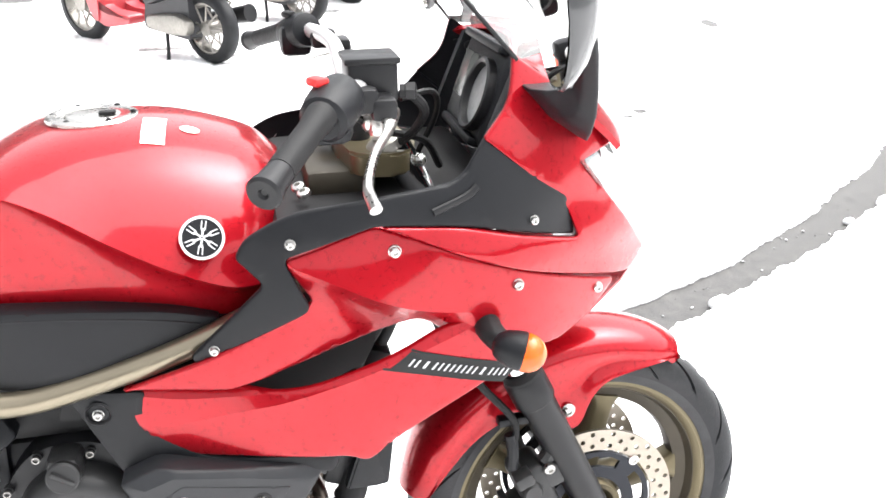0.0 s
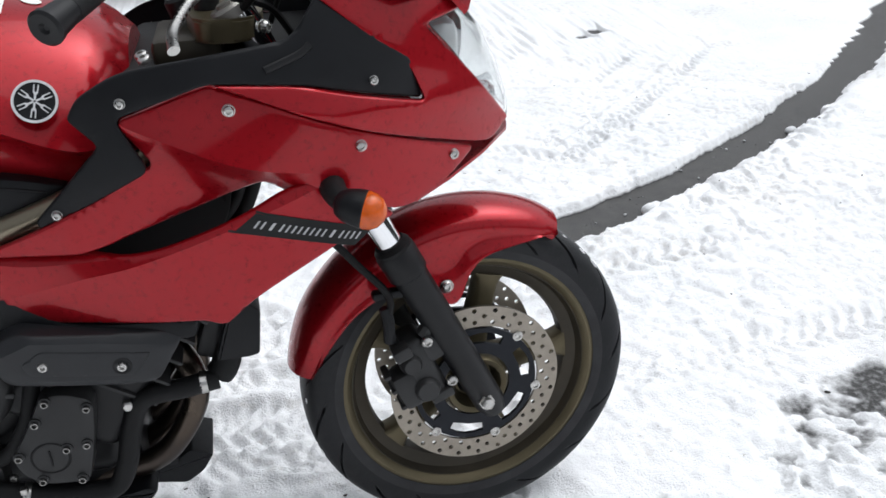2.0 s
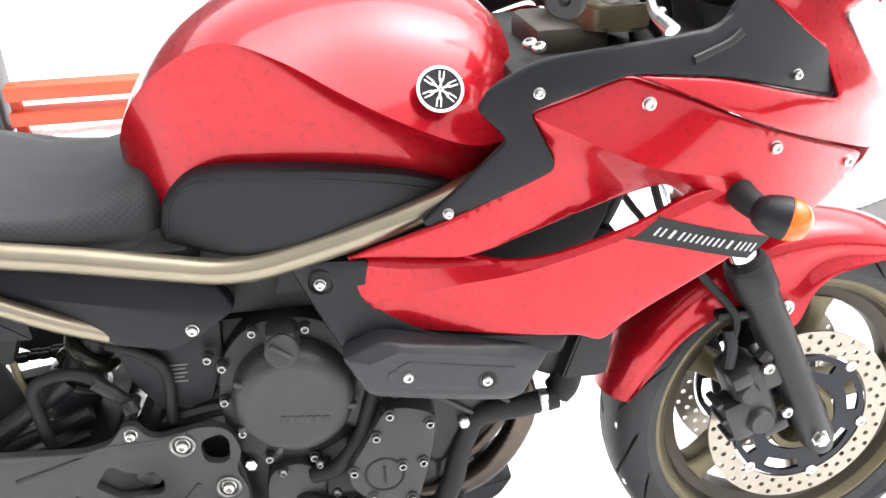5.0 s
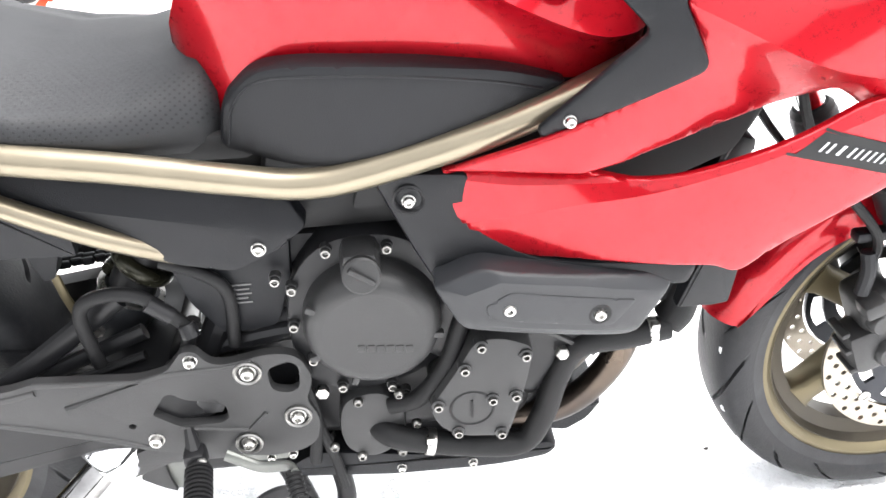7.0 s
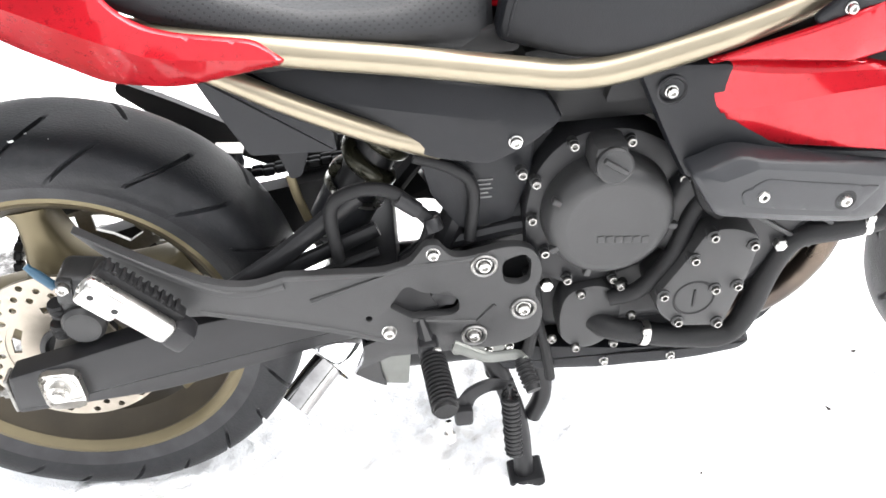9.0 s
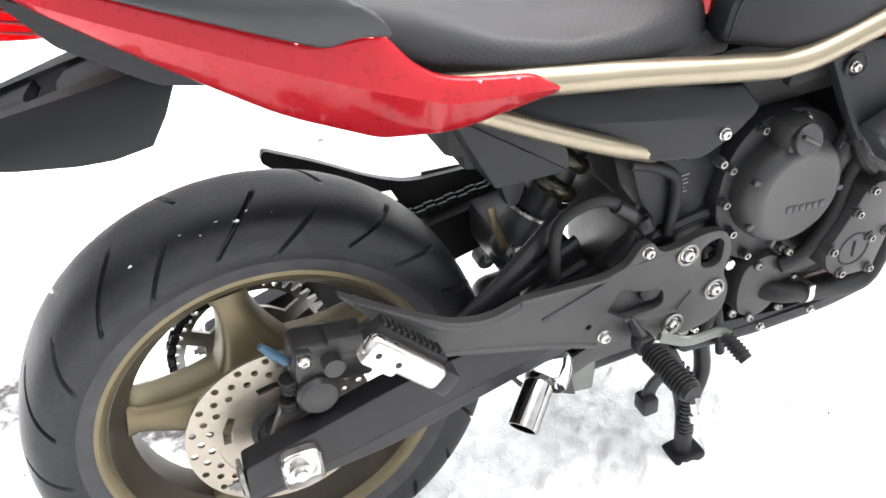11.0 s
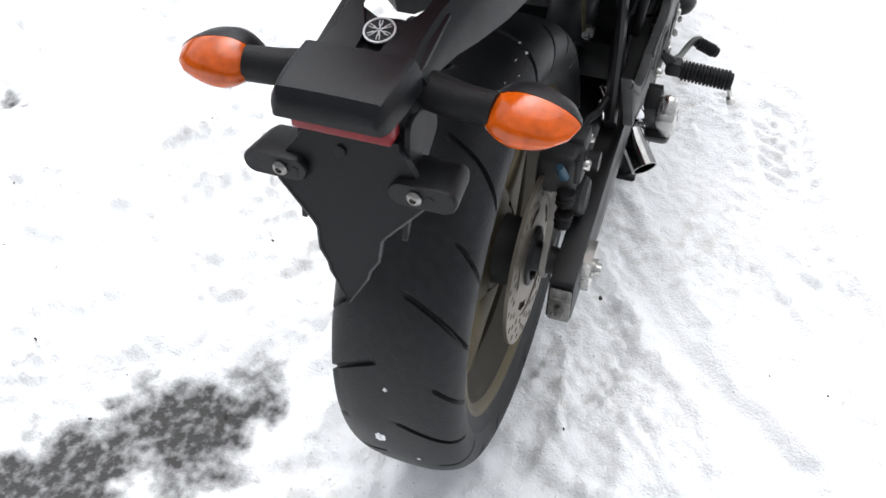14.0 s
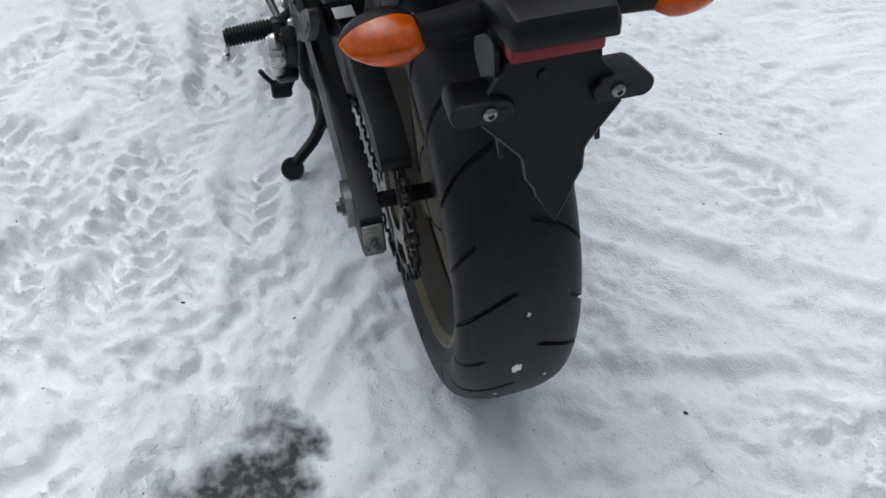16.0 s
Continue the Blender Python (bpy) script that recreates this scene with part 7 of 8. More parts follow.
    q0, q1 = Vector((0.58 if s < 0 else 0.63, s * 0.214, 0.333)), Vector((0.59 if s < 0 else 0.64, s * 0.25, 0.313 if s < 0 else 0.335))
    L = (q1 - q0).length
    prof = [(0, 0), (0.0092, 0)]
    for k in range(6):
        c0 = L * (0.15 + 0.13 * k)
        prof += [(0.0092, c0 - 0.002), (0.0112, c0 - 0.001), (0.0112, c0 + 0.001), (0.0092, c0 + 0.002)]
    lathe(b, prof + [(0.0092, L), (0, L)], q0, q1 - q0, 14)
    part("pedal_rubber", b, GRIP, pedal)
# linkage arm with a rubber stop under the left footrest
b = bmesh.new()
tube(b, curve([(0.45, 0.17, 0.36), (0.43, 0.183, 0.31), (0.415, 0.19, 0.265), (0.412, 0.2, 0.255)], 6), 0.0085, 10)
tube(b, [(0.41, 0.215, 0.26), (0.408, 0.232, 0.286), (0.405, 0.238, 0.3)], 0.0045, 8)
arm = part("linkage_arm", b, SATIN, bike, "black gear linkage arm")
b = bmesh.new()
lathe(b, [(0, 0), (0.013, 0), (0.0165, 0.004), (0.0165, 0.031), (0.013, 0.035), (0, 0.035)], (0.412, 0.19, 0.252), (0, 1, 0.05), 18)
part("rubber_stop", b, GRIP, arm)
# brake master cylinder, its lines and bracket behind the plate
b = bmesh.new()
box(b, (0.5, -0.14, 0.41), (0.06, 0.03, 0.05), 0.008)
lathe(b, [(0, 0), (0.018, 0), (0.018, 0.012), (0.01, 0.016), (0, 0.016)], (0.495, -0.152, 0.405), (0, -1, 0), 6)
part("master_cylinder", b, SATIN, bike, "black rear master cylinder")
b = bmesh.new()
tube(b, curve([(0.44, -0.15, 0.43), (0.425, -0.152, 0.424), (0.5, -0.153, 0.415)], 4), 0.004, 6)
part("return_spring", b, STEEL, bike)
b = bmesh.new()
tube(b, curve([(0.37, -0.13, 0.45), (0.37, -0.14, 0.53), (0.40, -0.145, 0.555), (0.44, -0.145, 0.55), (0.475, -0.145, 0.515), (0.485, -0.145, 0.5)], 8), 0.0082, 12)
tube(b, curve([(0.47, -0.14, 0.59), (0.51, -0.145, 0.575), (0.535, -0.145, 0.545), (0.53, -0.14, 0.47)], 8), 0.0075, 12)
tube(b, curve([(0.49, -0.14, 0.51), (0.47, -0.14, 0.46), (0.45, -0.135, 0.44)], 6), 0.008, 12)
part("fluid_hose", b, GRIP, bike, "black hoses behind footrest plate")
b = bmesh.new()
lathe(b, [(0, 0), (0.009, 0), (0.011, 0.004), (0.011, 0.016), (0, 0.018)], (0.484, -0.15, 0.512), (0.3, -0.4, -1), 10)
tube(b, [(0.447, -0.147, 0.542), (0.47, -0.147, 0.522)], 0.01, 12)
part("hose_joint", b, SATIN, bike)
# shock absorber: a canister, a bright spring seat and a thick coil spring
a0, a1 = Vector((0.352, -0.03, 0.412)), Vector((0.48, -0.03, 0.635))
d = (a1 - a0).normalized()
b = bmesh.new()
tube(b, [a0, a1], 0.029, 24)
sh = part("shock_absorber", b, SATIN, bike, "black rear shock absorber with thick coil spring")
b = bmesh.new()
lathe(b, [(0, 0.0), (0.016, 0.0), (0.032, 0.012), (0.037, 0.02), (0.038, 0.082), (0.034, 0.088), (0, 0.088)], a0, d, 32)
part("spring_seat", b, GREY, sh, "black lower spring seat")
b = bmesh.new()
lathe(b, [(0.034, 0.084), (0.0412, 0.084), (0.0412, 0.0885), (0.034, 0.0895)], a0, d, 32, loop=True)
part("seat_ring", b, STEEL, sh, "bright ring of the spring seat")
b = bmesh.new()
u = d.cross(Vector((0, 1, 0))).normalized()
tube(b, [a0 + d * (0.1 + 0.15 * k / 96) + (u * math.cos(k * 0.235) + Vector((0, 1, 0)) * math.sin(k * 0.235)) * 0.029 for k in range(97)], 0.0125, 14)
part("coil_spring", b, OLIVE, sh, "dark olive coil spring")
b = bmesh.new()
box(b, (0.352, -0.03, 0.43), (0.036, 0.05, 0.05), 0.01)
part("shock_linkage", b, SATIN, bike)
b = bmesh.new()
lathe(b, [(0, 0), (0.012, 0), (0.012, 0.01), (0.008, 0.012), (0.008, 0.016), (0, 0.016)], (0.35, -0.056, 0.452), (0, -1, 0), 6)
part("linkage_bolt", b, STEEL, bike)
b = bmesh.new()
tube(b, [(0.32, -0.056, 0.53), (0.325, -0.058, 0.5), (0.334, -0.06, 0.465)], 0.006, 10, flat=0.5)
part("linkage_strut", b, BRONZE, bike, "dull metal strut beside the shock absorber")
part("cover_tab", slab([(0.312, 0.6), (0.358, 0.6), (0.339, 0.553, 0.004), (0.326, 0.551, 0.004)], 0.075, 0.1, 0.002, 0.003), PLASTIC, bike, "black tab below the side cover")
# splash wall ahead of the wheel, battery box: near-black, the gap's shade coloured in
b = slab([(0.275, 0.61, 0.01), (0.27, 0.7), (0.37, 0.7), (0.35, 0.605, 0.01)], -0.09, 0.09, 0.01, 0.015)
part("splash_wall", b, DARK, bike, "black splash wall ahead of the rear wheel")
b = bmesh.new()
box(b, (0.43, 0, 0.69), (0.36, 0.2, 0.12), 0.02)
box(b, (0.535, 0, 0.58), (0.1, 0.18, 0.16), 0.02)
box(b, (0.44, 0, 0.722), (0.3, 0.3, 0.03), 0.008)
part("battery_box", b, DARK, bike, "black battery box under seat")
for s in (-1, 1):
    b = slab([(0.245, 0.715), (0.262, 0.672), (0.292, 0.608, 0.006), (0.388, 0.604, 0.006), (0.386, 0.64), (0.33, 0.69)], 0.05, 0.14, 0.006, 0.012, side=s)
    part("rear_side_cover", b, PLASTIC, bike, "matt black cover behind subframe tube")
    SC = [(0.285, 0.72, 0.01), (0.36, 0.712, 0.03), (0.56, 0.674, 0.02), (0.615, 0.664, 0.006), (0.634, 0.634, 0.006), (0.598, 0.607, 0.01), (0.552, 0.585, 0.012), (0.49, 0.597), (0.4, 0.645)]
    sc = part("side_cover", panel(SC, lambda x, z: ramp(x, [0.28, 0.55, 0.66], [0.143, 0.166, 0.168]) - 0.45 * max(0, z - 0.688 + 0.19 * (x - 0.3)), side=s, thick=0.02, roll=0.004, step=0.014, lines=([(0.28, 0.6918), (0.45, 0.6595), (0.66, 0.6196)],)), PLASTIC, bike, "matt black side cover under the seat")
    screws([(0.581, 0.1685, 0.613)], s, 0.0095, sc)
    b = slab([(0.47, 0.605), (0.61, 0.62), (0.605, 0.55, 0.01), (0.582, 0.487, 0.01), (0.52, 0.48, 0.01), (0.488, 0.53)], 0.09, 0.135, 0.004, 0.01, side=s)
    low = part("lower_side_cover", b, PLASTIC, bike, "black lower side cover with a small label")
    for k, w in enumerate((0.03, 0.024, 0.028, 0.018, 0.026)):
        b = bmesh.new()
        box(b, (0.545, s * 0.1355, 0.548 - 0.006 * k), (w, 0.001, 0.002), 0)
        part("label_bar", b, material("faint_print", (0.1, 0.1, 0.1), 0.5, vary=0.05) if not bpy.data.materials.get("faint_print") else bpy.data.materials["faint_print"], low, smooth=False)
    b = bmesh.new()
    box(b, (0.62, s * 0.1, 0.495), (0.06, 0.03, 0.035), 0.006)
    part("cross_member", b, GREENGREY, bike)
    b = bmesh.new()
    tube(b, [(0.5, s * 0.12, 0.455), (0.58, s * 0.13, 0.475), (0.62, s * 0.13, 0.478)], 0.012, 10)
    tube(b, [(0.44, s * 0.1, 0.4), (0.5, s * 0.12, 0.46), (0.56, s * 0.105, 0.58), (0.6, s * 0.1, 0.66)], 0.018, 10)
    part("frame_lower_tube", b, SATIN, bike, "black lower frame tube")

# chain side
spr = [(0.109 + 0.006 * (1 if (i % 4) in (1, 2) else -1), 2 * math.pi * i / 180) for i in range(180)]
bm = cutout([[(r * math.cos(a), RR + r * math.sin(a)) for r, a in spr], ring_points(0, RR, 0.048, 40)] + [[(r * math.cos(a), RR + r * math.sin(a)) for r, a in [(0.096, c - 0.4), (0.098, c - 0.2), (0.0985, c), (0.098, c + 0.2), (0.096, c + 0.4), (0.07, c + 0.36), (0.068, c), (0.07, c - 0.36)]] for c in (2 * math.pi * k / 6 for k in range(6))], 0.091, 0.097)
part("sprocket", bm, BOLT, rear_wheel, "worn steel rear sprocket with large openings", smooth=False)
link = bmesh.new()
box(link, (0, 0, 0), (0.017, 0.003, 0.012), 0.003)
me = bpy.data.meshes.new("chain_link")
link.to_mesh(me)
link.free()
me.materials.append(SATIN)
b = bmesh.new()
tube(b, [(-0.114, 0.094, RR), (-0.1145, 0.094, RR + 0.002)], 0.003, 6)
chain = part("chain", b, SATIN, bike, "dark greasy drive chain")
path = [(0.116 * math.cos(q), RR + 0.116 * math.sin(q)) for q in [radians(80 + 200 * k / 21) for k in range(22)]]
path += [(0.02 + 0.55 * k / 34, RR - 0.116 + 0.087 * k / 34) for k in range(35)]
path = [(0.575 - 0.555 * k / 34, 0.484 - (0.368 - RR) * k / 34) for k in range(35)] + path
for i in range(len(path) - 1):
    (x0, z0), (x1, z1) = path[i], path[i + 1]
    for dy in (-0.006, 0.006):
        o = new("chain_link", me)
        o.parent = chain
        o.matrix_basis = Matrix.Translation(((x0 + x1) / 2, 0.094 + dy + (0.0015 if i % 2 else -0.0015), (z0 + z1) / 2)) @ Matrix.Rotation(-math.atan2(z1 - z0, x1 - x0), 4, "Y")
b = slab([(-0.075, 0.432, 0.012), (-0.02, 0.462, 0.02), (0.1, 0.48, 0.03), (0.232, 0.483, 0.01), (0.24, 0.452, 0.01), (0.1, 0.44, 0.03), (0.0, 0.425, 0.02), (-0.06, 0.405, 0.012)], 0.078, 0.12, 0.004, 0.01, side=1)
part("chain_guard", b, PLASTIC, bike, "black plastic chain guard")
b = bmesh.new()
box(b, (0, 0, 0), (0.04, 0.03, 0.0015), 0.0005, Matrix.Translation((0.222, 0.105, 0.487)) @ Matrix.Rotation(radians(6), 4, "Y"))
part("chain_label", b, WHITE, bike, "white label on chain side")

# exhaust: short silencer under the engine with a chrome turned-down tip
b = bmesh.new()
box(b, (0.48, 0, 0.265), (0.3, 0.2, 0.11), 0.035, None, 4)
sil = part("silencer", b, SATIN, bike, "black underslung silencer with chrome tip")
b = bmesh.new()
lathe(b, [(0.03, -0.05), (0.034, -0.04), (0.0385, -0.015), (0.038, 0.004), (0.036, 0.008), (0.0335, 0.004), (0.032, -0.015), (0.026, -0.05)], (0.342, -0.142, 0.301), (-0.68, -0.6, -0.42), 40, loop=True)
part("tip_collar", b, CHROME, sil, "polished chrome collar")
b = bmesh.new()
pts = curve([(0.395, -0.1, 0.335), (0.362, -0.127, 0.314), (0.328, -0.156, 0.292), (0.291, -0.187, 0.266)], 7)
n0 = len(pts)
rings = []
for sgn, order in ((1, range(n0)), (0.86, range(n0 - 1, -1, -1))):
    for i in order:
        t = (pts[min(i + 1, n0 - 1)] - pts[max(i - 1, 0)]).normalized()
        sd = t.cross(Vector((0.03, 1, 0.02))).normalized()
        ov = sd.cross(t)
        rings.append([b.verts.new(pts[i] + (sd * math.cos(q) + ov * math.sin(q)) * 0.0205 * sgn) for q in (2 * math.pi * j / 24 for j in range(24))])
bridge(b, rings, loop=True)
part("exhaust_tip", b, DIM_CHROME, sil, "chrome turned-down exhaust tip, dark reflections in its colour")
b = bmesh.new()
rings = [[b.verts.new((x, y, z)) for y, z in ((-0.15, 0.335 + d), (-0.152, 0.315 + d), (-0.14, 0.29 + d), (-0.12, 0.28 + d), (-0.115, 0.285 + d), (-0.135, 0.296 + d), (-0.146, 0.315 + d), (-0.145, 0.335 + d))] for x, d in ((0.37, -0.02), (0.42, 0.0), (0.5, 0.0))]
bridge(b, rings)
part("heat_shield", b, ENGINE, sil, "black heat shield")
b = bmesh.new()
tube(b, [(0.6, -0.1, 0.255), (0.7, -0.05, 0.25)], 0.026, 14)
part("link_pipe", b, HEAT, sil)

part("silencer_plate", slab([(0.402, 0.285, 0.004), (0.447, 0.275, 0.004), (0.44, 0.208, 0.006), (0.403, 0.215, 0.006)], 0.104, 0.112, 0.002, 0.006), GREENGREY, sil, "grey-green silencer end plate")
part("tip_shield", slab([(0.366, 0.243, 0.006), (0.402, 0.285, 0.006), (0.404, 0.24, 0.006), (0.41, 0.213, 0.004), (0.39, 0.224, 0.01)], 0.112, 0.117, 0.001, 0.006), ENGINE, sil, "grey shield beside the exhaust tip")

# centre stand
for s in (-1, 1):
    b = bmesh.new()
    tube(b, curve([(0.545, s * 0.105, 0.27), (0.57, s * 0.125, 0.21), (0.592, s * 0.132, 0.12), (0.602, s * 0.127, 0.0), (0.603, s * 0.126, -0.015)], 6), 0.0145, 14)
    leg = part("centre_stand_leg", b, SATIN, bike, "black tubular centre stand leg")
    b = slab([(0.575, -0.03), (0.578, 0.012), (0.63, 0.018), (0.635, -0.03)], 0.105, 0.15, 0.004, 0.006, side=s)
    part("stand_foot", b, SATIN, leg, "flat steel stand foot in snow")
b = bmesh.new()
tube(b, [(0.56, -0.11, 0.21), (0.56, 0.11, 0.21)], 0.012, 12)
part("stand_cross_tube", b, SATIN, bike)
b = bmesh.new()
tube(b, curve([(0.58, -0.13, 0.205), (0.548, -0.14, 0.217), (0.522, -0.145, 0.207), (0.511, -0.145, 0.18)], 6), 0.012, 10, flat=0.5)
box(b, (0.511, -0.147, 0.178), (0.026, 0.03, 0.03), 0.005)
part("stand_lug", b, SATIN, bike, "black centre stand lug")
b = bmesh.new()
tube(b, [(0.576 + 0.006 * k / 160 + 0.0115 * math.cos(k * 0.55), -0.152 + 0.0115 * math.sin(k * 0.55), 0.205 - 0.118 * k / 160) for k in range(161)], 0.0026, 6)
tube(b, [(0.576, -0.152, 0.225), (0.576, -0.152, 0.2)], 0.003, 6)
part("stand_spring", b, SATIN, bike, "black coil spring of the stand")
# side stand and stand pedal, on the other side
b = bmesh.new()
tube(b, curve([(0.57, 0.14, 0.27), (0.535, 0.152, 0.195), (0.522, 0.128, 0.135), (0.49, 0.152, 0.085), (0.452, 0.207, 0.05)], 8), 0.0115, 12)
stand = part("side_stand", b, SATIN, bike, "folded black side stand")
b = bmesh.new()
lathe(b, [(0, -0.006), (0.02, -0.006), (0.023, 0), (0.02, 0.006), (0, 0.006)], (0.446, 0.214, 0.045), (-0.75, 0.1, 0.65), 20)
part("stand_pad", b, SATIN, stand)
b = bmesh.new()
tube(b, curve([(0.61, -0.11, 0.29), (0.625, -0.115, 0.22), (0.628, -0.12, 0.17), (0.612, -0.125, 0.13)], 6), 0.013, 12)
part("stand_brace", b, SATIN, bike, "black centre stand brace")
b = bmesh.new()
tube(b, curve([(0.60, -0.14, 0.4), (0.612, -0.15, 0.34), (0.625, -0.15, 0.28), (0.632, -0.15, 0.23)], 6), 0.007, 10)
part("drain_hose", b, GRIP, bike, "black drain hose")
b = bmesh.new()
box(b, (0.535, -0.15, 0.31), (0.07, 0.01, 0.035), 0.004)
box(b, (0.55, -0.155, 0.325), (0.06, 0.012, 0.012), 0.003)
pb = part("pedal_bracket", b, GREENGREY, bike, "grey zinc pedal bracket")
screws([(0.545, 0.157, 0.318), (0.548, 0.157, 0.3), (0.575, 0.157, 0.303)], -1, 0.007, pb)
b = bmesh.new()
box(b, (0.45, -0.13, 0.315), (0.09, 0.02, 0.05), 0.008)
part("stand_bracket", b, SATIN, bike)

# ---- tail ----
LENS = [(-0.06, 0.915, 0.857, 0.108), (-0.12, 0.925, 0.855, 0.104), (-0.148, 0.93, 0.856, 0.092), (-0.168, 0.934, 0.86, 0.072), (-0.182, 0.938, 0.878, 0.058), (-0.198, 0.942, 0.908, 0.046), (-0.212, 0.946, 0.935, 0.035)]
b = bmesh.new()
rings = []
for x, zt, zb, w in LENS:
    rings.append([b.verts.new((x, w * math.copysign(abs(math.cos(q)) ** 0.6, math.cos(q)), (zt + zb) / 2 + (zt - zb) / 2 * math.copysign(abs(math.sin(q)) ** 0.7, math.sin(q)))) for q in (2 * math.pi * j / 28 for j in range(28))])
bridge(b, rings)
lampo = part("tail_light", b, REDLENS, bike, "red faceted tail light lens", 30)


def on_lens(x, v, s, out=0.0):
    """A point on the lens at x, with v from -1 (bottom) to 1 (top)."""
    zt, zb, w = (float(np.interp(-x, [-r[0] for r in LENS], [r[c] for r in LENS])) for c in (1, 2, 3))
    sq = abs(v) ** (1 / 0.7)
    return Vector((x, s * ((w + out) * math.sqrt(max(0.0, 1 - sq * sq)) ** 0.6), (zt + zb) / 2 + (zt - zb) / 2 * v))


for s in (-1, 1):
    for v in (-0.5, -0.22, 0.06, 0.34):
        b = bmesh.new()
        tube(b, [on_lens(-0.1 - 0.0065 * k, v + 0.012 * k, s, 0.0) for k in range(9)], lambda t: 0.0028 * (1 - 0.7 * t), 8, flat=0.6)
        part("lens_rib", b, REFLECTOR, lampo)
    b = bmesh.new()
    tube(b, [on_lens(-0.062 - 0.015 * k, 0.72, s, -0.001) for k in range(11)], 0.0055, 10, flat=0.5)
    part("lens_rim", b, RED, lampo, "glossy rim along the lens")
    # small amber bead on the lens, a glint made as a solid spot
    b = bmesh.new()
    bmesh.ops.create_icosphere(b, subdivisions=2, radius=0.003, matrix=Matrix.Translation(on_lens(-0.163, 0.2, s, -0.002)) @ Matrix.Diagonal((1, 0.7, 1.6, 1)))
    part("lens_glint", b, AMBER, lampo, "amber bead that paints a glint on the lens")
b = bmesh.new()
rings = []
for x, z, w in [(0.06, 0.9, 0.12), (-0.05, 0.935, 0.11), (-0.12, 0.952, 0.098), (-0.18, 0.96, 0.072), (-0.222, 0.958, 0.036)]:
    rings.append([b.verts.new((x, w * u, z + 0.012 * (1 - u * u))) for u in [-1 + 2 * j / 8 for j in range(9)]] + [b.verts.new((x, w * u, z - 0.018)) for u in [1 - 2 * j / 8 for j in range(9)]])
bridge(b, rings)
part("tail_cover", b, RED, bike, "glossy red tail cover", 50)
for s in (-1, 1):
    b = slab([(-0.15, 0.924, 0.004), (-0.104, 0.86, 0.006), (-0.07, 0.835), (-0.03, 0.806), (0.03, 0.79), (0.06, 0.8), (0.0, 0.835), (-0.1, 0.915)], 0.06, 0.1125, 0.004, 0.01, side=s)
    part("tail_lower_cover", b, PLASTIC, bike, "matt black cover beside tail light")
b = bmesh.new()
box(b, (0.06, 0, 0.80), (0.3, 0.2, 0.05), 0.02, Matrix.Rotation(radians(12), 4, "Y") @ Matrix.Translation((-0.16, 0, 0.03)))
part("undertray", b, PLASTIC, bike, "black undertray below the tail")

# number plate carrier: two arms down to a lamp housing, with a web between
for s in (-1, 1):
    b = bmesh.new()
    rings = []
    for x, zt, zb, y0, y1 in [(0.02, 0.824, 0.802, 0.05, 0.09), (-0.013, 0.818, 0.8, 0.045, 0.088), (-0.03, 0.813, 0.766, 0.041, 0.086), (-0.05, 0.808, 0.736, 0.038, 0.083), (-0.09, 0.8, 0.728, 0.036, 0.077), (-0.125, 0.794, 0.728, 0.035, 0.071), (-0.18, 0.784, 0.733, 0.033, 0.06), (-0.215, 0.777, 0.739, 0.028, 0.053), (-0.25, 0.77, 0.744, 0.012, 0.05), (-0.2805, 0.766, 0.742, 0.01, 0.053)]:
        rings.append([b.verts.new((x, s * y, z)) for y, z in ((y0, zt), (y1 - 0.012, zt), (y1, zt - 0.014), (y1 + 0.002, zb), (y1 - 0.003, zb - 0.001), (y1 - 0.005, zt - 0.017), (y1 - 0.015, zt - 0.005), (y0, zt - 0.005))])
    bridge(b, rings)
    part("carrier_arm", b, PLASTIC, bike, "matt black number plate carrier arm", 40)
# chevron webs between the arms: x of front and rear edge in the middle and at the sides, half width
for f0, f1, r0, r1, w in ((-0.01, -0.01, -0.129, -0.106, 0.045), (-0.158, -0.143, -0.203, -0.176, 0.039), (-0.228, -0.207, -0.2825, -0.2825, 0.048)):
    b = bmesh.new()
    rings = []
    for u in (-1, -0.6, -0.2, 0.2, 0.6, 1):
        k = min(1, abs(u) * 1.15)
        xf, xr = f0 + (f1 - f0) * k, r0 + (r1 - r0) * k
        zf, zr = (0.8175 + 0.19 * x - 0.004 - 0.004 * (1 - k) for x in (xf, xr))
        rings.append([b.verts.new((x, w * u, z)) for x, z in ((xf, zf - 0.012), (xf - 0.003, zf), (xr, zr), (xr + 0.004, zr - 0.016), (xr + 0.007, zr - 0.015), (xr + 0.006, zr - 0.004), (xf - 0.006, zf - 0.004), (xf + 0.001, zf - 0.013))])
    bridge(b, rings)
    part("carrier_web", b, PLASTIC, bike, "", 25)
emblem((-0.249, -0.001, 0.7695), (-0.3, 0, 0.95), 0.0138, bike, "carrier_badge", bright=PRINT)
b = bmesh.new()
rings = []
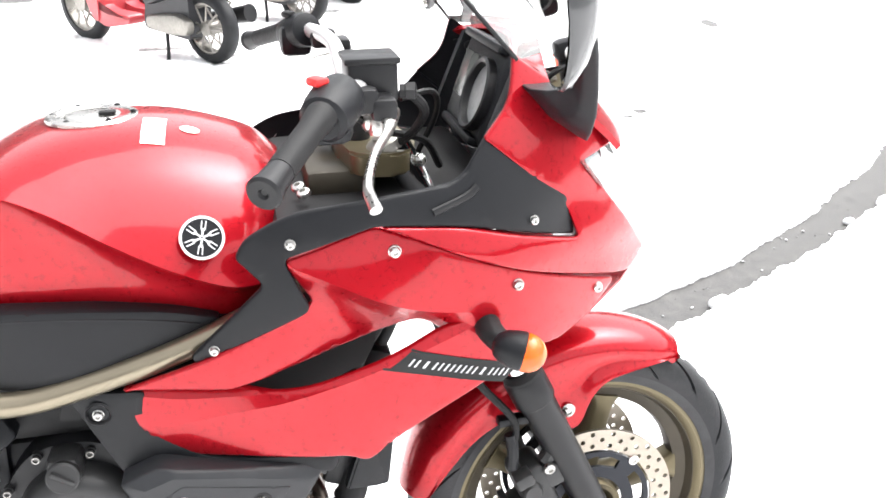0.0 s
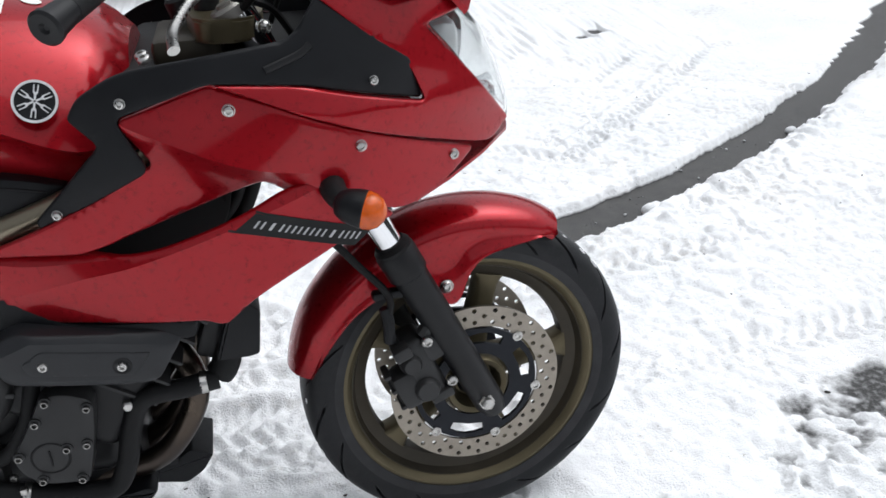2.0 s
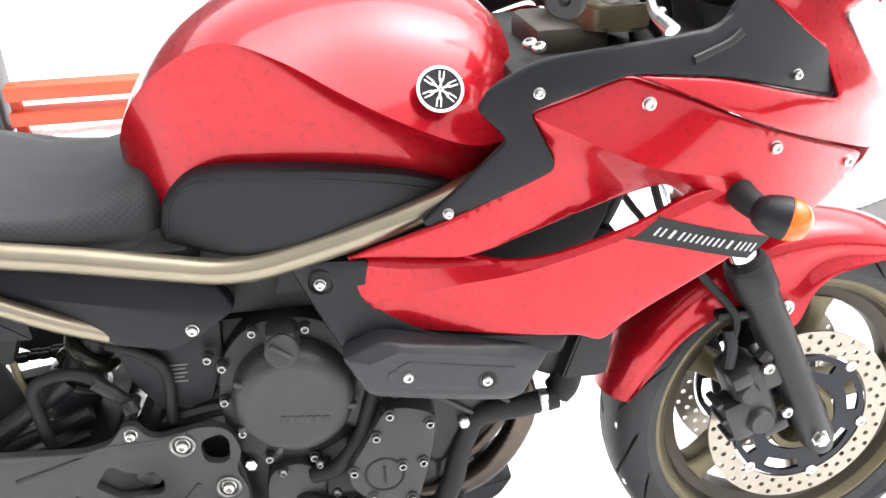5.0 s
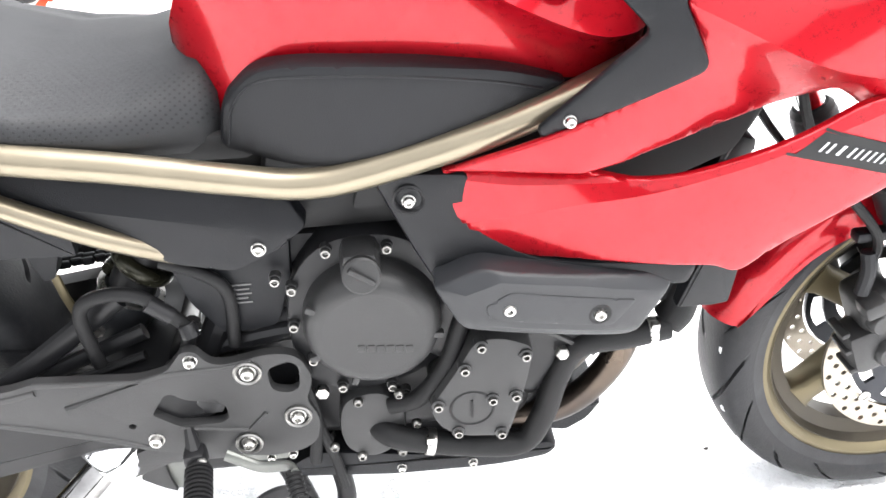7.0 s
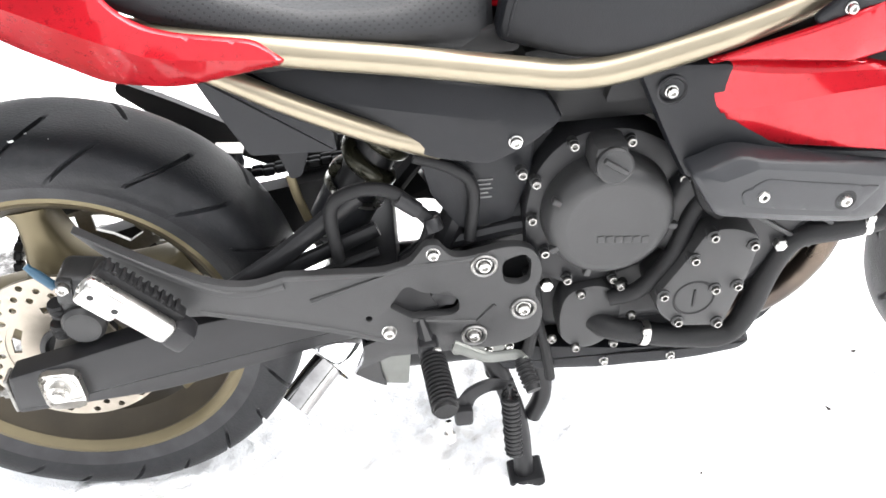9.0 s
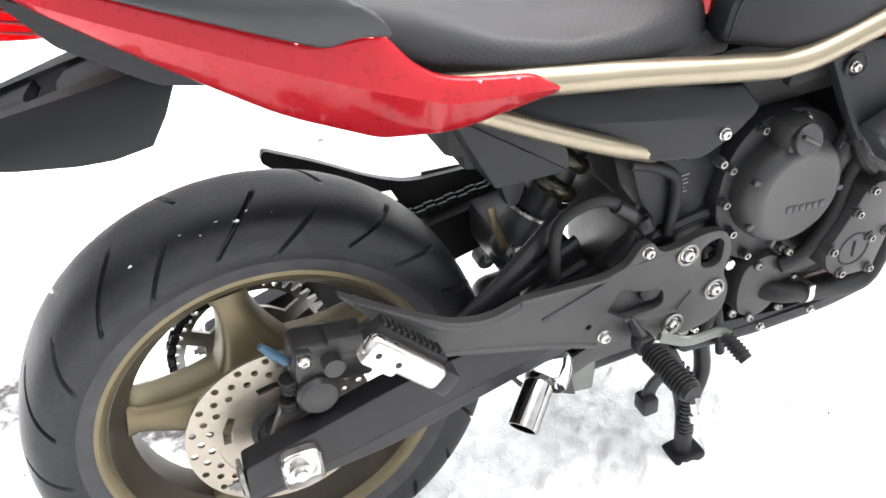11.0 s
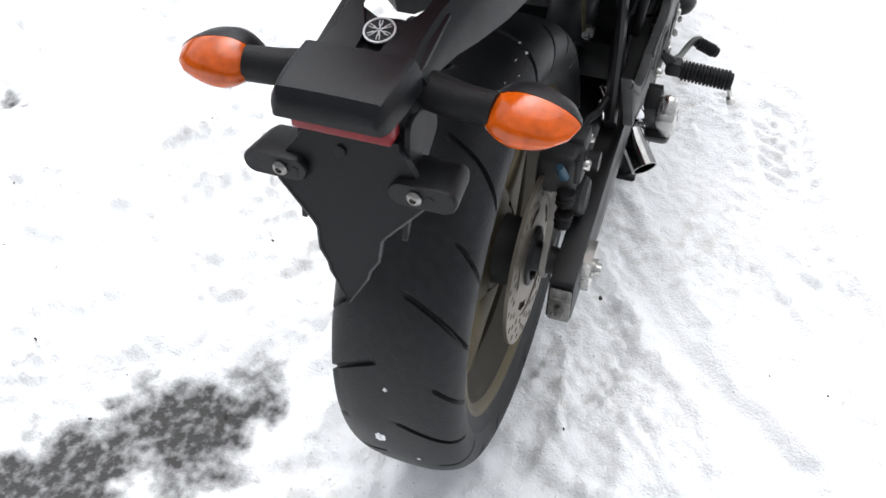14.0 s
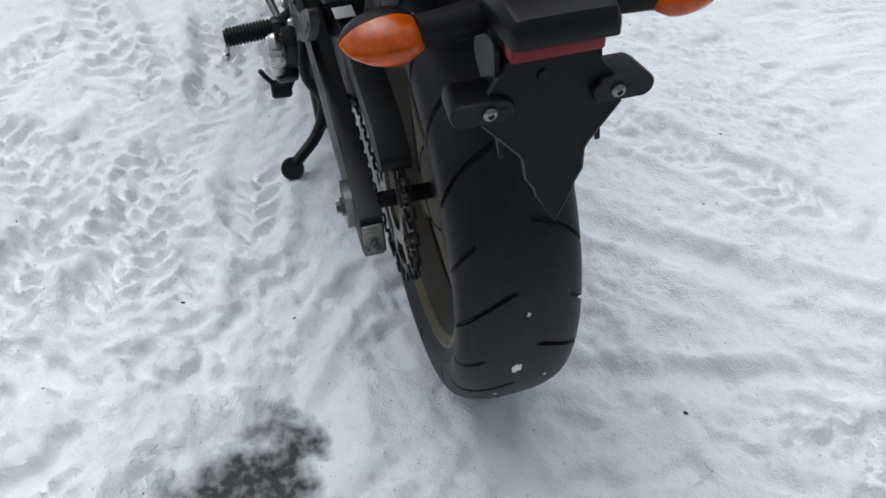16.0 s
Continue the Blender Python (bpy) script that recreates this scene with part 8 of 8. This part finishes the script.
for x, zt, zb, w in [(-0.2835, 0.7715, 0.748, 0.049), (-0.285, 0.7745, 0.747, 0.0512), (-0.287, 0.7758, 0.7465, 0.052), (-0.32, 0.7752, 0.7458, 0.0508), (-0.341, 0.7735, 0.7455, 0.0488), (-0.347, 0.772, 0.746, 0.0475), (-0.352, 0.7665, 0.747, 0.0455), (-0.3555, 0.759, 0.7495, 0.0425)]:
    c, h = (zt + zb) / 2, (zt - zb) / 2
    rings.append([b.verts.new((x, w * u, c + h * v)) for u, v in ((1, -0.85), (1, 0.1), (0.985, 0.3), (0.9, 0.9), (0.86, 0.985), (0.8, 1), (0.4, 1.04), (0, 1.05), (-0.4, 1.04), (-0.8, 1), (-0.86, 0.985), (-0.9, 0.9), (-0.985, 0.3), (-1, 0.1), (-1, -0.85), (-0.97, -1), (0.97, -1))])
bridge(b, rings)
part("plate_lamp_housing", b, PLASTIC, bike, "matt black number plate lamp housing", 28)
b = bmesh.new()
box(b, (-0.277, 0, 0.714), (0.046, 0.098, 0.058), 0.008)
part("carrier_body", b, PLASTIC, bike, "black foot of the number plate carrier")
b = bmesh.new()
box(b, (-0.324, 0, 0.7325), (0.02, 0.086, 0.018), 0.003)
part("rear_reflector", b, REFLECTOR, bike, "dark red rear reflector strip")
# splash flap: a tapering tongue below the lamp housing
b = bmesh.new()
flap = [(0.042, 0.0), (0.043, -0.006), (0.057, -0.024), (0.064, -0.038), (0.066, -0.052), (0.034, -0.086), (0.03, -0.092), (0.028, -0.112), (0.02, -0.124), (0.018, -0.132), (0.0, -0.162)]
loop = [(y, z) for y, z in flap] + [(-y, z) for y, z in flap[-2::-1]]
fr = [b.verts.new((-0.318 - 0.22 * (-z), y, 0.716 + z)) for y, z in loop]
bk = [b.verts.new((-0.311 - 0.22 * (-z), y, 0.716 + z)) for y, z in loop]
bridge(b, [fr, bk])
# thin tube along the rim, coloured as a bevel highlight
edge = bmesh.new()
tube(edge, [(-0.318 - 0.22 * (-z), y, 0.716 + z) for y, z in loop[4:-4]], 0.0012, 6)
hole = bmesh.new()
lathe(hole, [(0, 0), (0.005, 0), (0.005, 0.0015), (0, 0.0015)], (-0.3225, 0.008, 0.7), (-1, 0, 0.22), 18)
fl = part("splash_flap", b, PLASTIC, bike, "black pointed splash flap", 30)
part("flap_edge", edge, EDGE, fl, "grey line drawn as the edge's highlight")
part("flap_hole", hole, DARK, fl)
for s in (-1, 1):
    b = bmesh.new()
    rings = []
    for d, k in ((-0.028, 0.82), (-0.02, 0.9), (0.015, 1.0), (0.0175, 0.99), (0.019, 0.95)):
        rings.append([b.verts.new((-0.314 - d, s * 0.066 + k * (0.0185 * math.copysign(1, math.cos(q)) + 0.0115 * math.cos(q)), 0.678 + 0.0115 * k * math.sin(q) + 0.1 * min(d, 0))) for q in (2 * math.pi * (j + 0.5) / 28 for j in range(28))])
    bridge(b, rings)
    br = part("plate_bracket", b, PLASTIC, fl, "black rounded plate bracket")
    b = bmesh.new()
    lathe(b, [(0, 0), (0.0068, 0), (0.0068, 0.002), (0.005, 0.004), (0.003, 0.0045), (0.0025, 0.002), (0, 0.002)], (-0.333, s * 0.06, 0.678), (-1, 0, 0), 14)
    part("bracket_screw", b, BOLT, br)
    b = bmesh.new()
    lathe(b, [(0, 0), (0.0036, 0), (0.0036, 0.0006), (0, 0.0006)], (-0.333, s * 0.06 - 0.0125, 0.678), (-1, 0, 0), 14)
    part("bracket_hole", b, DARK, br)
    # side web of the carrier
    b = slab([(-0.31, 0.73), (-0.26, 0.735), (-0.25, 0.69, 0.01), (-0.3, 0.66, 0.01), (-0.33, 0.62)], 0.045, 0.05, 0.001, 0.006, side=s)
    part("carrier_cheek", b, PLASTIC, bike)
    # rear indicators
    b = bmesh.new()
    tube(b, [(-0.268, s * 0.045, 0.738), (-0.275, s * 0.08, 0.736), (-0.28, s * 0.11, 0.737)], lambda t: 0.0165 - 0.001 * t, 16)
    stalk = part("rear_indicator", b, GRIP, bike, "black stalk rear indicator with amber lens")
    b = bmesh.new()
    axis = Vector((-0.985, -s * 0.06, -0.15)).normalized()
    base = Vector((-0.258, s * 0.132, 0.738))
    side = axis.cross(Vector((0, 0, 1))).normalized()
    up = side.cross(axis)

    def egg(d, k, bmx):
        return [bmx.verts.new(base + axis * d + side * (0.036 * k * math.cos(q) * s * (1.28 if math.cos(q) > 0 else 0.9)) + up * 0.0205 * k * math.copysign(abs(math.sin(q)) ** 1.4, math.sin(q))) for q in (2 * math.pi * j / 28 for j in range(28))]

    bridge(b, [egg(-0.016, 0.15, b), egg(-0.011, 0.5, b), egg(-0.003, 0.8, b), egg(0.008, 0.97, b), egg(0.014, 1.0, b)])
    part("indicator_body", b, PLASTIC, stalk)
    b = bmesh.new()
    bridge(b, [egg(0.0142, 0.985, b), egg(0.018, 0.99, b), egg(0.031, 0.9, b), egg(0.041, 0.68, b), egg(0.047, 0.35, b), egg(0.048, 0.08, b)])
    part("indicator_lens", b, AMBER, stalk, "amber plastic lens")


# snow caught in the tyres' grooves
def snow_lump(parent, cx, cz, radius, half, deg, y, size, seed):
    b = bmesh.new()
    bmesh.ops.create_icosphere(b, subdivisions=3, radius=1.0)
    a = radians(deg)
    out, side = Vector((math.cos(a), 0, math.sin(a))), Vector((-math.sin(a), 0, math.cos(a)))
    u = math.asin(abs(y) / half) / radians(118)
    base = Vector((cx, y, cz)) + out * (radius - (radius - 0.226) * u ** 2.5 - 0.001)
    for v in b.verts:
        k = 1 + 0.55 * noise.noise(v.co * 2.2 + Vector((seed, 0, 0)))
        v.co = base + (out * v.co.z * 0.35 + side * v.co.x * 1.1 + Vector((0, 1, 0)) * v.co.y * 0.8) * size * k
    part("snow_lump", b, SNOW, parent, "small lump of caught snow")


for i, (deg, y, size) in enumerate([(189, 0.012, 0.0085), (197, -0.03, 0.004), (171, 0.0, 0.004), (205, 0.03, 0.004), (112, -0.055, 0.003), (100, -0.05, 0.0025), (88, -0.056, 0.003), (92, -0.05, 0.0025), (80, -0.052, 0.002), (96, -0.06, 0.002), (85, -0.045, 0.0022)]):
    snow_lump(rear_wheel, 0, RR, TR, 0.079, deg, y, size, i * 3.1)
for i, (deg, y, size) in enumerate([(44, -0.03, 0.007), (38, -0.034, 0.009), (33, -0.012, 0.006), (28, -0.03, 0.006), (21, -0.02, 0.005), (15, -0.036, 0.007), (3, -0.034, 0.005), (-3, -0.01, 0.005), (-12, -0.036, 0.006), (52, -0.02, 0.005), (-25, -0.038, 0.007), (-40, -0.034, 0.005), (178, -0.036, 0.005), (200, -0.036, 0.006), (215, -0.034, 0.005)]):
    snow_lump(front_wheel, WB, RF, TF, 0.058, deg, y, size, i * 5.7)

# ---- the bikes and barrier behind ----


def wheel_of(parent, x, z, r, half, mat_rim, spokes=9):
    b = bmesh.new()
    n = 8
    prof = [(r - (r * 0.28) * (abs(u) ** 2.4), half * math.sin(u * 1.75) / math.sin(1.57)) for u in [-1 + 2 * j / 14 for j in range(15)]]
    lathe(b, prof, (x, 0, z), (0, 1, 0), 48, loop=True)
    w = part("wheel", b, RUBBER, parent, "black tyre on cast wheel")
    b = bmesh.new()
    lathe(b, [(r * 0.74, -half * 0.8), (r * 0.74, half * 0.8), (r * 0.66, half * 0.75), (r * 0.63, 0), (r * 0.66, -half * 0.75)], (x, 0, z), (0, 1, 0), 40, loop=True)
    lathe(b, [(0, -half * 1.02), (r * 0.2, -half * 1.02), (r * 0.22, 0), (r * 0.2, half * 1.02), (0, half * 1.02)], (x, 0, z), (0, 1, 0), 20)
    for k in range(spokes):
        a = 2 * math.pi * k / spokes + 0.3
        d = Vector((math.cos(a), 0, math.sin(a)))
        for sy in (-1, 1):
            tube(b, [Vector((x, sy * half * 0.9, z)) + d * r * 0.15, Vector((x, sy * half * 0.7, z)) + d * r * 0.66], r * 0.03, 8)
    part("wheel_rim", b, mat_rim, w, "dull silver cast wheel rim")


def scooter(name, label, m, paint, panel_paint):
    """A step-through scooter standing on its centre stand."""
    sc = tagged(new(name), label, "scooter", group="parked scooters")
    wheel_of(sc, 1.34, 0.28, 0.27, 0.05, ALU)
    wheel_of(sc, 0.0, 0.24, 0.23, 0.055, ALU)
    b = bmesh.new()
    rings = []
    for t in [j / 10 for j in range(11)]:
        a = radians(30 + 120 * t)
        rings.append([b.verts.new((1.28 + rr * math.cos(a), y, 0.28 + rr * math.sin(a))) for y, rr in ((-0.075, 0.27), (-0.07, 0.3), (0, 0.315), (0.07, 0.3), (0.075, 0.27), (0, 0.3))])
    bridge(b, rings)
    part("front_fender", b, paint, sc, "painted front fender", 50)
    part("leg_shield", slab([(0.95, 0.2, 0.05), (1.02, 0.24), (1.12, 0.5), (1.16, 0.85, 0.05), (1.08, 0.95), (1.0, 0.8), (0.93, 0.4, 0.1)], -0.18, 0.18, 0.03, 0.05), paint, sc, "painted leg shield")
    for s in (-1, 1):
        part("floor_panel", slab([(0.62, 0.22, 0.04), (0.62, 0.28, 0.03), (0.92, 0.29, 0.1), (1.06, 0.42, 0.05), (1.05, 0.24, 0.05), (0.9, 0.17, 0.06)], 0.05, 0.17, 0.02, 0.04, side=s), paint, sc, "painted floor panel")
        part("body_side", slab([(-0.25, 0.7, 0.05), (-0.1, 0.52, 0.08), (0.25, 0.42, 0.06), (0.45, 0.36, 0.04), (0.52, 0.55, 0.06), (0.4, 0.72, 0.05), (-0.2, 0.8, 0.04)], 0.02, 0.17, 0.03, 0.05, side=s), panel_paint, sc, "dark body side")
        part("fork", slab([(1.24, 0.25), (1.3, 0.27), (1.19, 0.62), (1.14, 0.6)], 0.06, 0.085, 0.006, 0.01, side=s), ALU, sc)
    part("seat", slab([(-0.25, 0.82, 0.03), (0.0, 0.83, 0.05), (0.4, 0.76, 0.05), (0.5, 0.8, 0.04), (0.3, 0.86, 0.05), (-0.2, 0.9, 0.04)], -0.14, 0.14, 0.03, 0.04), SEATMAT, sc, "black seat")
    part("engine_block", slab([(0.1, 0.16, 0.03), (0.08, 0.45, 0.05), (0.5, 0.45, 0.05), (0.56, 0.2, 0.05)], -0.1, 0.1, 0.02, 0.04), CHARCOAL, sc, "dark engine block")
    part("drive_casing", slab([(0.06, 0.2, 0.05), (0.04, 0.29, 0.05), (0.16, 0.33, 0.04), (0.46, 0.3, 0.05), (0.47, 0.22, 0.04), (0.25, 0.19, 0.05)], 0.1, 0.16, 0.02, 0.04, side=1), ALU, sc, "dull silver drive casing")
    b = bmesh.new()
    tube(b, [(0.3, -0.12, 0.22), (0.26, -0.16, 0.1), (0.24, -0.19, 0.0)], 0.013, 10)
    tube(b, [(0.3, 0.12, 0.22), (0.26, 0.16, 0.1), (0.24, 0.19, 0.0)], 0.013, 10)
    tube(b, [(0.3, -0.12, 0.22), (0.3, 0.12, 0.22)], 0.013, 10)
    part("centre_stand", b, SATIN, sc)
    b = bmesh.new()
    tube(b, curve([(1.07, -0.3, 1.0), (1.09, -0.2, 1.02), (1.1, 0, 0.98), (1.09, 0.2, 1.02), (1.07, 0.3, 1.0)], 6), 0.014, 10)
    part("handlebar", b, GRIP, sc)
    b = bmesh.new()
    tube(b, [(0.35, -0.15, 0.25), (0.1, -0.16, 0.27), (-0.2, -0.17, 0.33)], lambda t: 0.03 + 0.03 * t, 14)
    part("silencer", b, SATIN, sc, "black silencer")
    b = bmesh.new()
    tube(b, [(-0.02 + 0.03 * math.cos(k * 0.5), -0.13 + 0.03 * math.sin(k * 0.5), 0.3 + 0.2 * k / 80) for k in range(81)], 0.006, 6)
    part("shock_spring", b, HEAT, sc, "rusty shock spring")
    sc.matrix_basis = m
    return sc


PINKRED = material("faded_red_paint", (0.42, 0.05, 0.06), 0.35, coat=0.5, vary=0.1, scale=10)
CHARCOAL = material("charcoal_paint", (0.03, 0.03, 0.034), 0.4, vary=0.2, scale=15)
ang = 133.0
scooter("scooter", "parked scooter with faded red leg shield and silver casing", pose(0.725, 4.89, 0.0, 0, 0, ang), PINKRED, CHARCOAL)
scooter("scooter", "dark parked scooter standing behind the red one", pose(1.42, 6.15, 0.0, 0, 0, ang + 4), CHARCOAL, CHARCOAL)
scooter("scooter", "dark scooter with a faded red fender, half hidden", pose(1.9, 7.05, 0.0, 0, 0, ang - 3), PINKRED, CHARCOAL)

barrier = tagged(new("barrier"), "low orange painted barrier of two boards on snow", "barrier")
for z in (0.1, 0.205):
    b = bmesh.new()
    box(b, (-0.2, 2.55, z), (0.7, 0.045, 0.055), 0.004)
    box(b, (-0.2, 2.585, z + 0.026), (0.7, 0.11, 0.008), 0.003)
    part("board", b, ORANGE, barrier)
for x in (-0.53, 0.13):
    b = bmesh.new()
    box(b, (x, 2.59, 0.13), (0.045, 0.035, 0.22), 0.006)
    part("upright", b, ORANGE, barrier)
    b = bmesh.new()
    box(b, (x, 2.62, 0.022), (0.07, 0.26, 0.018), 0.005)
    part("barrier_foot", b, ORANGE, barrier)
cab = tagged(new("equipment_cabinet"), "dark grey metal cabinet beside the orange barrier", "cabinet")
b = bmesh.new()
box(b, (-0.66, 2.62, 0.3), (0.17, 0.2, 0.54), 0.012)
part("cabinet_body", b, CHARCOAL, cab)
b = bmesh.new()
box(b, (-0.64, 2.516, 0.3), (0.1, 0.01, 0.48), 0.003)
part("cabinet_door", b, CHARCOAL, cab)
for dx in (-0.07, 0.07):
    b = bmesh.new()
    box(b, (-0.66 + dx, 2.56, 0.025), (0.025, 0.025, 0.06), 0.003)
    part("cabinet_foot", b, SATIN, cab)
b = bmesh.new()
lathe(b, [(0, 0), (0.012, 0), (0.012, 0.012), (0.008, 0.016), (0, 0.016)], (-0.61, 2.51, 0.3), (0, -1, 0), 14)
part("cabinet_lock", b, STEEL, cab)

# unseen dark ring all round, far off, added to dim reflections and low sky
b = bmesh.new()
rnd = random.Random(21)
rings = []
for k in range(72):
    a = 2 * math.pi * k / 72
    top = 4.2 + 1.2 * math.sin(3 * a + 0.6) + rnd.uniform(-0.6, 0.6) + 8 * max(0, -math.cos(a)) + 2.5 * max(0, math.sin(a))
    c, s1 = math.cos(a), math.sin(a)
    rings.append([b.verts.new((r * c, r * s1, z)) for r, z in ((26, -0.5), (26, top), (26.6, top), (26.6, -0.5))])
bridge(b, rings, loop=True)
tagged(part("backdrop", b, material("backdrop_grey", (0.07, 0.072, 0.07), 0.9, vary=0.4, scale=0.6, spec=0.1), smooth=False), "dim grey ring round the yard, unseen, added for reflections", "backdrop", kind="structure")
